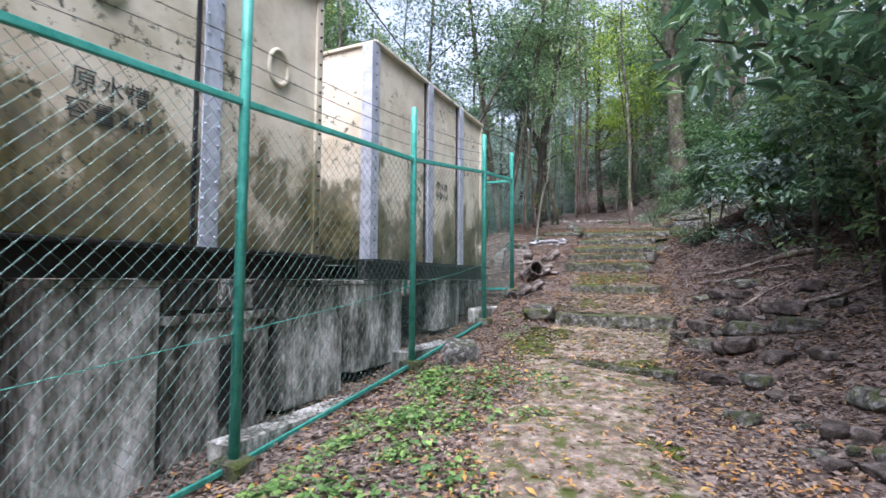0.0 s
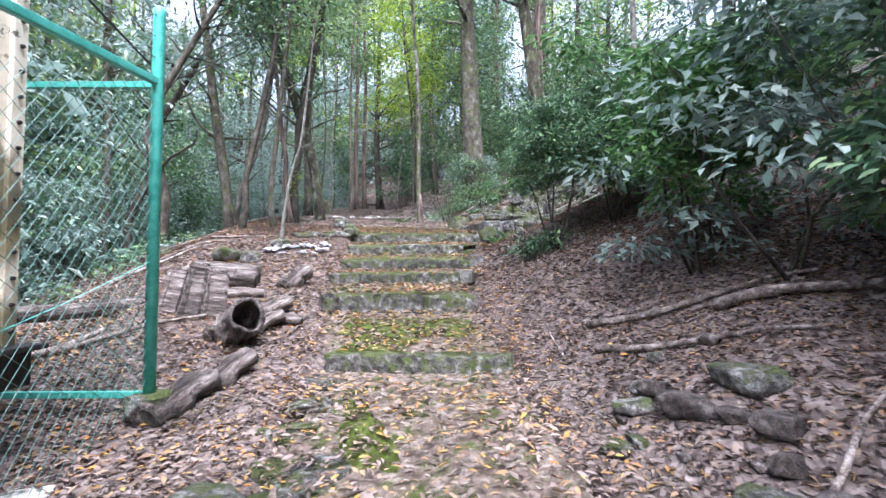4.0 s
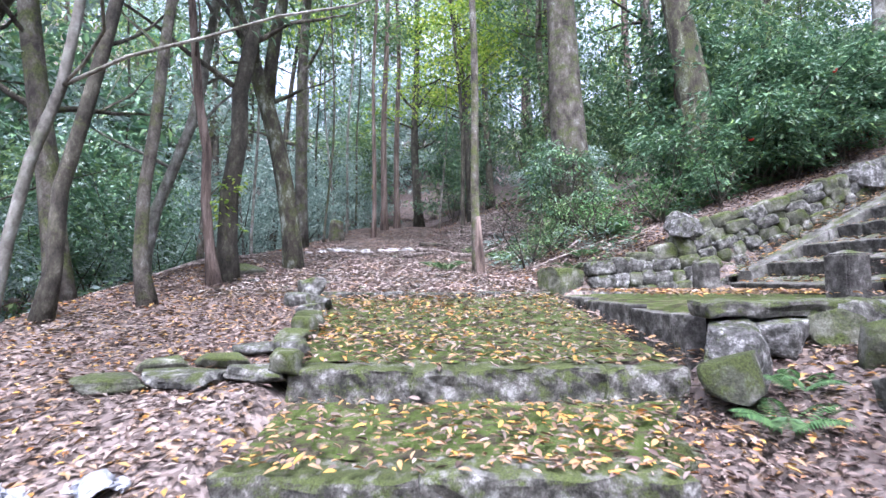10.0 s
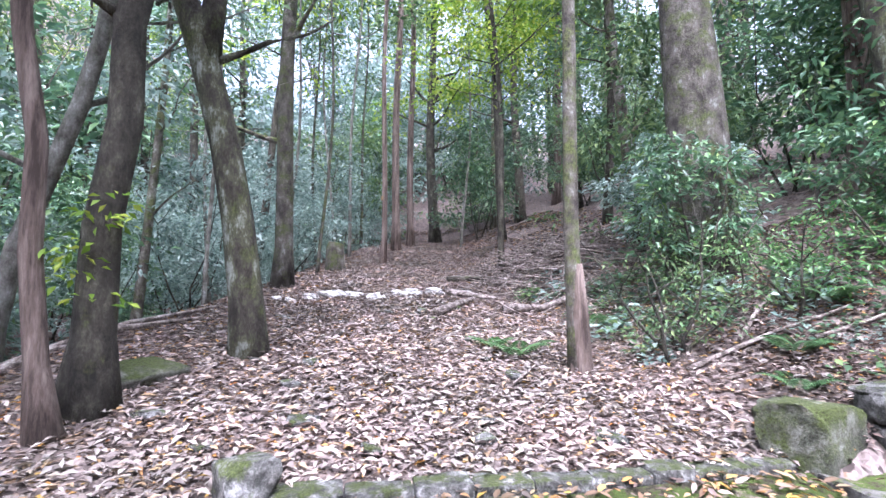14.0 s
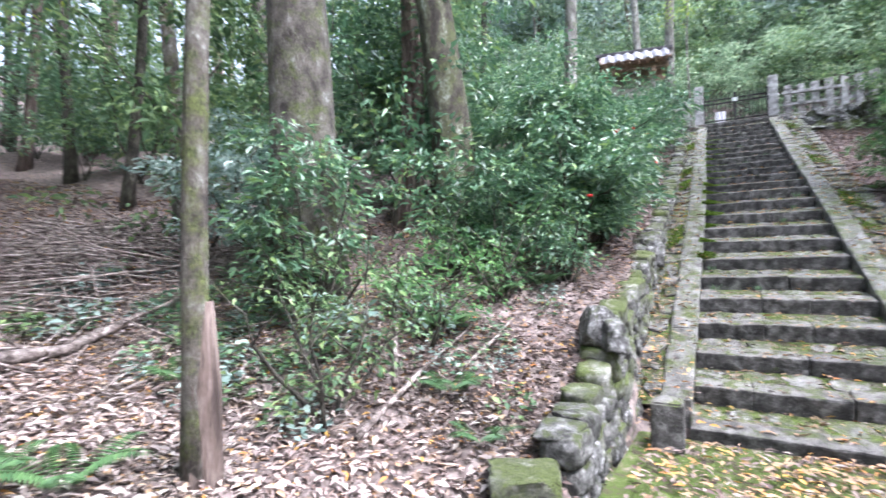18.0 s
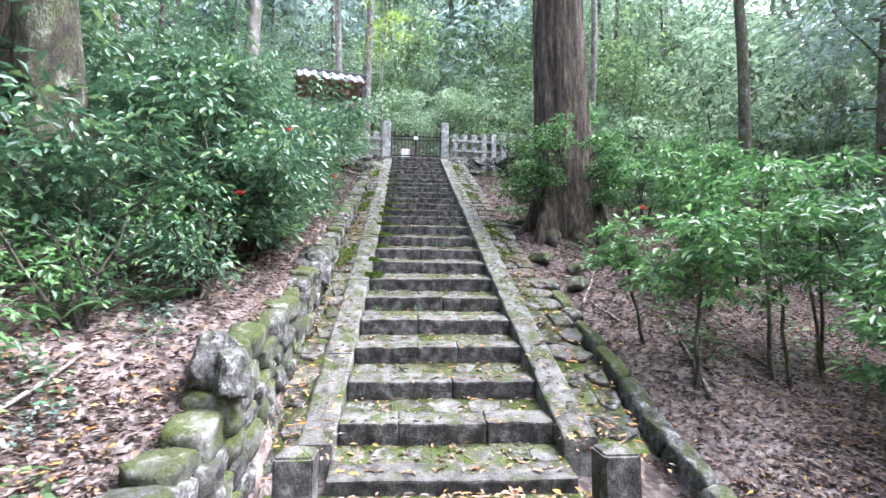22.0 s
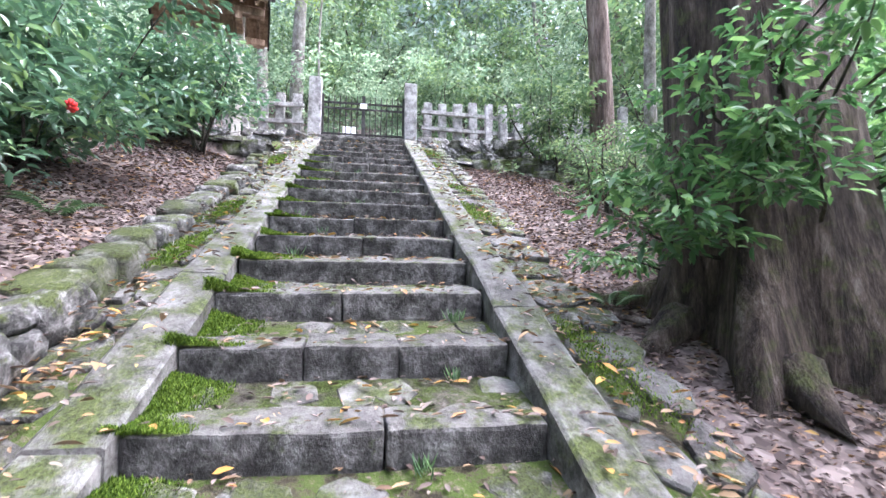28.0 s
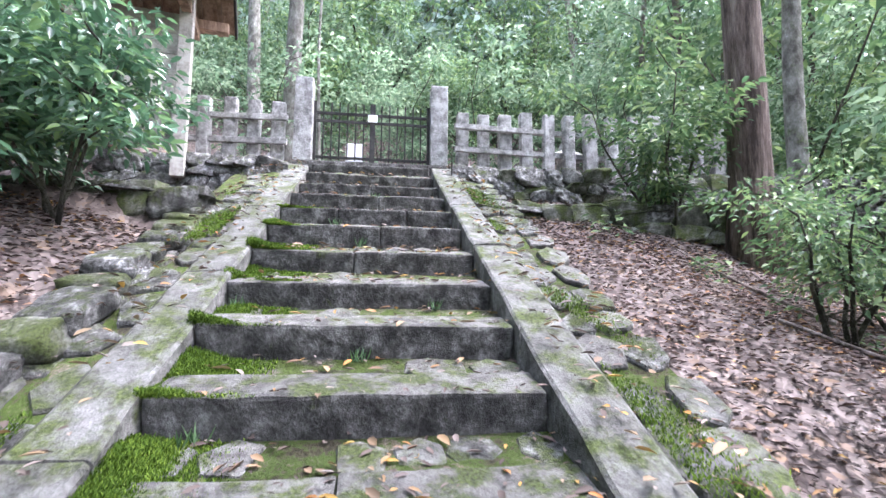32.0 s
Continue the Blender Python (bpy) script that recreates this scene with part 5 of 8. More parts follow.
def limb(start, direction, length, r, q, n=5, droop=0.0):
    pts, d, p = [Vector(start)], Vector(direction).normalized(), Vector(start)
    for i in range(n):
        d = (d + Vector((q.uniform(-0.25, 0.25), q.uniform(-0.25, 0.25), q.uniform(-0.15, 0.25) - droop))).normalized()
        p = p + d * length / n
        pts.append(p.copy())
    return pts, tube(pts, [r * (1 - 0.8 * i / n) for i in range(n + 1)], 6)


def sprays(name, tips, per, spread, size, mat, seed, flat=0.35, slim=0.42, full=False):
    """Leaf clumps round branch tips: layered, slightly drooping sprays."""
    g = np.random.default_rng(seed)
    tips = np.array([tuple(t) for t in tips], float)
    idx = np.repeat(np.arange(len(tips)), per)
    d = g.normal(size=(len(idx), 3))
    d /= np.linalg.norm(d, axis=1, keepdims=True)
    r = g.random(len(idx)) ** 0.45 * spread
    off = d * r[:, None]
    off[:, 2] *= flat
    off[:, 2] -= 0.25 * (off[:, 0] ** 2 + off[:, 1] ** 2) / max(spread, 0.01)
    places = tips[idx] + off
    along = np.stack([d[:, 0], d[:, 1], -0.25 + 0.5 * (g.random(len(idx)) - 0.5)], 1) + 0.35 * g.normal(size=(len(idx), 3))
    normal = np.stack([0.45 * g.normal(size=len(idx)), 0.45 * g.normal(size=len(idx)), np.ones(len(idx))], 1)
    return leaf_mesh(name, places, along, normal, size * (0.65 + 0.7 * g.random(len(idx))), mat, slim, full=full)


def make_tree(label, base, height, r, bark, leaf=None, lean=(0, 0), curve=(0, 0), crown_from=0.55, crown_w=2.0, clumps=40, per=45, leaf_size=0.16,
              seed=0, flare=1.5, second=None, sides=10, spread=0.75, lump=0.05, group="trees of the wood", taper=0.35, bare=0, line=None):
    q = random.Random(seed)
    t = thing("tree", label, "tree", group, at=base)
    pts = bend((0, 0, -0.25), height, lean, curve, 14, seed)
    if line:
        knots = [Vector((0, 0, -0.25))] + [Vector(k) for k in line]
        end = knots[-1] + (knots[-1] - knots[-2]).normalized() * max(1.0, height - knots[-1].z)
        pts = along_curve(knots + [end], 15)
    pieces = [trunk_piece(pts, r, r * taper, flare, sides, lump)]
    if second:
        f, ln, rr = second
        k = int(f * 14)
        p2 = [pts[k] + (p - pts[k]) * 1.0 + Vector((ln[0], ln[1], 0)) * (i / 10) for i, p in enumerate(bend(pts[k], height * (1 - f), (lean[0] + ln[0] * 0.3, lean[1] + ln[1] * 0.3), (0, 0), 10, seed + 5))]
        pieces.append(trunk_piece(p2, rr, rr * 0.4, 1.1, 8))
    link("trunk", raw("trunk", *joined(pieces), bark, True), t)
    if bare:
        for i in range(bare):
            p = pts[q.randint(3, 8)]
            a = q.uniform(0, math.tau)
            lp, piece = limb(p, (math.cos(a), math.sin(a), q.uniform(0.2, 0.9)), q.uniform(1.2, 2.8), r * q.uniform(0.22, 0.4), q, 7)
            link("bare_limb", raw("bare_limb", *piece, bark, True), t)
    tips, limbs = [], []
    if leaf:
        nl = max(5, clumps // 4)
        for i in range(nl):
            f = crown_from + (1 - crown_from) * (i + q.random()) / nl
            p = pts[min(14, int(f * 14))]
            a = q.uniform(0, math.tau)
            ln = crown_w * q.uniform(0.5, 1.0) * (1 - 0.45 * (f - crown_from) / max(0.01, 1 - crown_from))
            lp, piece = limb(p, (math.cos(a), math.sin(a), 0.35), ln, r * 0.28 * (1.2 - f * 0.7), q)
            link("limb", raw("limb", *piece, bark, True), t)
            for j in range(4):
                c = lp[2 + j % 4] if 2 + j % 4 < len(lp) else lp[-1]
                tips.append(c + Vector((q.uniform(-1, 1), q.uniform(-1, 1), q.uniform(-0.5, 0.6))) * crown_w * 0.28)
        link("crown", sprays("crown", tips, per, spread, leaf_size, leaf, seed + 1), t)
    return t


def make_shrub(name, label, base, height, width, leaf, stems=5, clumps=40, per=45, leaf_size=0.10, seed=0, spread=0.32, group="shrubs of the undergrowth", low=0.25, bark="bark_dark", slim=0.42, category="shrub"):
    q = random.Random(seed)
    t = thing(name, label, category, group, at=base)
    pieces, tips = [], []
    for i in range(stems):
        a = math.tau * i / stems + q.uniform(-0.4, 0.4)
        out = width * q.uniform(0.25, 0.6)
        p0 = Vector((q.uniform(-0.08, 0.08), q.uniform(-0.08, 0.08), -0.1))
        p3 = Vector((math.cos(a) * out, math.sin(a) * out, height * q.uniform(0.65, 0.95)))
        pts = [p0.lerp(p3, f) + Vector((q.uniform(-1, 1), q.uniform(-1, 1), 0)) * 0.05 * width for f in (0, 0.25, 0.5, 0.75, 1)]
        pieces = [tube(pts, [0.022, 0.018, 0.014, 0.010, 0.005], 4)]
        for j in range(4):
            s = pts[1 + j % 4]
            lp, piece = limb(s, (q.uniform(-1, 1), q.uniform(-1, 1), 0.35), width * q.uniform(0.25, 0.5), 0.008, q, 4)
            pieces.append(piece)
            tips += [p for p in lp[2:] if p.z > low * height * 0.8]
        link("stem", raw("stem", *joined(pieces), bark, True), t)
    while len(tips) < clumps:
        a, f = q.uniform(0, math.tau), q.uniform(low, 1)
        rr = width * 0.62 * math.sin(math.pi * min(0.95, 0.25 + 0.7 * f)) * math.sqrt(q.random())
        tips.append(Vector((math.cos(a) * rr, math.sin(a) * rr, height * f)))
    link("foliage", sprays("foliage", tips[:clumps], per, spread, leaf_size, leaf, seed + 2, slim=slim, full=leaf_size > 0.07 and "of the wood" not in label and "hillside" not in label and "upper bank" not in label), t)
    return t


def on(x, y, dz=0.0):
    return (x, y, gz(x, y) + dz)


# trees that stand near the way
FORKED = make_tree("dark slender tree with a knotted leaning trunk", on(-0.50, 13.7), 10, 0.13, "bark_dark", "leaf_mid", crown_from=0.6, crown_w=2.4, clumps=36, per=40, leaf_size=0.15, seed=3, flare=1.9, bare=4, line=[(0.06, 0, 0.9), (0.05, 0.02, 1.4), (0.16, 0, 1.9), (0.16, 0, 2.6), (0.30, 0, 3.4)])
make_tree("thin reddish-brown leaning stem beside a dark tree", on(-0.48, 13.32), 9, 0.068, "bark_red", "leaf_mid", crown_from=0.6, crown_w=2.0, clumps=30, per=40, leaf_size=0.15, seed=4, flare=1.9, bare=4, line=[(-0.12, 0, 0.65), (-0.17, 0, 1.2), (-0.16, 0, 1.7), (-0.28, 0, 2.4), (-0.34, 0, 3.0)])
make_tree("leaning grey tree with lichen and moss, forked low", on(0.30, 14.85), 10, 0.155, "bark_mossy", "leaf_mid", crown_from=0.55, crown_w=2.6, clumps=40, per=40, leaf_size=0.16, seed=5, flare=1.3, second=(0.3, (0.25, 0.15), 0.11), bare=4, line=[(-0.08, 0, 0.8), (-0.18, 0, 1.4), (-0.32, 0, 2.1), (-0.58, 0, 3.0), (-0.82, 0, 3.7)])
make_tree("pale leaning trunk behind the dark tree", on(-2.2, 15.4), 10, 0.10, "bark_pale", "leaf_mid", crown_from=0.6, crown_w=2.2, clumps=34, per=40, leaf_size=0.15, seed=47, bare=5, line=[(0.2, 0, 1.2), (0.62, 0, 2.4), (0.86, 0, 3.4), (0.92, 0, 3.9)])
SLIM = make_tree("slim straight young conifer with a ruddy foot", on(3.20, 14.2), 11, 0.076, "bark", "leaf_mid", (-0.025, 0.01), (0, 0), 0.6, 1.6, 30, 40, 0.13, 6, 1.5)
make_tree("straight grey-brown trunk beyond the bank", on(-0.05, 19.0), 13, 0.16, "bark", "leaf_mid", (0.0, 0.0), (0.05, 0), 0.5, 2.5, 40, 40, 0.17, 7, bare=4)
make_tree("tall straight conifer trunk beside the trail", on(1.85, 22.2), 14, 0.075, "bark_red", "leaf_mid", (0.005, 0), (0, 0), 0.5, 2.0, 36, 40, 0.17, 8)
make_tree("tall straight conifer trunk beside the trail", on(2.35, 24.6), 15, 0.13, "bark_red", "leaf_mid", (0, 0), (0, 0), 0.5, 2.2, 36, 40, 0.18, 9)
make_tree("tall straight conifer trunk beside the trail", on(3.0, 26.6), 15, 0.13, "bark_red", "leaf_mid", (-0.005, 0), (0, 0), 0.5, 2.2, 36, 40, 0.18, 10)
for i, (x, y, r) in enumerate(((0.4, 20.6, 0.04), (1.0, 23.2, 0.05), (0.6, 24.6, 0.045), (1.3, 26.0, 0.05), (-0.6, 22.5, 0.045), (-1.6, 20.5, 0.04), (0.0, 25.6, 0.05), (4.7, 26.5, 0.05), (-0.9, 17.6, 0.035))):
    make_tree("thin pale stem standing close beside others", on(x, y), 11, r, "bark_pale" if i % 3 else "bark", "leaf_mid", (0.03 * math.sin(i * 2.1), 0), (0.25 * math.cos(i * 1.7), 0.1), 0.6, 1.6, 20, 36, 0.15, 70 + i, 1.3, sides=7, bare=3)
make_tree("dark crooked tree at the bend of the trail", on(4.3, 29.5), 14, 0.22, "bark_dark", "leaf_bright", (0.01, 0), (-0.3, 0), 0.35, 3.2, 60, 50, 0.2, 11, bare=4)
make_tree("stout grey broadleaf trunk on the bank", on(5.45, 15.4), 13, 0.36, "bark", "leaf_dark", (-0.06, 0.02), (0.1, 0), 0.5, 3.0, 50, 45, 0.18, 12, 1.4, sides=14)
make_tree("leaning dark trunk with mossy flank on the bank", on(7.65, 14.5), 13, 0.30, "bark_mossy", "leaf_dark", (-0.08, 0.10), (0.1, 0.1), 0.5, 3.0, 50, 45, 0.18, 13, 1.5, sides=14)
make_tree("ruddy cedar trunk behind the mossy tree", on(7.9, 15.5), 12, 0.2, "bark_red", "leaf_mid", (0.0, 0), (0, 0), 0.6, 2.0, 30, 40, 0.13, 45)
make_tree("straight grey trunk among camellia shrubs", on(10.3, 13.5), 12, 0.13, "bark_pale", "leaf_mid", (0.01, 0), (0, 0), 0.6, 1.8, 30, 40, 0.15, 14)
make_tree("tall pale trunk behind the gate", on(23.2, 11.67), 16, 0.23, "bark_pale", "leaf_mid", (0, 0), (0, 0), 0.55, 3, 46, 45, 0.22, 15)
make_tree("tall pale trunk behind the gate", on(25.2, 12.9), 16, 0.20, "bark_pale", "leaf_mid", (0.0, 0), (0.15, 0.2), 0.55, 3, 46, 45, 0.22, 16)
make_tree("ruddy straight cedar trunk near the fence", on(14.9, 6.5), 14, 0.20, "bark_red", "leaf_mid", (0.0, 0.02), (0, 0), 0.55, 2.4, 40, 45, 0.17, 17)
make_tree("grey trunk on the upper slope", on(10.6, 4.4), 13, 0.13, "bark", "leaf_mid", (0, 0.01), (0, 0), 0.55, 2.4, 40, 45, 0.17, 18)
make_tree("grey lichen-spotted trunk behind the airy shrubs", on(15.6, 5.0), 11, 0.13, "bark_pale", "leaf_mid", (0.0, 0.0), (0.05, 0), 0.6, 2.0, 30, 40, 0.15, 52)
make_tree("grey forked trunk on the upper slope", on(15.5, -3.6), 14, 0.22, "bark_pale", "leaf_mid", (0, 0), (0, 0), 0.5, 3, 46, 45, 0.19, 19, 1.3, (0.35, (0.5, 0.5), 0.1))
make_tree("stout mottled tree on the gully edge", on(-1.85, 12.6), 11, 0.13, "bark", "leaf_mid", crown_from=0.55, crown_w=2.6, clumps=44, per=42, leaf_size=0.16, seed=20, flare=1.4, bare=5, line=[(-0.1, 0, 0.6), (-0.2, 0, 1.4), (-0.38, 0, 2.5), (-0.52, 0, 3.6)])
make_tree("slender grey tree with a kinked foot on the gully edge", on(-0.82, 12.2), 10, 0.07, "bark", "leaf_mid", crown_from=0.6, crown_w=2.0, clumps=34, per=40, leaf_size=0.15, seed=21, flare=1.8, bare=5, line=[(-0.14, 0, 0.5), (-0.16, 0, 0.9), (-0.05, 0, 1.7), (0.02, 0, 2.7), (0.1, 0, 3.5)])
make_tree("dark leaning tree on the gully edge", on(-1.55, 11.6), 10, 0.075, "bark_dark", "leaf_mid", crown_from=0.6, crown_w=2.0, clumps=34, per=40, leaf_size=0.15, seed=22, flare=1.6, bare=5, line=[(0.12, 0.05, 0.7), (0.1, 0.1, 1.3), (0.3, 0.15, 2.2), (0.5, 0.2, 3.4)])
make_tree("thin pale curved sapling leaning over the steps", on(-0.60, 9.4), 5.5, 0.034, "bark_pale", "leaf_mid", crown_from=0.7, crown_w=1.2, clumps=14, per=30, leaf_size=0.12, seed=23, flare=1.2, bare=2, line=[(0.09, 0, 0.73), (0.22, 0, 1.45), (0.36, 0, 1.9), (0.42, 0, 2.5)])
make_tree("crooked dark tree with twisting limbs in the gully", on(-3.1, 11.2), 9, 0.10, "bark_dark", "leaf_dark", crown_from=0.5, crown_w=2.6, clumps=50, per=44, leaf_size=0.14, seed=48, flare=1.5, bare=7, line=[(0.15, 0, 0.8), (0.05, 0.1, 1.6), (-0.25, 0.1, 2.3), (-0.1, 0.1, 3.2), (0.3, 0.1, 4.0)])
make_tree("crooked dark tree with twisting limbs in the gully", on(-4.2, 13.4), 9, 0.11, "bark_dark", "leaf_blue", crown_from=0.45, crown_w=2.8, clumps=54, per=44, leaf_size=0.14, seed=49, flare=1.5, bare=7, line=[(-0.15, 0, 0.8), (0.05, 0.1, 1.6), (0.35, 0.1, 2.3), (0.3, 0.1, 3.2), (0.7, 0.1, 4.0)])
make_tree("dark leaning tree on the shaded bank", on(3.9, -1.2), 9, 0.09, "bark_dark", "leaf_dark", (-0.16, 0.02), (0.4, 0.1), 0.4, 2.4, 44, 50, 0.14, 24, 1.6)
make_tree("thin crooked stem on the shaded bank", on(3.3, 1.9), 7, 0.04, "bark_dark", "leaf_dark", (-0.03, 0.0), (0.1, 0), 0.35, 1.8, 36, 50, 0.12, 25, 1.4)
make_tree("dark stem on the bank above the steps", on(5.2, 4.8), 9, 0.10, "bark_dark", "leaf_dark", (-0.05, 0.0), (0.1, 0), 0.35, 2.2, 40, 50, 0.13, 26, 1.4)


link("foot_bark", raw("foot_bark", *tube([(0, 0, -0.2), (0, 0, 0.1), (-0.01, 0.0, 0.5), (-0.022, 0.005, 0.95)], [0.135, 0.105, 0.086, 0.05], 12, lump=0.08), "bark_red", True), SLIM, label="ruddy peeling bark at the foot")
sprout_q = random.Random(12)
link("sprout", sprays("sprout", [Vector((0.1 + sprout_q.uniform(-0.15, 0.15), -0.12 + sprout_q.uniform(-0.1, 0.1), 1.1 + sprout_q.uniform(-0.35, 0.4))) for _ in range(9)], 14, 0.2, 0.08, "leaf_bright", 91), FORKED, label="fresh bright green sprouts")["kind"] = "stuff"


def old_cedar():
    t = thing("tree", "huge old tree with furrowed bark and flaring buttress roots", "tree", "trees of the wood", at=on(10.45, 8.15, -0.1))
    pts = [Vector((0.02 * i, 0.02 * math.sin(i), h)) for i, h in enumerate((-0.9, -0.3, 0.1, 0.45, 0.9, 1.4, 2.2, 3.5, 5.5, 8, 11, 15))]
    radii = [0.74, 0.69, 0.63, 0.57, 0.525, 0.50, 0.475, 0.45, 0.42, 0.38, 0.33, 0.22]
    verts, faces = [], []
    sides = 44
    for i, p in enumerate(pts):
        f = min(1.0, math.exp(-p.z / 0.6))
        for k in range(sides):
            a = math.tau * k / sides
            w = 1 + 0.30 * f * (0.5 + 0.5 * math.sin(6 * a + 0.7)) ** 2 * 1.4 - 0.12 * f + 0.055 * math.sin(9 * a + 0.15 * i) + 0.03 * math.sin(17 * a + i)
            verts.append((p.x + math.cos(a) * radii[i] * w, p.y + math.sin(a) * radii[i] * w, p.z))
    for i in range(len(pts) - 1):
        for k in range(sides):
            a, b = i * sides + k, i * sides + (k + 1) % sides
            faces.append((a, b, b + sides, a + sides))
    link("trunk", raw("trunk", verts, faces, "bark_cedar", True), t)
    q = random.Random(4)
    for i in range(8):
        a = math.tau * i / 8 + q.uniform(-0.2, 0.2)
        pts = []
        for j in range(6):
            r = 0.6 + j * 0.13
            x, y = math.cos(a + 0.09 * j * q.uniform(-1, 1)) * r, math.sin(a + 0.05 * j) * r
            pts.append(Vector((x, y, gz(10.45 + x, 8.15 + y) - gz(10.45, 8.15) + 0.16 - 0.035 * j)))
        vv, ff = tube(pts, [0.14, 0.10, 0.07, 0.05, 0.035, 0.015], 8, lump=0.08)
        link("root", raw("root", vv, ff, "bark_cedar", True), t)
    tips, limbs = [], []
    for i in range(16):
        a, h = q.uniform(0, math.tau), q.uniform(5, 14)
        lp, piece = limb((0, 0, h), (math.cos(a), math.sin(a), 0.2), q.uniform(2, 4), 0.1, q)
        link("limb", raw("limb", *piece, "bark_cedar", True), t)
        tips += lp[2:]
    link("crown", sprays("crown", tips, 70, 0.9, 0.18, "leaf_mid", 77), t)
    tips = []
    for i in range(40):
        a, h = q.uniform(1.0, 5.8), q.uniform(0.45, 1.45)
        lp, piece = limb((math.cos(a) * 0.5, math.sin(a) * 0.5, h), (math.cos(a), math.sin(a), q.uniform(0.0, 0.7)), q.uniform(0.35, 0.85), 0.012, q)
        link("shoot", raw("shoot", *piece, "bark_dark", True), t)
        tips += lp[2:]
    link("shoot_foliage", sprays("shoot_foliage", tips, 34, 0.17, 0.075, "leaf_fresh", 78, full=True), t, label="fresh green leaves of the shoots")


old_cedar()

# low dense evergreens over the shaded bank, mostly out of view, added for shade
for i, (x, y, h, w) in enumerate(((3.3, -6.2, 5.5, 2.0), (3.5, -3.6, 5.5, 1.9), (4.4, -1.8, 6.0, 2.2), (5.6, -4.6, 6.5, 2.4), (4.7, 0.3, 5.5, 1.6), (3.0, -4.2, 5.0, 1.7), (2.6, -7.2, 5.5, 2.0), (2.9, -8.6, 6.0, 2.2), (3.0, -5.0, 5.0, 1.6), (4.3, -6.6, 5.5, 1.9), (3.3, -2.2, 5.0, 1.5), (5.0, -3.0, 5.5, 1.8))):
    make_tree("crooked evergreen with a low dense dark crown", on(x, y), h, 0.07, "bark_dark", "leaf_dark", (-0.04, 0.02), (0.15, 0.1), 0.36, w * 1.25, 100, 58, 0.15, 50 + i, 1.6, spread=0.7, bare=4)

# fresh bright crowns over the bend of the trail
make_tree("tree with fresh yellow-green leaves over the trail", on(5.6, 24.5), 12, 0.12, "bark_dark", "leaf_bright", (-0.10, -0.02), (0.2, 0), 0.45, 3.0, 60, 45, 0.17, 27)
make_tree("tree with fresh yellow-green leaves over the trail", on(-1.6, 24.0), 12, 0.12, "bark_dark", "leaf_bright", (0.08, 0.0), (0.2, 0), 0.55, 2.8, 50, 45, 0.17, 28)
make_tree("tree with fresh yellow-green leaves over the trail", on(6.6, 29.0), 14, 0.14, "bark", "leaf_bright", (-0.04, 0.0), (0.2, 0), 0.45, 3.2, 60, 45, 0.2, 29)
make_tree("thin tree with pale yellow-green leaves behind the gate", on(22.6, 11.0), 9, 0.05, "bark_pale", "leaf_bright", (0.0, 0.0), (0.1, 0), 0.6, 1.6, 34, 34, 0.10, 30, spread=0.5)

make_tree("slender tree with a fresh yellow-green crown over the trail", on(4.4, 20.6), 11.5, 0.07, "bark_dark", "leaf_bright", (-0.07, -0.02), (0.2, 0), 0.38, 3.0, 130, 50, 0.13, 46)

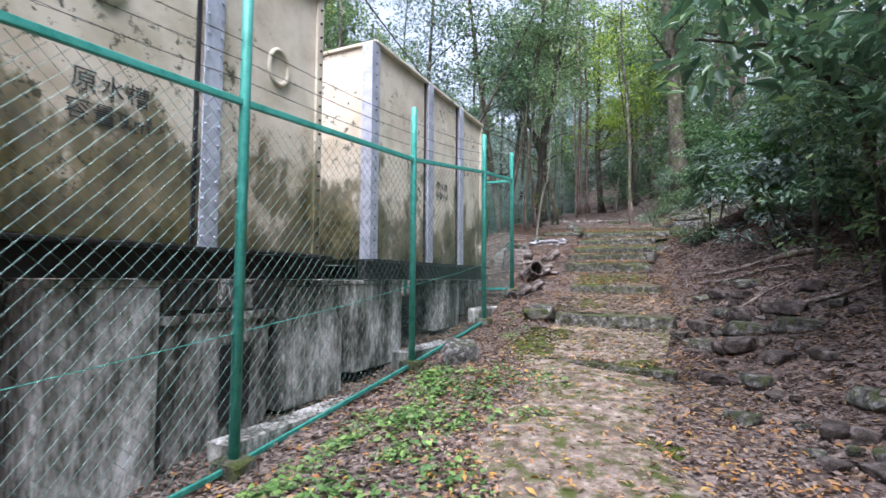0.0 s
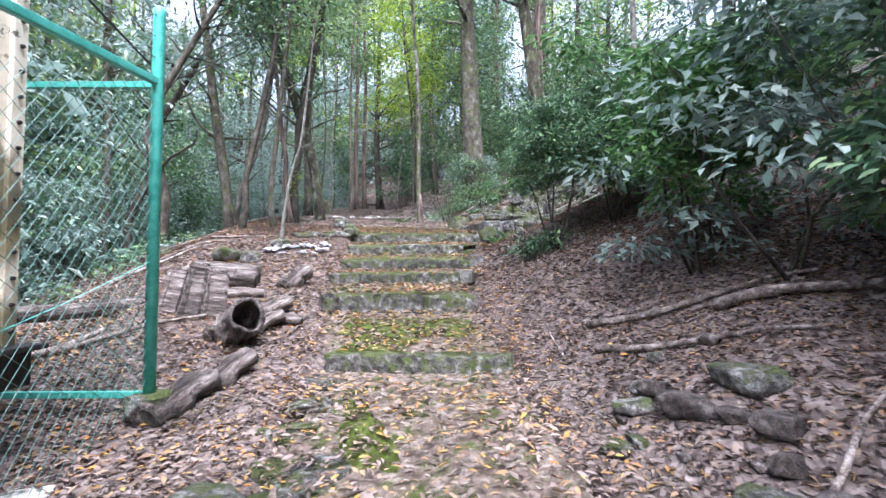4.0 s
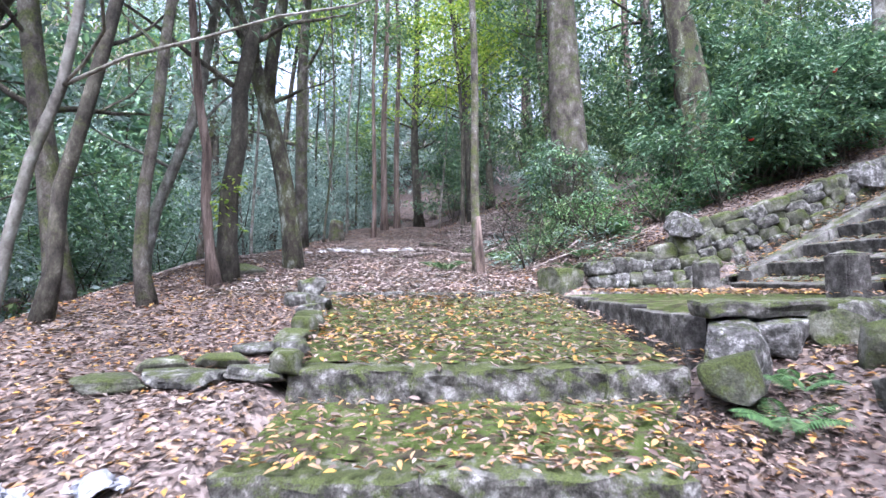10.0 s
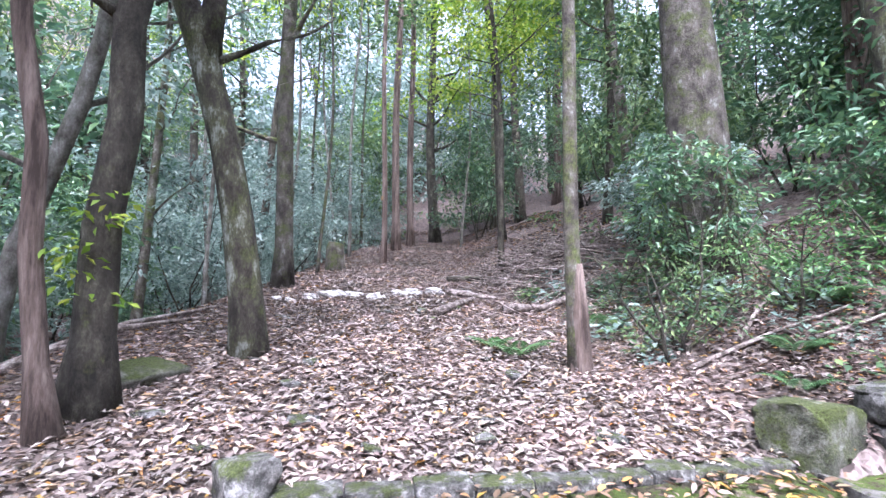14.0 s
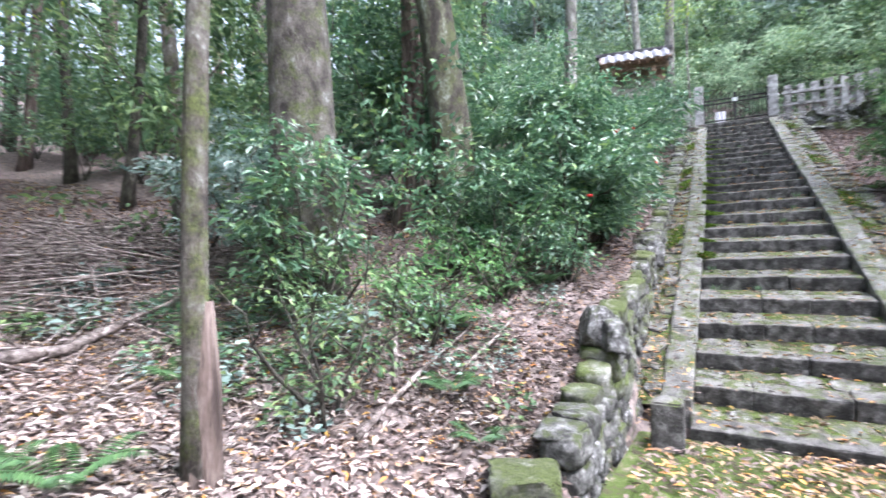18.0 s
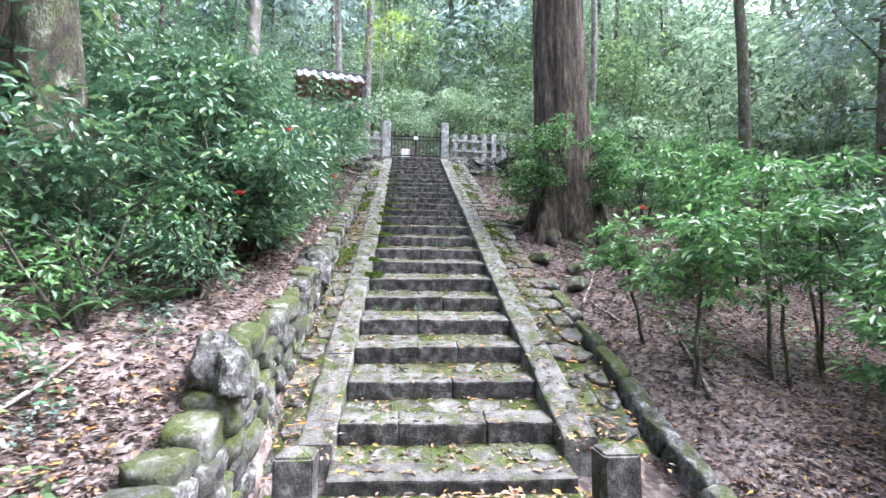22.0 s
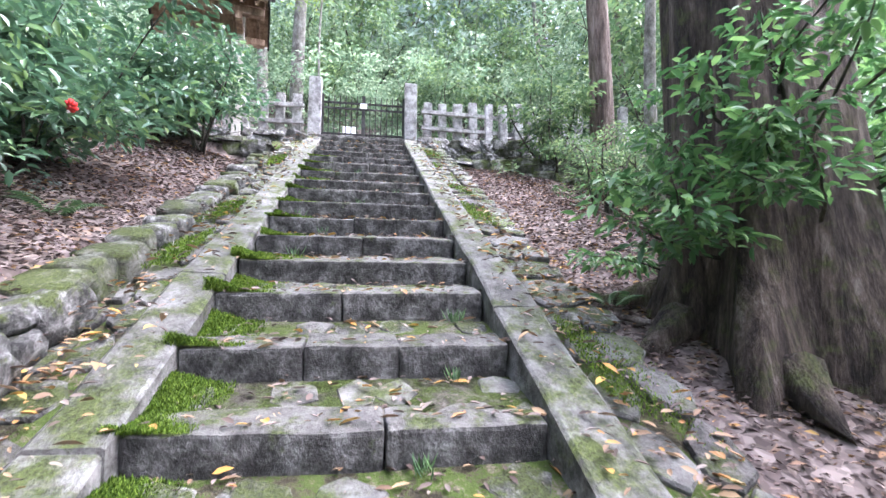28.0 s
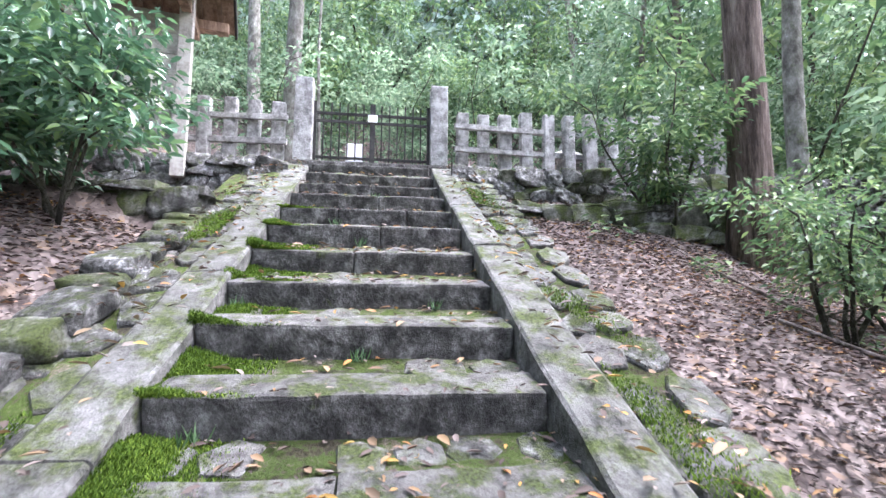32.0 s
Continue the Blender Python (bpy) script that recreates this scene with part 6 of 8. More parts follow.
# shrubs beside the way: (x, y, height, width, leaf, clumps, leaves in a clump, leaf size, label)
SHRUBS = [
    (3.5, 6.55, 2.3, 1.25, "leaf_dark", 96, 64, 0.078, "dense dark glossy evergreen shrub beside the steps"),
    (3.9, 4.1, 2.6, 1.6, "leaf_fresh", 80, 60, 0.10, "dark leafy shrub with bare lower stems on the bank"),
    (3.15, 6.62, 0.45, 0.5, "leaf_dark", 16, 30, 0.085, "low glossy evergreen sprig among dead leaves"),
    (3.9, 1.9, 2.6, 2.0, "leaf_dark", 70, 55, 0.11, "tall shaded shrub with hanging dark leaves"),
    (4.6, 6.6, 2.4, 2.0, "leaf_dark", 80, 55, 0.10, "dense dark shrub on the bank"),
    (5.75, 16.3, 1.6, 1.5, "leaf_blue", 66, 55, 0.09, "blue-green leafy shrub at the foot of a trunk"),
    (4.75, 14.7, 0.95, 1.1, "leaf_mid", 24, 34, 0.07, "low fresh green shrub above the wall"),
    (6.6, 13.9, 1.2, 1.4, "leaf_dark", 60, 50, 0.09, "dark green shrub on the bank"),
    (7.9, 13.35, 1.9, 1.7, "leaf_dark", 90, 55, 0.095, "dense camellia shrub with glossy leaves"),
    (9.1, 13.25, 1.7, 1.9, "leaf_dark", 110, 60, 0.082, "dense camellia bush with a few red flowers"),
    (10.6, 13.1, 1.6, 1.9, "leaf_dark", 110, 60, 0.082, "dense camellia bush with a few red flowers"),
    (12.3, 13.0, 1.15, 1.5, "leaf_dark", 90, 60, 0.095, "dense glossy shrub above the stone wall"),
    (14.6, 12.85, 1.2, 1.3, "leaf_dark", 80, 55, 0.09, "glossy shrub near the hut"),
    (9.0, 15.6, 2.2, 2.2, "leaf_dark", 90, 55, 0.11, "tall dark shrub on the upper bank"),
    (11.9, 16.3, 2.2, 2.2, "leaf_dark", 90, 55, 0.11, "tall dark shrub on the upper bank"),
    (14.25, 12.2, 1.35, 1.0, "leaf_dark", 60, 50, 0.08, "glossy shrub in front of the hut"),
    (8.35, 12.75, 1.3, 1.15, "leaf_dark", 64, 50, 0.085, "camellia shrub hanging over the stone wall"),
    (7.3, 12.95, 1.25, 1.2, "leaf_dark", 60, 46, 0.085, "dark green shrub on the bank above the wall"),
    (9.6, 12.6, 1.2, 1.1, "leaf_dark", 60, 50, 0.085, "camellia shrub hanging over the stone wall"),
    (6.3, 6.4, 2.3, 1.6, "leaf_fresh", 50, 44, 0.095, "bright green shrub on the slope"),
    (5.1, 6.9, 1.7, 1.2, "leaf_fresh", 40, 40, 0.09, "green shrub on slender bare stems at the edge of the bank"),
    (13.25, 7.55, 1.15, 0.85, "leaf_mid", 30, 48, 0.058, "light airy shrub with thin stems beside the path"),
    (13.6, 6.7, 1.15, 0.9, "leaf_mid", 34, 50, 0.06, "light airy shrub near the stone fence"),
    (12.6, 5.4, 1.7, 1.2, "leaf_fresh", 44, 45, 0.075, "leafy shrub on the upper slope"),
    (5.05, 15.0, 1.7, 1.0, "leaf_dark", 44, 42, 0.085, "leafy sapling in front of a stout trunk"),
    (15.3, 7.2, 1.7, 1.3, "leaf_mid", 56, 45, 0.09, "leafy shrub near the stone fence"),
    (8.9, 6.2, 2.0, 1.2, "leaf_fresh", 40, 40, 0.085, "bright leafy shrub behind the slope"),
    (3.95, 14.0, 0.95, 1.2, "leaf_mid", 18, 30, 0.06, "low feathery sapling with spreading light sprays"),
    (5.0, 13.75, 0.75, 1.0, "leaf_fresh", 20, 30, 0.06, "light feathery shrub on the bank above the wall"),
    (5.9, 13.4, 0.85, 1.0, "leaf_fresh", 26, 34, 0.06, "light feathery shrub on the bank above the wall"),
    (6.5, 12.9, 0.7, 0.8, "leaf_dark", 26, 38, 0.065, "light feathery shrub on the bank above the wall"),
    (7.6, 12.75, 0.95, 0.9, "leaf_dark", 44, 46, 0.075, "leafy shrub leaning over the wall"),
]
SAPLINGS = [(6.95, 8.85, 1.35, 0.6, "leaf_fresh", 1), (6.28, 8.78, 1.65, 0.8, "leaf_fresh", 2), (6.41, 7.88, 1.95, 1.0, "leaf_fresh", 2), (6.6, 7.2, 2.1, 1.1, "leaf_fresh", 2), (8.63, 7.2, 1.9, 1.1, "leaf_fresh", 2), (7.7, 7.5, 2.1, 1.2, "leaf_fresh", 2), (9.4, 6.6, 2.1, 1.1, "leaf_fresh", 2), (5.2, 7.6, 1.6, 1.0, "leaf_fresh", 2), (11.4, 6.7, 2.3, 1.1, "leaf_dark", 2), (12.25, 7.15, 2.3, 1.0, "leaf_fresh", 3), (12.9, 6.4, 2.5, 1.1, "leaf_dark", 2)]
for i, (x, y, h, w, leaf, clumps, per, size, label) in enumerate(SHRUBS):
    make_shrub("shrub", label, on(x, y), h, w, leaf, 5, clumps, per, size, 100 + i, 0.34, low=0.48 if "beside the steps" in label else 0.55 if "bare stems" in label else 0.32)



def make_sapling(label, base, height, width, leaf, stems, seed, leaf_size=0.085, per=14):
    """A slender upright evergreen: thin crooked stems, bare below, with flat tiers of leaves above."""
    q = random.Random(seed)
    t = thing("sapling", label, "sapling", "slender evergreen saplings on the slope", at=base)
    tips = []
    for i in range(stems):
        foot = Vector((q.uniform(-0.1, 0.1) * i, q.uniform(-0.1, 0.1) * i, -0.08))
        drift = Vector((q.uniform(-0.12, 0.12), q.uniform(-0.12, 0.12), 0))
        top = height * q.uniform(0.85, 1.0)
        pts = [foot + drift * f * 2 + Vector((q.uniform(-0.03, 0.03), q.uniform(-0.03, 0.03), (top + 0.08) * f)) for f in (0, 0.15, 0.3, 0.45, 0.6, 0.75, 0.9, 1.0)]
        link("stem", raw("stem", *tube(pts, [0.022, 0.018, 0.017, 0.015, 0.012, 0.010, 0.006, 0.003], 6, lump=0.12), "bark", True), t)
        for j in range(11):
            f = q.uniform(0.42, 0.98)
            k = min(6, int(f * 7))
            a = q.uniform(0, math.tau)
            lp, piece = limb(pts[k].lerp(pts[k + 1], f * 7 - k), (math.cos(a), math.sin(a), q.uniform(0.05, 0.5)), width * q.uniform(0.3, 0.62) * (1.25 - 0.5 * f), 0.006, q, 5, droop=0.03)
            link("twig", raw("twig", *piece, "bark", True), t)
            tips += lp[2:]
    link("foliage", sprays("foliage", tips, per, 0.19, leaf_size, leaf, seed + 2, full=True), t)
    return t



for i, (x, y, h, w, leaf, n) in enumerate(SAPLINGS):
    make_sapling("slender evergreen sapling with tiers of glossy leaves", on(x, y), h, w, leaf, n, 700 + i)

flower_bm = []
for k in range(6):
    a = math.tau * k / 6
    flower_bm.append(tube([(math.cos(a) * 0.012, math.sin(a) * 0.012, 0), (math.cos(a) * 0.03, math.sin(a) * 0.03, 0.02), (math.cos(a) * 0.035, math.sin(a) * 0.035, 0.035)], [0.008, 0.02, 0.006], 5))
FLOWER = raw("camellia_flower", *joined(flower_bm), "red", True)
for x, y, z in ((8.2, 12.5, 5.55), (8.9, 12.35, 5.75), (9.9, 12.2, 5.9), (10.9, 12.05, 5.95), (10.2, 12.1, 5.5), (7.3, 8.6, 4.6), (6.4, 8.0, 4.4), (6.9, 12.7, 4.5)):
    f = link("camellia_flower", FLOWER, m=Matrix.Translation((x, y, z)) @ Euler((R.uniform(-1, 1), R.uniform(-1, 1), 0)).to_matrix().to_4x4() @ Matrix.Diagonal((0.8, 0.8, 0.8, 1)))
    tagged(f, "small red camellia flower in a glossy shrub", "flower", "camellia flowers")

# the wood all round: a few kinds, repeated
KINDS = []
for i, (bark, leaf, r, cf, cw) in enumerate((("bark", "leaf_mid", 0.16, 0.42, 2.8), ("bark_dark", "leaf_dark", 0.13, 0.35, 2.6), ("bark_red", "leaf_mid", 0.17, 0.5, 2.4), ("bark", "leaf_blue", 0.11, 0.3, 2.4), ("bark_pale", "leaf_bright", 0.14, 0.45, 3.0), ("bark_dark", "leaf_mid", 0.2, 0.4, 3.2))):
    KINDS.append(make_tree(("grey-trunked broadleaf tree of the wood", "dark slender evergreen tree", "straight ruddy conifer of the wood", "slender tree with blue-green leaves", "pale-trunked tree with fresh yellow-green leaves", "dark crooked broadleaf tree")[i], on(-20 - 3 * i, 40), 13 + i % 3, r, bark, leaf, (0.02 * (-1) ** i, 0.01), (0.25 * (-1) ** i, 0.2), cf, cw, 52, 44, 0.19, 300 + i, 1.4, spread=0.95, sides=8, bare=3 if bark != "bark_red" else 0))
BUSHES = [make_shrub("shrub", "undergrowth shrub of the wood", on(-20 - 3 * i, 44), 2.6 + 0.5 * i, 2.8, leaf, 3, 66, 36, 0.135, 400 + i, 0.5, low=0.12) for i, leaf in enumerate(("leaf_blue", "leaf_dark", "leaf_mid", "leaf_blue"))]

# Two of the three bushes and both trees carry the hillside's brightness in leaf_light.
LIGHT_BUSHES = [make_shrub("shrub", "shrub of the brightly lit hillside", on(-20 - 3 * i, 47), 2.8 + 0.6 * i, 2.9, leaf, 3, 66, 34, 0.14, 420 + i, 0.5, low=0.1) for i, leaf in enumerate(("leaf_light", "leaf_light", "leaf_mid"))]
LIGHT_TREES = [make_tree("slender hillside tree, bright hazy light put into its leaf colour", on(-20 - 3 * i, 50), 12 + i, 0.12, bark, "leaf_light", (0.01, 0.01), (0.2, 0.2), 0.4, 2.4, 44, 34, 0.17, 320 + i, 1.3, spread=0.9, sides=8) for i, bark in enumerate(("bark_pale", "bark"))]


def clear_of(x, y, room):
    """True where nothing may grow: the path, the stairs, the tanks and the precinct."""
    l, e = float(np.interp(y, LY, LX)), float(np.interp(y, EY, EX))
    if -12 < y < 26 and l - room < x < e + room + 0.6:
        return True
    if y >= 26 and abs(x - 3.2 - 0.25 * (y - 26)) < 1.6:
        return True
    u = (x - ST_O[0]) * ST_C + (y - ST_O[1]) * ST_S
    v = -(x - ST_O[0]) * ST_S + (y - ST_O[1]) * ST_C
    if -3 < u < 15.2 and -5.5 - room < v < 3.4 + room:
        return True
    if x < 0 and -13 < y < 5.5 and x > -7:
        return True
    return False


def plant(kinds, count, area, room, scale, seed, near=3.0):
    q = random.Random(seed)
    x0, x1, y0, y1 = area
    spots, tries = [], 0
    while len(spots) < count and tries < count * 60:
        tries += 1
        x, y = q.uniform(x0, x1), q.uniform(y0, y1)
        if clear_of(x, y, room) or any((x - a) ** 2 + (y - b) ** 2 < near ** 2 for a, b in spots):
            continue
        spots.append((x, y))
        s = q.uniform(*scale)
        k = q.choice(kinds)
        copy_thing(k, Matrix.Translation(on(x, y)) @ Matrix.Rotation(q.uniform(0, 6.28), 4, "Z") @ Matrix.Diagonal((s, s, s * q.uniform(0.9, 1.15), 1)))


plant(KINDS, 28, (-16, -1.5, 6, 40), 0.7, (0.7, 1.1), 1, 1.9)
plant(KINDS, 30, (4.5, 22, 17, 42), 0.8, (0.8, 1.15), 2, 2.4)
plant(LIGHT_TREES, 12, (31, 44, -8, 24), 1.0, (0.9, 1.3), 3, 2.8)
plant(LIGHT_TREES + KINDS[:1], 9, (8, 24, -12, 0.5), 0.8, (0.8, 1.15), 4, 3.0)
plant(KINDS, 14, (-30, 40, 42, 60), 1.0, (1.2, 1.7), 5, 4.0)
plant(KINDS, 12, (-30, -8, -15, 30), 1.0, (1.0, 1.5), 6, 3.5)
plant(BUSHES, 40, (-11, -3.4, 7, 34), 0.9, (0.6, 1.3), 7, 1.2)
plant(BUSHES[1:3], 40, (4.6, 20, 15.5, 34), 0.8, (0.6, 1.3), 8, 1.3)
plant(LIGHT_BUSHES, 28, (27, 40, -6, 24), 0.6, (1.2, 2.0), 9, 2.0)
plant(BUSHES, 16, (3.4, 9, -9, 3.5), 0.6, (0.6, 1.1), 10, 1.4)
plant(LIGHT_BUSHES, 8, (9.5, 20, -3, 4), 0.6, (0.6, 1.0), 25, 1.8)
plant(BUSHES, 26, (-14, 20, 31, 46), 0.2, (1.2, 2.2), 11, 1.8)
plant(BUSHES, 14, (-20, -10, 2, 34), 0.2, (1.4, 2.2), 12, 2.0)

# Trees added for shade over the bank and, unseen, behind the path's start.
DARK = [KINDS[1], KINDS[5], KINDS[3]]
plant(DARK, 24, (3.0, 12, -16, 3.0), 0.5, (0.75, 1.05), 13, 1.8)
plant(KINDS, 12, (-8, 6, -26, -13), 0.0, (0.9, 1.2), 14, 2.5)
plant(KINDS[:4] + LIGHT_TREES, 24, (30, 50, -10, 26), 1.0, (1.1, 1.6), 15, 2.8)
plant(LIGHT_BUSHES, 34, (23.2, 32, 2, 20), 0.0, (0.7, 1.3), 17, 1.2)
plant(BUSHES, 14, (-12, -5.5, 5.6, 12), 0.3, (0.9, 1.4), 16, 1.3)

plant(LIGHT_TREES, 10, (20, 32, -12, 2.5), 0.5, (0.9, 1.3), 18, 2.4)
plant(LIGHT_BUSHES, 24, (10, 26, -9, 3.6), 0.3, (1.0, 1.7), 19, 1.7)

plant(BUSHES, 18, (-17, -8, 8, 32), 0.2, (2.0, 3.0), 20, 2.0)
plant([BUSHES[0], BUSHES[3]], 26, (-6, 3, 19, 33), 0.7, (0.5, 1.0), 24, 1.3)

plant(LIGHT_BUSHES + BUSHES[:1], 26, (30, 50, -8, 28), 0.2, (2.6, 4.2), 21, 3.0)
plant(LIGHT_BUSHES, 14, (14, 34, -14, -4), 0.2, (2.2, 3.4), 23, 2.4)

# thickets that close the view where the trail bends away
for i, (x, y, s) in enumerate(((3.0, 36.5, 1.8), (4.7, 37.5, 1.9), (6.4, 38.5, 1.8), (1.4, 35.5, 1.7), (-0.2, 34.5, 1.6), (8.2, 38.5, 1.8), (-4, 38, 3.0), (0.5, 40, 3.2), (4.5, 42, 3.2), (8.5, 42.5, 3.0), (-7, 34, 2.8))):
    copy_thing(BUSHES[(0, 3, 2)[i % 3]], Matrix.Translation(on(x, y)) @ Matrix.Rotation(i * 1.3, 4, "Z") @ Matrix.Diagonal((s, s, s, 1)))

# ---- leaf litter ----
def scatter(name, label, count, area, size, mat, seed, keep=None, lift=0.012, height=None, curl=0.28, kind="stuff"):
    g = np.random.default_rng(seed)
    x, y = g.uniform(area[0], area[1], count), g.uniform(area[2], area[3], count)
    z = ground(x, y) if height is None else height(x, y)
    ok = np.isfinite(z)
    if keep is not None:
        ok &= keep(x, y, g)
    x, y, z = x[ok], y[ok], z[ok]
    n = len(x)
    a = g.uniform(0, math.tau, n)
    along = np.stack([np.cos(a), np.sin(a), g.normal(size=n) * 0.2], 1)
    normal = np.stack([g.normal(size=n) * curl, g.normal(size=n) * curl, np.ones(n)], 1)
    s = size * (0.45 + 0.8 * g.random(n))
    me = leaf_mesh(name, np.stack([x, y, z + lift + 0.015 * g.random(n)], 1), along, normal, s, mat, 0.40, 0.08, height is not None)
    return tagged(link(name, me), label, "fallen leaves", kind=kind)


def on_path(x, y):
    """1 on the trodden line of the lower path, 0 off it."""
    c = np.interp(y, [-9, -4, 0, 2], [-0.9, -0.55, -0.25, 0.25])
    return (np.abs(x - c + 0.15 * np.sin(y * 2.1)) < 0.75) * (y < 1.5)


def stair_uv(x, y):
    return (x - ST_O[0]) * ST_C + (y - ST_O[1]) * ST_S, -(x - ST_O[0]) * ST_S + (y - ST_O[1]) * ST_C


def off_stairs(x, y, g):
    u, v = stair_uv(x, y)
    return ~((u > -2.4) & (u < 12) & (v > -1.5) & (v < 1.3)) & ~((y > 0.5) & (y < 12.5) & (x > np.interp(y, [0, 5, 9.7, 12.5], [-0.8, 0, 0.7, 0.8])) & (x < np.interp(y, [0, 5, 8.7, 9.6, 12.5], [0.9, 1.7, 2.6, 3.4, 3.7])))


def on_bank(x, y, g):
    """The shaded bank beside the lower steps."""
    return (y < 8.6) & (x > np.interp(y, EY, EX) + 0.15 + 0.2 * g.random(len(x)))


def step_height(x, y):
    """Height of the lower steps' treads and landings, elsewhere not a number."""
    out = np.full(len(x), np.nan)
    for i, (a, b, z, *_) in enumerate(STEPS):
        if i + 1 < len(STEPS):
            c, d, z2, h2, *_ = STEPS[i + 1]
            top = z2 - h2 + 0.04
        else:
            c, d, top = (0.8, 12.5), (3.7, 12.5), 2.28
        f = np.clip((x - a[0]) / (b[0] - a[0]), 0, 1)
        y0, y1 = a[1] + (b[1] - a[1]) * f, c[1] + (d[1] - c[1]) * f
        inside = (x > min(a[0], c[0])) & (x < max(b[0], d[0])) & (y > y0 + 0.02) & (y < y1)
        t = np.clip((y - y0) / np.maximum(y1 - y0, 0.01), 0, 1)
        out = np.where(inside, z + (top - z) * t, out)
    u, v = stair_uv(x, y)
    out = np.where((u > -2.4) & (u < -0.5) & (abs(v) < 1.1), 2.34, out)
    return out


def stair_height(x, y):
    u, v = stair_uv(x, y)
    n = np.floor(u / 0.4715)
    f = u / 0.4715 - n
    lo, hi = np.interp(n * 0.4715, STAIR_U, STAIR_Z), np.interp((n + 1) * 0.4715, STAIR_U, STAIR_Z) - RISE
    return np.where((u > -0.4) & (u < 10.6) & (np.abs(v) < 1.25), np.where(np.abs(v) < 0.78, lo + (hi - lo) * np.clip((f - 0.42) / 0.58, 0, 1), np.interp(u, STAIR_U, STAIR_Z) + 0.06), np.nan)


scatter("fallen_leaves", "small brown leaves on the treads and landings", 70000, (-1.4, 5.6, -1, 12.6), 0.068, "litter", 38, lambda x, y, g: g.random(len(x)) < np.interp(y, [0, 3, 6, 8, 12.6], [0.35, 0.6, 0.6, 0.25, 0.3]), 0.02, step_height)
scatter("fallen_leaves", "dry brown and tan leaves covering the trail", 250000, (-3.5, 5.5, -7, 18), 0.064, "litter", 31, lambda x, y, g: off_stairs(x, y, g) & ~on_bank(x, y, g) & (g.random(len(x)) > 0.62 * on_path(x, y)))
scatter("fallen_leaves", "leaves on the bank, its shade put into their dark colour", 90000, (1.0, 5.6, -7, 9), 0.06, "litter_slope", 43, lambda x, y, g: on_bank(x, y, g) & off_stairs(x, y, g))
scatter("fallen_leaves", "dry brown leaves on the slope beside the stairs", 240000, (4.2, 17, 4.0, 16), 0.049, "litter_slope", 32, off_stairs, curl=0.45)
scatter("fallen_leaves", "dry pale leaves covering the upper trail, its light in their colour", 95000, (-1.2, 7, 12.6, 32), 0.085, "litter_pale", 39, lambda x, y, g: g.random(len(x)) < np.clip(1.5 - 0.45 * np.abs(x - 1.9 - 0.08 * (y - 13)), 0, 1), 0.03)
scatter("fallen_leaves", "yellow leaves on the earth path", 2600, (-1.6, 0.9, -7, 0.4), 0.06, "litter_yellow", 40, None, 0.05)
scatter("fallen_leaves", "dry leaves on the far forest floor", 52000, (-6, 8, 18, 32), 0.11, "litter", 33)
scatter("fallen_leaves", "dry leaves in the gully below the path", 40000, (-9, -2.4, 5, 24), 0.09, "litter", 34)
scatter("fallen_leaves", "yellow and orange leaves on the mossy steps", 46000, (-1.4, 5.6, -1, 12.6), 0.068, "litter_yellow", 35, lambda x, y, g: g.random(len(x)) < np.interp(y, [3, 6], [0.35, 1.0]) * (0.30 + 0.5 * (np.sin(x * 2.1 + 1.3 * np.sin(y * 1.7)) * np.sin(y * 2.3 + x) > 0.1)), 0.02, step_height)
scatter("fallen_leaves", "yellow and orange leaves beside the steps", 12000, (-3, 4.5, -6, 13), 0.068, "litter_yellow", 36, lambda x, y, g: off_stairs(x, y, g) & (g.random(len(x)) < 0.5), 0.03)
scatter("fallen_leaves", "small brown leaves on the stone stairs", 12000, (5.4, 17, 8.6, 12.6), 0.055, "litter", 41, lambda x, y, g: g.random(len(x)) < 0.55, 0.012, stair_height)
def strip_height(x, y):
    u, v = stair_uv(x, y)
    edge = np.abs(v) - np.interp(u, [-0.5, 0, 4.5, 11], [1.075, 1.055, 0.97, 0.975])
    return np.where((u > -0.5) & (u < 6.5) & (edge > 0.02) & (edge < 0.42), np.interp(u, STAIR_U, STAIR_Z) - 0.02, np.nan)


scatter("fallen_leaves", "orange and brown leaves along the border stones", 16000, (5.4, 13, 8.8, 12.8), 0.068, "litter_yellow", 42, lambda x, y, g: g.random(len(x)) < 0.28 + 0.3 * (np.sin(x * 2.7 + y) > 0.2), 0.012, strip_height)
scatter("fallen_leaves", "scattered dry leaves on the stone stairs", 7600, (5.4, 17, 8.6, 12.6), 0.07, "litter_yellow", 37, lambda x, y, g: g.random(len(x)) < np.interp(x, [5, 8, 12, 17], [1, 0.5, 0.25, 0.15]), 0.012, stair_height)

# ---- small things along the way ----
def stick(x, y, length, turn, r, mat="dead_wood", lift=0.02, rise=0.0, bendy=0.1, label="dry fallen branch lying on the leaves", z=None, category="branch", name="fallen_branch", sides=6):
    q = random.Random(int(x * 1000 + y * 77))
    pts = []
    for i in range(7):
        f = i / 6 - 0.5
        px, py = x + math.cos(turn) * length * f + q.uniform(-1, 1) * bendy * 0.12, y + math.sin(turn) * length * f + q.uniform(-1, 1) * bendy * 0.12
        pz = (gz(px, py) if z is None else z) + r + lift + rise * (f + 0.5) + q.uniform(-1, 1) * bendy * 0.03
        pts.append((px, py, pz))
    vv, ff = tube(pts, [r * (1.15 - 0.7 * i / 6) for i in range(7)], sides, lump=0.06)
    c = Vector(pts[3])
    ob = link(name, raw(name, [Vector(v) - c for v in vv], ff, mat, True), m=Matrix.Translation(c))
    return tagged(ob, label, category, "branches on the forest floor" if name == "fallen_branch" else "")


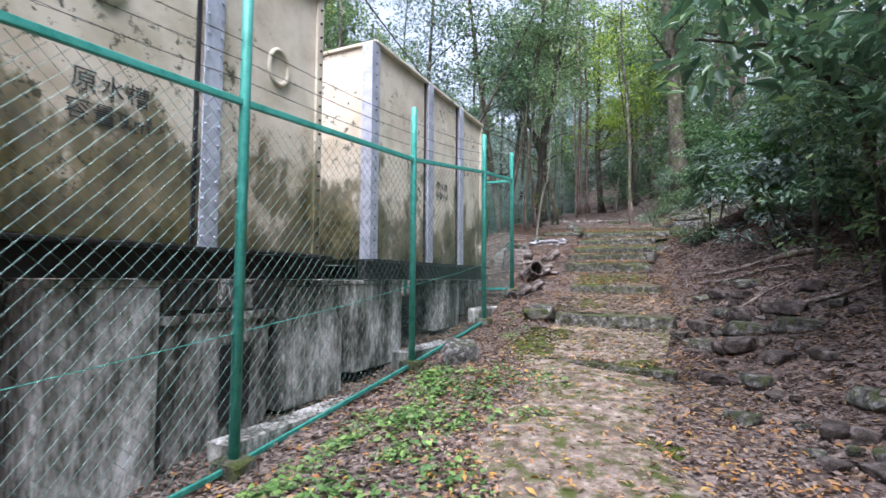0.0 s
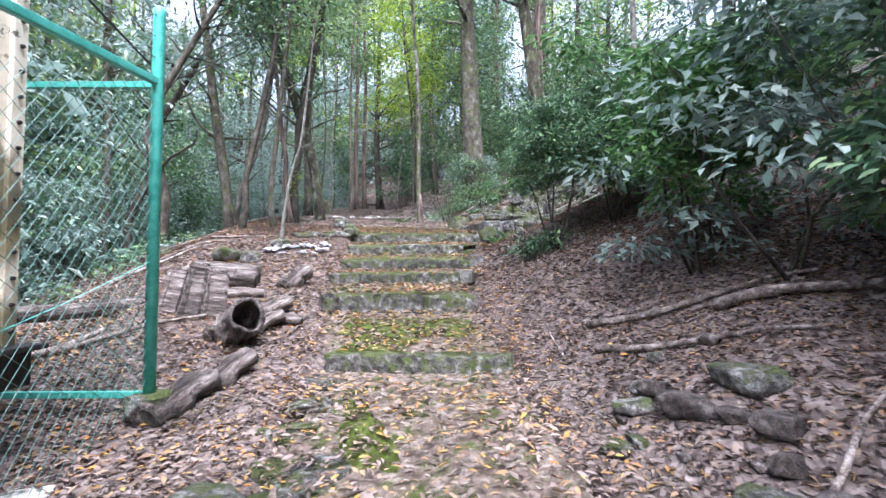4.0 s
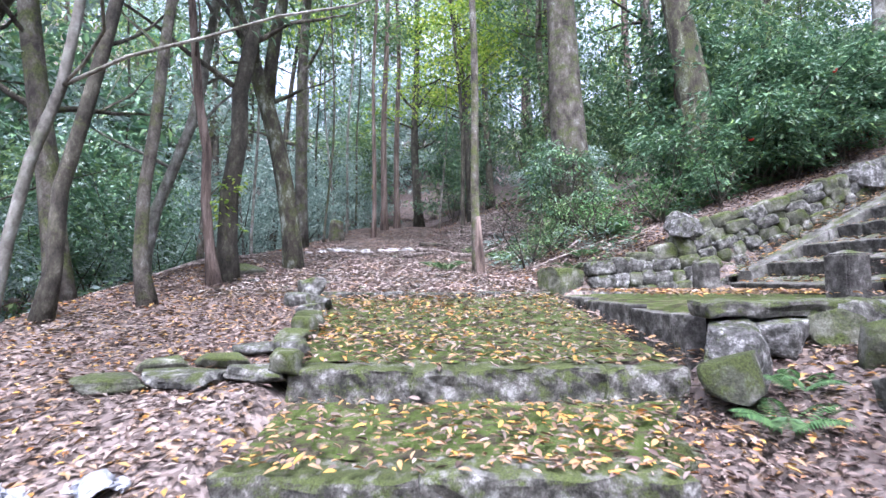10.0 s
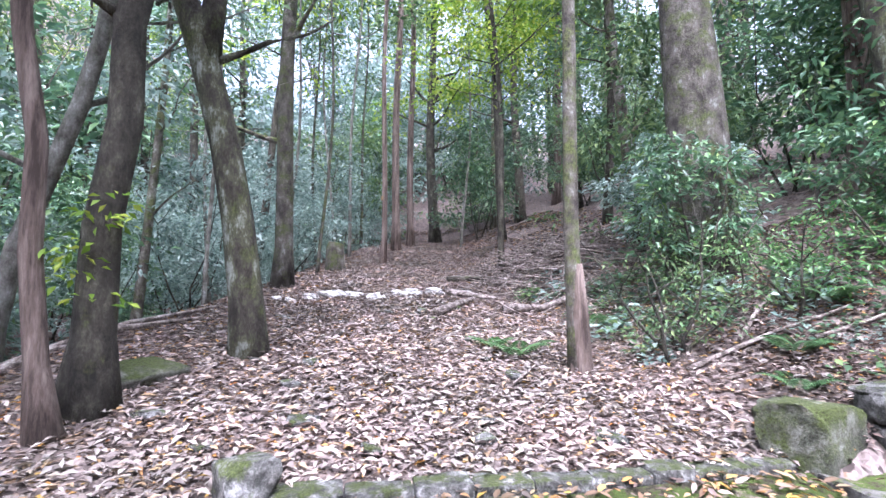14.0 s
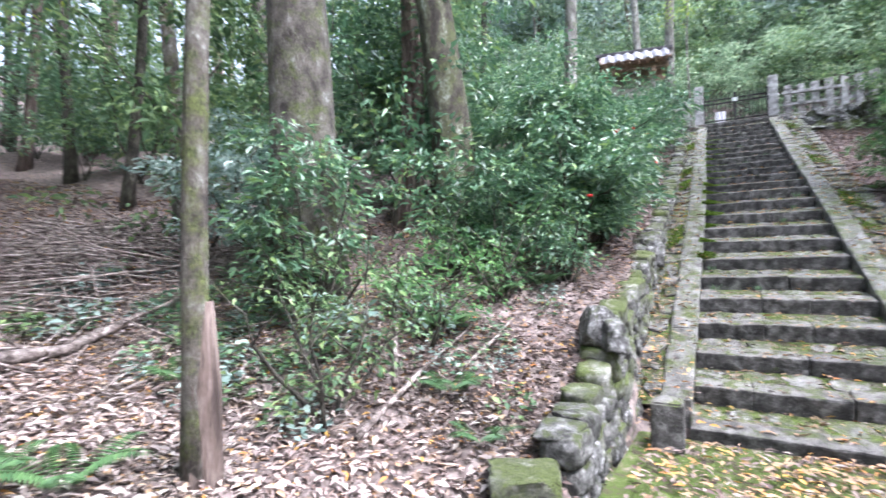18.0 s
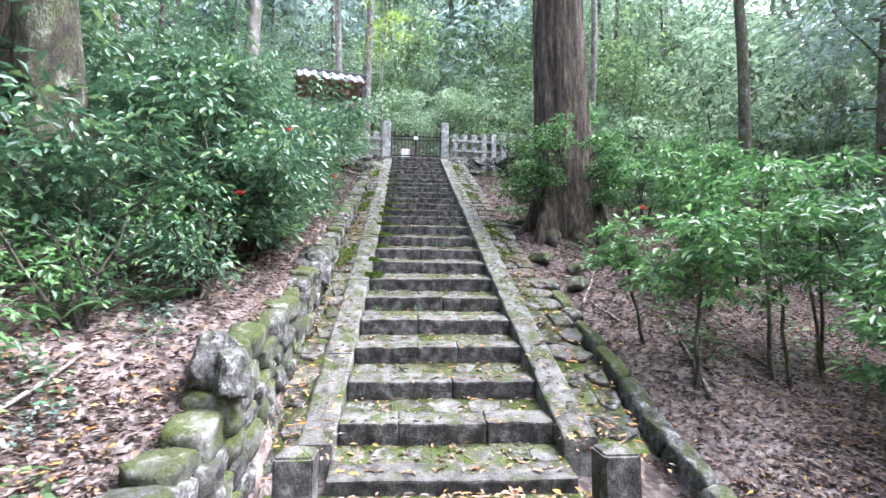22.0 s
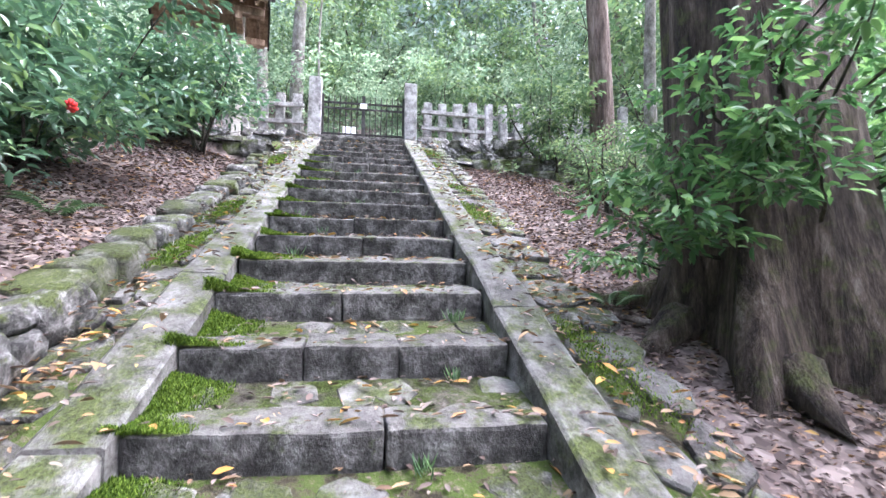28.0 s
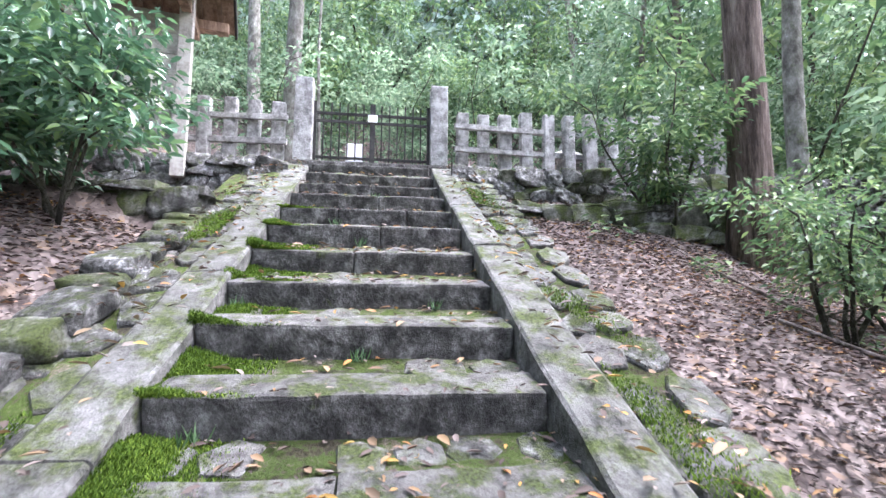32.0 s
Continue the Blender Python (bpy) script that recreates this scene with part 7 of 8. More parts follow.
def cut_log(x, y, length, r, turn, tilt, label, hollow=0.0, z=None):
    t = thing("log", label, "log", "cut logs beside the steps", at=Matrix.Translation((x, y, (gz(x, y) if z is None else z) + r * 0.8)) @ Matrix.Rotation(turn, 4, "Z") @ Matrix.Rotation(tilt, 4, "Y"))
    n = 9
    pts = [(-length / 2 + length * i / n, 0.02 * math.sin(i * 1.3), 0.015 * math.cos(i)) for i in range(n + 1)]
    vv, ff = tube(pts, [r * (1 + 0.06 * math.sin(i * 2.1)) for i in range(n + 1)], 18, lump=0.05, close=not hollow)
    if hollow:
        v2, f2 = tube(pts, [r * hollow] * (n + 1), 18, lump=0.08, close=False)
        k = len(vv)
        ff = ff + [tuple(i + k for i in reversed(q)) for q in f2]
        ff += [(j, k + j, k + (j + 1) % 18, (j + 1) % 18) for j in range(18)]
        e = n * 18
        ff += [(e + (j + 1) % 18, k + e + (j + 1) % 18, k + e + j, e + j) for j in range(18)]
        vv = vv + v2
    link("bark", raw("bark", vv, ff, "log_wood", True), t)
    if not hollow:
        for s in (-1, 1):
            v3, f3 = tube([(s * (length / 2 - 0.01), 0, 0), (s * (length / 2 + 0.006), 0, 0)], [r * 0.86, r * 0.82], 18)
            link("cut_face", raw("cut_face", v3, f3, "bark_dark"), t, label="dark weathered cut face")
    return t


cut_log(-1.15, 6.75, 0.80, 0.17, radians(-8), radians(4), "thick weathered grey log lying beside the steps")
cut_log(-0.78, 4.95, 0.60, 0.17, radians(-62), radians(-30), "hollow rotten log with a dark opening", 0.82)
cut_log(-2.2, 6.3, 1.9, 0.09, radians(18), radians(-5), "long dark rotten log on the pile")
cut_log(-0.28, 6.72, 0.42, 0.11, radians(30), radians(-35), "short broken piece of dark log")
for x, y, ln, r, tu, ti, nm in ((-0.62, 5.15, 0.55, 0.07, 0.4, -0.45, "split grey stick of firewood on the pile"), (-0.95, 5.2, 0.5, 0.08, 1.3, -0.3, "split grey stick of firewood on the pile"), (-0.48, 5.35, 0.6, 0.06, -0.3, 0.05, "flat split piece of firewood"), (-1.1, 6.2, 0.9, 0.07, 0.15, 0.0, "thin dark log on the pile"), (-1.02, 3.75, 0.62, 0.10, 1.1, -0.25, "split grey piece of dead wood by the fence post"), (-0.78, 4.15, 0.55, 0.09, 0.9, -0.5, "jagged upright piece of dead wood"), 
                            (-0.55, 5.55, 0.55, 0.08, 0.7, -0.35, "broken grey branch piece on the pile")):
    cut_log(x, y, ln, r, tu, ti, nm)
for x, y, h, w, ti in ((-1.36, 5.55, 0.62, 0.22, 0.3), (-1.13, 5.6, 0.52, 0.24, 0.22), (-1.6, 5.75, 0.55, 0.2, 0.4)):
    t = thing("split_wood", "upright split piece of grey weathered wood", "firewood", "split wood leaning on the log pile", at=Matrix.Translation(on(x, y, -0.05)) @ Euler((-ti, 0.1, R.uniform(-0.3, 0.3))).to_matrix().to_4x4())
    part("split_face", boxes([((0, 0, h / 2), (w, 0.11, h)), ((0.03, 0.02, h / 2 + 0.05), (w * 0.5, 0.08, h)), ((-w * 0.3, -0.02, h / 2 - 0.03), (w * 0.3, 0.09, h))], 0.03, 0.02), "log_wood", t)
loose_rock("moss_rock", -1.25, 6.05, (0.34, 0.34, 0.3), "moss-covered round stone in the log pile")
for x, y, ln, tu, r in ((-1.9, 5.2, 1.6, 0.4, 0.03), (-2.5, 8.2, 2.2, 0.7, 0.035), (-1.2, 9.6, 1.2, 0.15, 0.022), (-0.2, 5.3, 0.55, 1.2, 0.012), (0.35, 4.4, 0.7, 1.1, 0.01), (-2.6, 4.7, 1.8, 0.9, 0.05),
                        (2.75, 3.0, 1.6, -1.0, 0.03), (3.3, 3.6, 1.9, -0.7, 0.035), (2.4, 1.6, 1.2, 0.3, 0.02), (3.2, 0.6, 2.0, -0.5, 0.03), (2.2, 4.2, 0.8, 1.3, 0.012), (3.8, 2.6, 1.8, -0.9, 0.05),
                        (2.3, 15.4, 1.2, 0.9, 0.02), (1.6, 14.2, 0.9, -0.5, 0.014), (1.1, 14.9, 0.7, 0.3, 0.014), (2.7, 15.0, 0.8, 1.0, 0.016), (0.5, 13.6, 0.6, -0.4, 0.012), (4.6, 13.6, 1.5, -0.12, 0.02), (4.9, 14.0, 1.2, 0.5, 0.02),
                        (5.2, 13.3, 0.9, -0.2, 0.016), (7.2, 8.0, 1.3, 0.4, 0.018), (8.4, 8.7, 1.2, -0.6, 0.016), (8.9, 9.1, 0.9, 0.9, 0.014), (7.9, 8.9, 1.0, 0.1, 0.014), (6.6, 8.6, 1.1, -0.3, 0.018), (12.6, 7.6, 1.6, 0.4, 0.022), (14.2, 7.3, 1.2, 0.3, 0.018),
                        (-1.2, 15.6, 1.8, 0.7, 0.045), (-1.6, 15.0, 1.6, 0.3, 0.03), (-0.9, 16.4, 1.5, 1.0, 0.03), (-1.9, 14.1, 1.2, 0.5, 0.03), (-2.4, 10.4, 1.7, 0.35, 0.025), (-2.2, 9.1, 1.8, 0.2, 0.022), (11.0, 9.3, 1.2, 0.8, 0.02)):
    stick(x, y, ln, tu, r)
# broken branches on the trail and the brush heap beyond them
stick(2.7, 17.0, 1.5, 0.95, 0.055, "dead_wood", label="thick pale broken branch on the trail")
stick(3.0, 17.6, 1.1, -1.0, 0.055, "dead_wood", rise=0.05, label="pale stripped branch on the trail")
stick(4.1, 16.6, 1.8, 0.0, 0.06, "dead_wood", label="long dark branch at the edge of the trail")
stick(3.6, 19.6, 1.3, 0.2, 0.06, "bark_dark", label="dark branch lying across the trail")
heap = thing("brush_heap", "heap of dry grey twigs beside the trail", "brush heap", kind="stuff", at=on(5.0, 18.6))
q = random.Random(9)
pieces = []
for i in range(420):
    p = Vector((q.gauss(0, 0.95), q.gauss(0, 1.4), 0))
    p.z = max(0.03, 0.75 * math.exp(-(p.x ** 2 + p.y ** 2 / 2) / 1.2) * q.random())
    p.z += gz(5.0 + p.x, 18.6 + p.y) - gz(5.0, 18.6)
    d = Vector((q.uniform(-1, 1), q.uniform(-1, 1), q.uniform(-0.25, 0.25))).normalized() * q.uniform(0.3, 0.9)
    m = Vector((q.uniform(-1, 1), q.uniform(-1, 1), q.uniform(-0.3, 1))) * 0.06
    pieces.append(tube([p - d, p + m, p + d], [0.008, 0.012, 0.005], 4))
link("twig_heap", raw("twig_heap", *joined(pieces), "dead_wood", True), heap)["kind"] = "stuff"
q = random.Random(21)
for i in range(40):
    f = i / 39
    x, y = 0.15 + 2.9 * f + q.uniform(-0.1, 0.1), 17.75 + 0.5 * f + q.gauss(0, 0.13)
    s = q.uniform(0.07, 0.2)
    loose_rock("white_chalk", x, y, (s * q.uniform(1.0, 1.6), s, s * q.uniform(0.45, 0.75)), "chalky white stone in a row across the trail", 0.25, group="white stones across the trail")
stump = thing("tree_stump", "short mossy tree stump beside the trail", "tree stump", at=on(0.75, 21.3))
vv, ff = tube([(0, 0, -0.1), (0, 0, 0.15), (0, 0, 0.5), (0.02, 0, 0.62)], [0.27, 0.22, 0.20, 0.17], 12, lump=0.06)
link("wood", raw("wood", vv, ff, "bark", True), stump)
mark = link("yellow_mark", raw("yellow_mark", *tube([(0, 0, 0), (0, 0, 0.1)], [0.082, 0.082], 10), "litter_yellow"), m=Matrix.Translation((1.86, 22.2, gz(1.86, 22.2) + 1.6)))
tagged(mark, "yellow tape mark round a thin trunk", "marker tape")

# trodden earth of the path at the start
verts, faces = [], []
for j in range(61):
    y = -9 + 10.2 * j / 60
    c = float(np.interp(y, [-9, -4, 0, 2], [-0.9, -0.55, -0.25, 0.25])) - 0.15 * math.sin(y * 2.1)
    for i in range(13):
        f = i / 6 - 1
        x = c + f * (0.85 + 0.25 * noise.noise(Vector((f, y * 1.7, 3))))
        verts.append((x, y, gz(x, y) + 0.035 - 0.09 * f ** 4 + 0.015 * noise.noise(Vector((x, y, 0)) * 3)))
for j in range(60):
    for i in range(12):
        k = j * 13 + i
        faces.append((k, k + 1, k + 14, k + 13))
tagged(link("path", raw("path", verts, faces, "dirt", True)), "pale trodden earth path with scattered leaves", "path", kind="structure")

# stones on the slope and the trail
q = random.Random(33)
for i in range(90):
    y = q.uniform(-5.0, 3.2)
    x = float(np.interp(y, [-5, 0, 3], [0.75, 1.2, 1.75])) + abs(q.gauss(0, 0.65))
    s = q.choice([0.07, 0.10, 0.13, 0.17, 0.24])
    loose_rock(q.choice(["stone", "rusty_stone", "rusty_stone"]), x, y, (s * q.uniform(1, 1.6), s, s * 0.65), "grey loose stone among dead leaves", 0.25, group="loose stones on the slope")
for i in range(46):
    x, y = q.uniform(-0.2, 2.9), q.uniform(12.9, 17.3)
    s = q.choice([0.06, 0.09, 0.13])
    loose_rock(q.choice(["stone", "pale_rock", "pale_rock"]), x, y, (s * q.uniform(1, 1.6), s, s * 0.5), "small pale stone on the leafy trail", 0.25, group="loose stones on the trail")
for x, y, s, turn in ((1.15, 0.35, 0.30, 0.2), (1.35, 0.75, 0.36, 0.9), (1.62, 0.2, 0.42, 0.4), (1.85, 0.7, 0.44, 0.1), (1.2, 1.15, 0.28, 1.4), (1.55, 1.35, 0.34, 0.6), (2.25, 0.3, 0.46, 0.2), (2.5, 0.95, 0.42, 0.8), (1.05, -0.55, 0.34, 0.3), (1.75, -0.4, 0.3, 1.1), (1.0, 1.7, 0.26, 0.3), (1.9, 1.6, 0.32, 0.5), (0.85, -1.7, 0.26, 0.7), (2.3, 1.9, 0.3, 0.1)):
    loose_rock(q.choice(["stone", "rusty_stone"]), x, y, (s, s * 0.68, s * 0.42), "dark flat stone lying loose among the leaves", 0.2, group="loose stones on the slope")
for x, y, s, mat, label in ((-1.72, -0.05, (0.42, 0.34, 0.34), "pale_rock", "pale squared stone block beside the fence"), (-0.55, 9.0, (0.24, 0.2, 0.16), "moss_rock", "greenish grey stone beside the steps"), (4.25, 8.95, (0.26, 0.26, 0.3), "moss_rock", "mossy round stone on the bank"),
                            (3.0, 9.15, (0.3, 0.24, 0.14), "moss_rock", "flat mossy stone at the landing"), (-1.3, 8.15, (0.38, 0.32, 0.22), "moss_rock", "flat mossy boulder on the bank"), (-0.98, 8.12, (0.28, 0.24, 0.2), "stone", "grey boulder on the bank"), (-0.62, 8.98, (0.22, 0.2, 0.18), "stone", "grey stone beside the crumpled plastic"),
                            (1.35, -5.1, (0.34, 0.24, 0.2), "stone", "grey stone at the edge of the path"), (1.0, -4.5, (0.3, 0.22, 0.2), "pale_rock", "pale stone at the edge of the path"), (-0.35, 14.2, (0.6, 0.28, 0.2), "moss_rock", "long mossy stone at the edge of the trail"),
                            (-0.15, 2.75, (0.5, 0.4, 0.24), "stone", "grey stone at the end of a step"), (-0.62, 2.35, (0.42, 0.34, 0.22), "stone", "grey stone at the end of a step"), (3.85, 8.55, (0.22, 0.2, 0.16), "stone", "small grey stone on the bank")):
    loose_rock(mat, x, y, s, label, 0.22)
for x, y, ln, tu in ((1.6, -4.4, 0.75, -0.5), (1.95, -4.0, 0.9, -0.7), (1.4, -3.4, 0.6, -0.6), (2.4, -3.2, 1.0, -0.8)):
    stick(x, y, ln, tu, 0.05, "rusty_stone", lift=-0.025, label="rotten reddish piece of wood among leaves", name="rotten_wood", category="wood")

# crumpled white plastic on the leaves
q = random.Random(5)
for i, (x, y, s) in enumerate(((-0.74, 8.55, 0.20), (-0.62, 8.62, 0.17), (-0.45, 8.74, 0.18), (-0.33, 8.80, 0.15), (-0.18, 8.90, 0.19), (-0.06, 8.84, 0.15), (0.10, 8.60, 0.19), (0.2, 8.68, 0.13), (0.18, 8.94, 0.17), (-0.2, 8.47, 0.13), (0.0, 8.40, 0.10), (-0.52, 8.42, 0.10))):
    bm = bmesh.new()
    bmesh.ops.create_grid(bm, x_segments=18, y_segments=18, size=s * 0.42)
    o = Vector((i * 5.1, 2.2, 1.7))
    for v in bm.verts:
        fold = noise.noise_vector(v.co * 22 + o) * 0.42 + noise.noise_vector(v.co * 60 + o) * 0.20
        hump = max(0.0, 1 - (v.co.length / (s * 0.5)) ** 2) * s * 0.16
        v.co += fold * s
        v.co.z = abs(v.co.z) * 0.9 + hump + 0.004
    ob = part("plastic_bag", bm, "plastic", None, smooth=True)
    bm2 = ob.modifiers.new("thick", "SOLIDIFY")
    bm2.thickness = 0.004
    ob.matrix_basis = Matrix.Translation(on(x, y, 0.02)) @ Matrix.Rotation(q.uniform(0, 6), 4, "Z")
    tagged(ob, "crumpled white plastic bag on dead leaves", "plastic bag", "litter beside the steps")

# roots at the foot of the leaning tree on the bank
q = random.Random(88)
roots = thing("tree_roots", "bare dark roots spreading over the bank", "roots", at=on(3.9, -1.2))
for k in range(9):
    a = q.uniform(2.2, 4.6) if k < 6 else q.uniform(0, 6)
    pts = []
    for j in range(7):
        r = 0.1 + 0.2 * j
        x, y = 3.9 + math.cos(a + 0.12 * j * q.uniform(-1, 1)) * r, -1.2 + math.sin(a + 0.1 * j * q.uniform(-1, 1)) * r
        pts.append(Vector((x - 3.9, y + 1.2, gz(x, y) - gz(3.9, -1.2) + 0.06 - 0.008 * j)))
    link("root", raw("root", *tube(pts, [0.06, 0.045, 0.036, 0.03, 0.022, 0.015, 0.006], 6, lump=0.1), "bark_dark", True), roots)

# flat moss on the path
def moss_sheet(cx, cy, rx, ry, seed):
    o = Vector((seed * 4.1, 0, 0))
    verts, faces, rings, seg = [], [], 7, 28
    for i in range(rings + 1):
        f = i / rings
        for k in range(seg):
            a = math.tau * k / seg
            w = 1 + 0.5 * noise.noise(Vector((math.cos(a), math.sin(a), 0)) * 1.6 + o)
            x, y = cx + math.cos(a) * rx * f * w, cy + math.sin(a) * ry * f * w
            h = step_height(np.array([x]), np.array([y]))[0]
            z = max(gz(x, y), float(h) if np.isfinite(h) else -9)
            verts.append((x, y, z + 0.014 - 0.06 * f ** 3 + 0.010 * noise.noise(Vector((x, y, 0)) * 6)))
    for i in range(rings):
        for k in range(seg):
            faces.append((i * seg + k, i * seg + (k + 1) % seg, (i + 1) * seg + (k + 1) % seg, (i + 1) * seg + k))
    tagged(link("moss_patch", raw("moss_patch", verts, faces, "moss_sheet", True)), "flat green moss growing over the path", "moss", kind="stuff")


for i, (x, y, rx, ry) in enumerate(((-0.85, 0.7, 0.45, 0.75), (-0.6, 1.45, 0.36, 0.45), (-1.25, -0.9, 0.3, 0.35), (0.35, -0.2, 0.25, 0.2), (0.22, 3.1, 0.16, 0.55), (0.1, -2.4, 0.2, 0.3), (0.75, 5.25, 0.6, 0.36), (1.35, 5.1, 0.4, 0.3), (0.55, 4.8, 0.35, 0.3))):
    moss_sheet(x, y, rx, ry, i)

# ---- low plants ----
def fern(x, y, size, fronds, seed, label="green fern with arching fronds"):
    g = np.random.default_rng(seed)
    t = thing("fern", label, "fern", "ferns of the undergrowth", at=on(x, y))
    for k in range(fronds):
        a = math.tau * k / fronds + g.uniform(-0.3, 0.3)
        n = 20
        f = np.linspace(0.12, 1, n)
        ln = size * g.uniform(0.7, 1.1)
        sx = np.stack([np.cos(a) * ln * f, np.sin(a) * ln * f, ln * (1.15 * f - 0.85 * f ** 2)], 1)
        places, along = [], []
        for s in (1, -1):
            places.append(sx)
            along.append(np.stack([-np.sin(a) * s + 0.45 * np.cos(a) * np.ones(n), np.cos(a) * s + 0.45 * np.sin(a) * np.ones(n), -0.15 * np.ones(n)], 1))
        places, along = np.concatenate(places), np.concatenate(along)
        sizes = np.tile(size * 0.25 * np.sin(np.pi * np.clip(0.18 + 0.82 * f, 0, 0.97)), 2)
        link("frond", leaf_mesh("frond", places, along, np.tile([[0, 0, 1.0]], (len(places), 1)), sizes, "fern", 0.24, 0.05), t)
    return t


for i, (x, y, s, n) in enumerate(((2.75, 14.6, 0.42, 6), (2.6, 14.9, 0.3, 5), (4.55, 13.35, 0.36, 6), (5.2, 13.7, 0.42, 6), (4.2, 13.0, 0.28, 5), (5.9, 13.5, 0.4, 6), (6.3, 13.1, 0.36, 6), (6.9, 13.0, 0.4, 6), (7.3, 12.9, 0.36, 6),
                                  (3.45, 8.85, 0.36, 6), (3.75, 9.05, 0.32, 5), (4.9, 14.9, 0.4, 6), (5.6, 14.4, 0.45, 6), (8.1, 12.7, 0.34, 5), (9.9, 12.6, 0.32, 5), (11.5, 12.35, 0.3, 5), (8.9, 12.55, 0.3, 5), (10.9, 8.95, 0.3, 5), (3.9, 15.3, 0.4, 6))):
    fern(x, y, s, n, 500 + i)


def herb_arrays(x, y, size, leaves, g, wide):
    n = leaves
    a, r = g.uniform(0, math.tau, n), size * np.sqrt(g.random(n))
    px, py = x + np.cos(a) * r, y + np.sin(a) * r
    pz = ground(px, py) + 0.02 + size * wide * g.random(n) * (1 - 0.6 * r / size)
    b = g.uniform(0, math.tau, n)
    along = np.stack([np.cos(b), np.sin(b), 0.3 * g.normal(size=n)], 1)
    normal = np.stack([0.4 * g.normal(size=n), 0.4 * g.normal(size=n), np.ones(n)], 1)
    return np.stack([px, py, pz], 1), along, normal, size * 0.36 * (0.5 + 0.8 * g.random(n))


def herbs(name, label, spots, leaves, mat, wide, seed):
    """A stand of low plants: spots are (x, y, size)."""
    g = np.random.default_rng(seed)
    sets = [herb_arrays(x, y, s, leaves, g, wide) for x, y, s in spots]
    me = leaf_mesh(name, *(np.concatenate([s[k] for s in sets]) for k in range(4)), mat, 0.62, 0.08)
    tagged(link(name, me), label, "plants", kind="stuff")


q = random.Random(44)
spots = []
for i in range(280):
    y = q.uniform(-5.4, -0.3)
    spots.append((float(np.interp(y, [-5.4, -0.3], [-3.05, -1.95])) + abs(q.gauss(0.34, 0.52)), y, q.uniform(0.09, 0.2)))
herbs("weed_patch", "fresh green weeds along the foot of the fence", spots[::2] + spots[1::6], 26, "weed", 0.55, 600)
herbs("weed_patch", "tiny green weeds on the mossy path", [(q.uniform(-1.3, 0.3), q.uniform(-1.2, 2.6), q.uniform(0.06, 0.13)) for i in range(46)], 26, "weed", 0.3, 601)
for k, mat in enumerate(("leaf_mid", "leaf_blue", "leaf_dark")):
    bank = [(*st(q.uniform(-1.9, 6.0), 1.75 + abs(q.gauss(0, 1.2))).xy, q.uniform(0.10, 0.22)) for i in range(20)]
    herbs("undergrowth", "low leafy undergrowth on the bank above the wall", bank, 40, mat, 1.2, 610 + k)
    herbs("undergrowth", "low leafy undergrowth beside the trail", [(3.8 + abs(q.gauss(0.6, 1.0)), q.uniform(13.8, 18.5), q.uniform(0.14, 0.3)) for i in range(22)], 60, mat, 1.1, 620 + k)
    herbs("undergrowth", "low leafy undergrowth in the gully", [(-2.4 - abs(q.gauss(0, 2.0)), q.uniform(7, 22), q.uniform(0.2, 0.4)) for i in range(14)], 60, mat, 1.3, 630 + k)
herbs("seedlings", "low leafy seedlings scattered on the slope", [(*st(q.uniform(0.5, 9), -2.2 - abs(q.gauss(0, 1.2))).xy, q.uniform(0.12, 0.26)) for i in range(40)], 34, "leaf_mid", 1.2, 640)


def herb(x, y, size, leaves, seed, mat, label, name, wide):
    p, a, n, s = herb_arrays(x, y, size, leaves, np.random.default_rng(seed), wide)
    return tagged(link(name, leaf_mesh(name, p - [x, y, gz(x, y)], a, n, s, mat, 0.62, 0.08), m=Matrix.Translation(on(x, y))), label, "plant", kind="stuff")


herb(0.45, 5.75, 0.13, 60, 1400, "leaf_blue", "ivy sprig growing from a step", "ivy_sprig", 1.2)

# moss cushions and grass tufts on the stairs
q = random.Random(55)
def moss_blades(name, label, count, seed, region):
    g = np.random.default_rng(seed)
    p = region(g, count)
    n = len(p)
    a = g.uniform(0, math.tau, n)
    along = np.stack([np.cos(a), np.sin(a), 0.9 + 0.5 * g.random(n)], 1)
    normal = np.stack([np.cos(a), np.sin(a), -0.3 * np.ones(n)], 1)
    me = leaf_mesh(name, p, along, normal, 0.018 * (0.5 + 0.9 * g.random(n)), "moss_blade", 0.24, 0.06)
    tagged(link(name, me), label, "moss", kind="stuff")


def left_edge_moss(g, count):
    u = g.uniform(2.2, 9.2, count)
    hw = np.interp(u, [-0.5, 0, 6.6, 11], [0.825, 0.812, 0.715, 0.74])
    v = hw + 0.03 - np.abs(g.normal(size=count)) * np.interp(u, [2, 5, 9], [0.08, 0.14, 0.18])
    n = np.floor(u / 0.4715)
    f = u / 0.4715 - n
    lo, hi = np.interp(n * 0.4715, STAIR_U, STAIR_Z), np.interp((n + 1) * 0.4715, STAIR_U, STAIR_Z) - RISE
    z = lo + (hi - lo) * np.clip((f - 0.42) / 0.58, 0, 1)
    keep = (np.sin(u * 3.1) + np.sin(u * 7.3 + v * 9) * 0.8 + 0.6 * np.interp(u, [2, 4, 8], [-1.5, 1.2, 2.0]) > -0.35) & (hw - v < np.interp(u, [2, 5, 9.2], [0.12, 0.34, 0.40]))
    pile = 0.075 * np.clip(1 - (hw - v) / 0.2, 0, 1) * (0.6 + 0.4 * np.sin(u * 11))
    q = np.stack([ST_O[0] + u * ST_C - v * ST_S, ST_O[1] + u * ST_S + v * ST_C, z + pile * g.random(count)], 1)
    return q[keep]


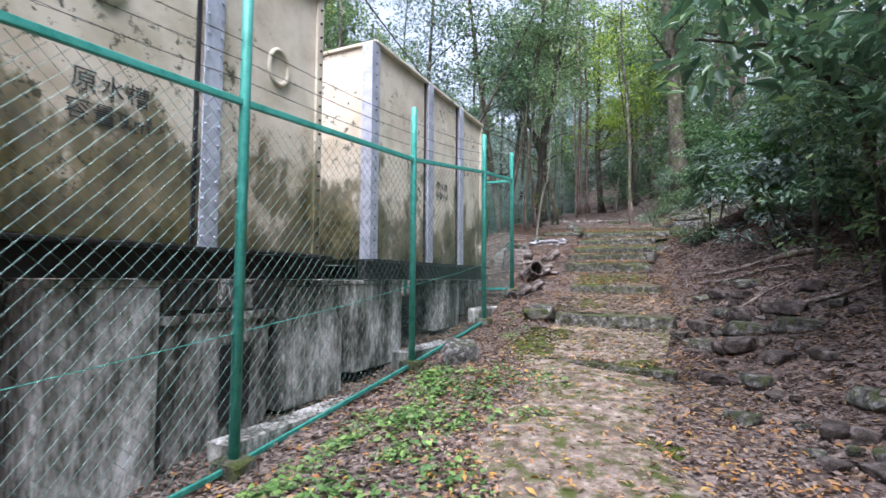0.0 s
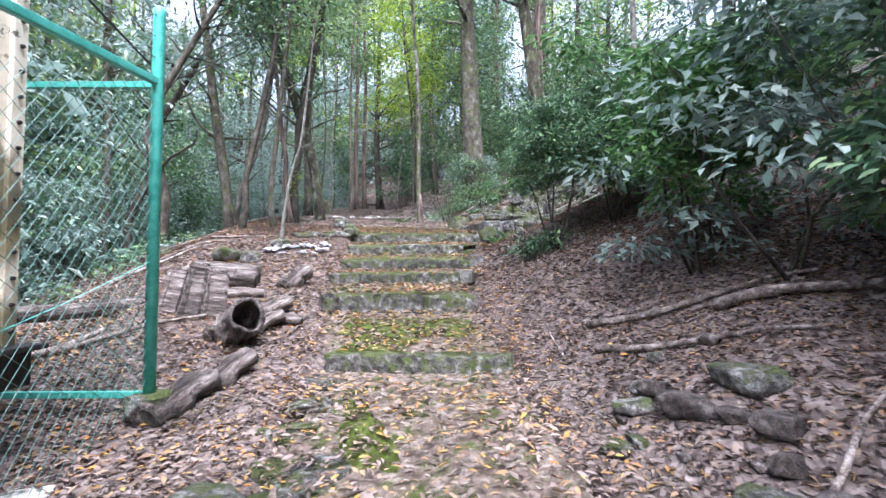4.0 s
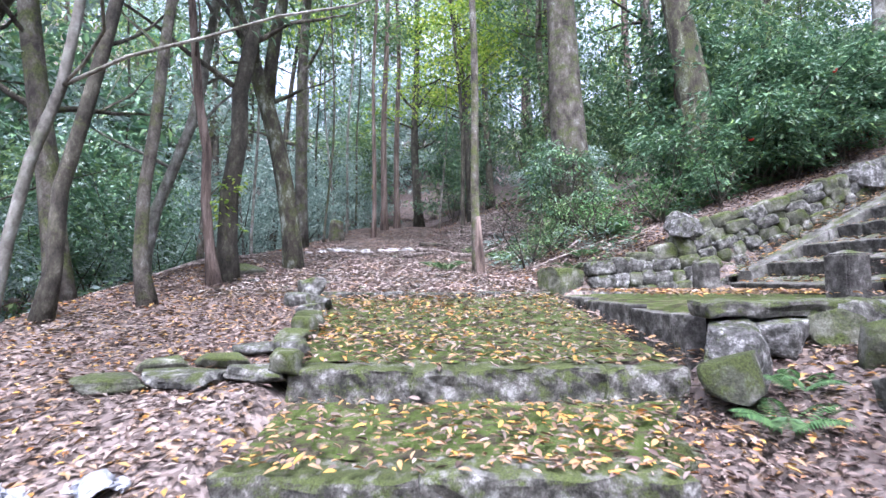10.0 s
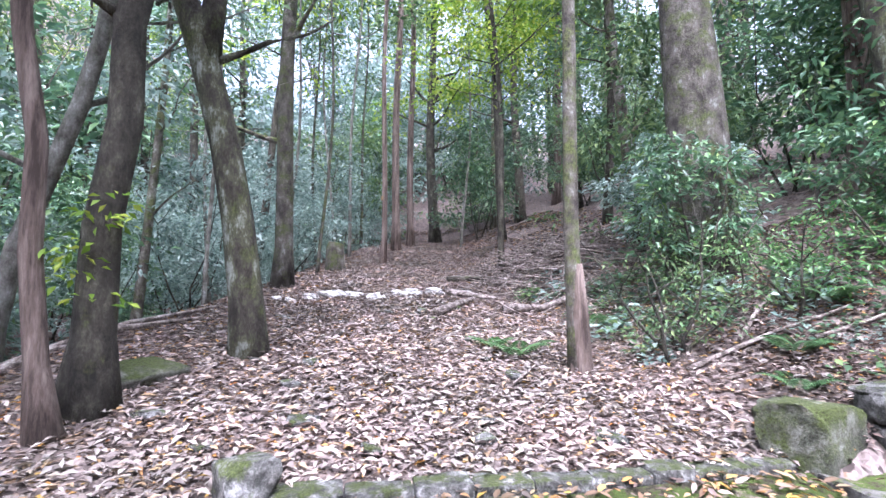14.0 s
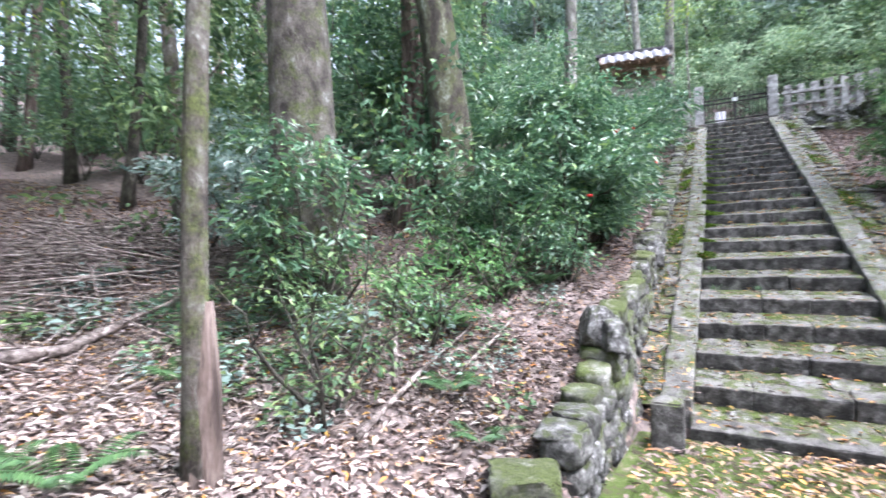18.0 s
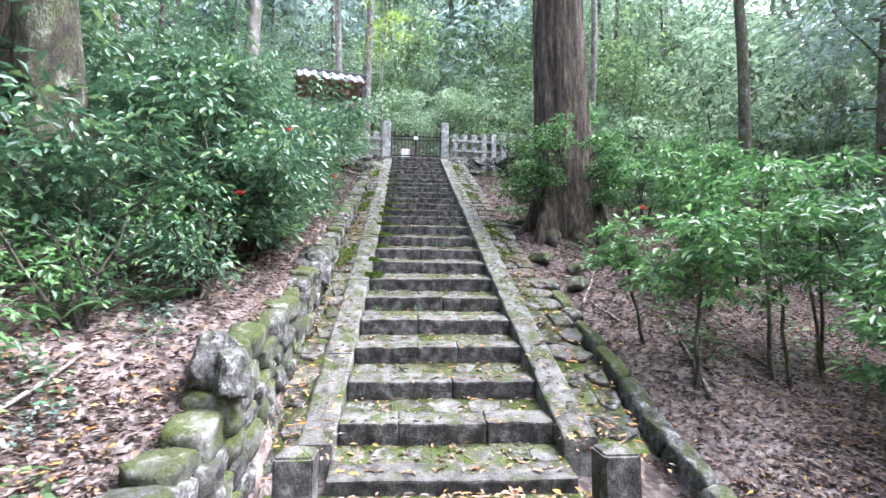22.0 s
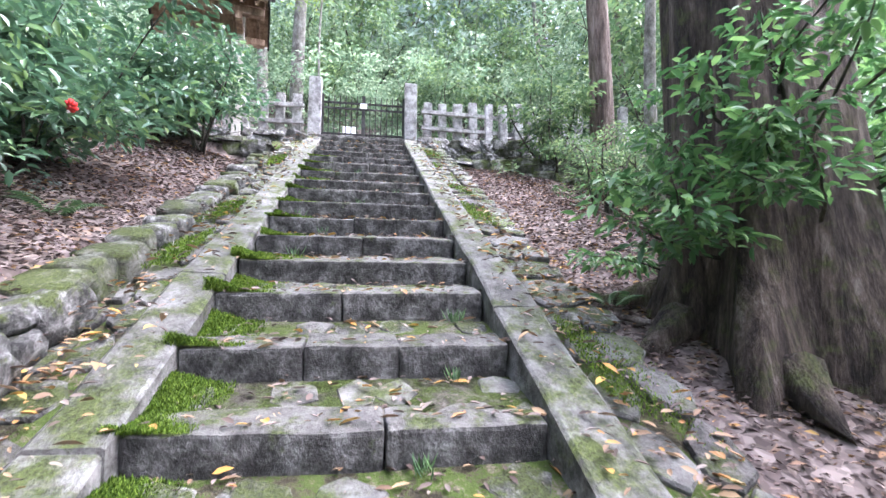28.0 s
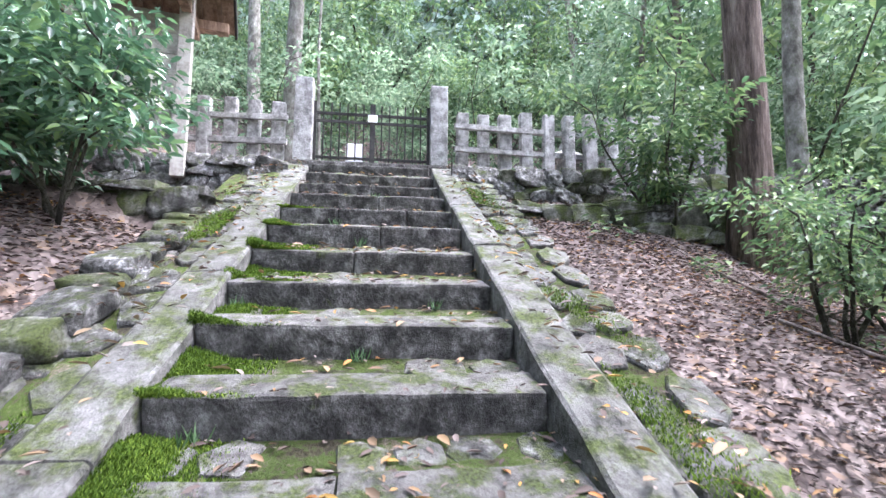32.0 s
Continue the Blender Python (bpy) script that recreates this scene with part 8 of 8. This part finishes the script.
def border_moss(g, count):
    u, side = g.uniform(1.5, 10.3, count), np.where(g.random(count) < 0.6, 1, -1)
    hw = np.interp(u, [-0.5, 0, 6.6, 11], [0.825, 0.812, 0.715, 0.74])
    v = hw + 0.26 + np.abs(g.normal(size=count)) * 0.12
    keep = (np.sin(u * 2.3 + side) + np.sin(u * 5.9 + v * 8) > 0.55) & (v < hw + 0.6)
    v = v * side
    z = np.interp(u, STAIR_U, STAIR_Z) + 0.01 + 0.03 * g.random(count)
    return np.stack([ST_O[0] + u * ST_C - v * ST_S, ST_O[1] + u * ST_S + v * ST_C, z], 1)[keep]


moss_blades("moss_carpet", "bright green moss growing along the inner edge of the stairs", 260000, 71, left_edge_moss)
moss_blades("moss_carpet", "green moss between the border stones of the stairs", 90000, 72, border_moss)
for i in range(16):
    n = q.randint(3, 22)
    u = n * 0.4715 - 0.03
    v = q.uniform(-1, 1) * half(u) * 0.9
    p = st(u, v, stair_z(u) - RISE + 0.005)
    g = np.random.default_rng(1500 + i)
    k = 16
    a = g.uniform(0, math.tau, k)
    me = leaf_mesh("grass_tuft", np.zeros((k, 3)) + g.normal(size=(k, 3)) * [0.02, 0.02, 0], np.stack([np.cos(a) * 0.7, np.sin(a) * 0.7, np.ones(k)], 1), np.stack([np.cos(a), np.sin(a), np.zeros(k)], 1), 0.085 * (0.6 + 0.6 * g.random(k)), "fern", 0.10, 0.02)
    tagged(link("grass_tuft", me, m=Matrix.Translation(p)), "small tuft of grass in a stair joint", "grass", "grass tufts in the stairs")

# branch hanging over the path, and the cable above the tanks
hang = thing("tree", "overhanging broadleaf branch with large drooping leaves", "tree", "trees of the wood", at=on(3.2, 0.3))
pts = [Vector((0, 0, -0.2)), Vector((-0.1, -0.1, 1.2)), Vector((-0.6, -0.5, 2.2)), Vector((-1.6, -1.1, 2.5)), Vector((-2.6, -1.8, 2.3))]
link("trunk", raw("trunk", *tube(pts, [0.045, 0.038, 0.032, 0.024, 0.012], 8), "bark_dark", True), hang)
tips = [Vector((-0.5 - 0.13 * k + R.uniform(-0.4, 0.4), -0.5 - 0.09 * k + R.uniform(-0.6, 0.6), 2.35 + R.uniform(-0.35, 0.4))) for k in range(18)]
link("crown", sprays("crown", tips, 24, 0.38, 0.22, "leaf_dark", 61, slim=0.36, full=True), hang)
cable = thing("overhead_cable", "black cable strung above the water tanks", "cable", at=FM)
pts = [(-1.2 + 0.9 * i, 0.75 + 0.05 * i, 4.45 - 0.14 * i - 0.05 * math.sin(math.pi * i / 8)) for i in range(9)]
link("wire", raw("wire", *tube(pts, [0.012] * 9, 6), "black", True), cable)
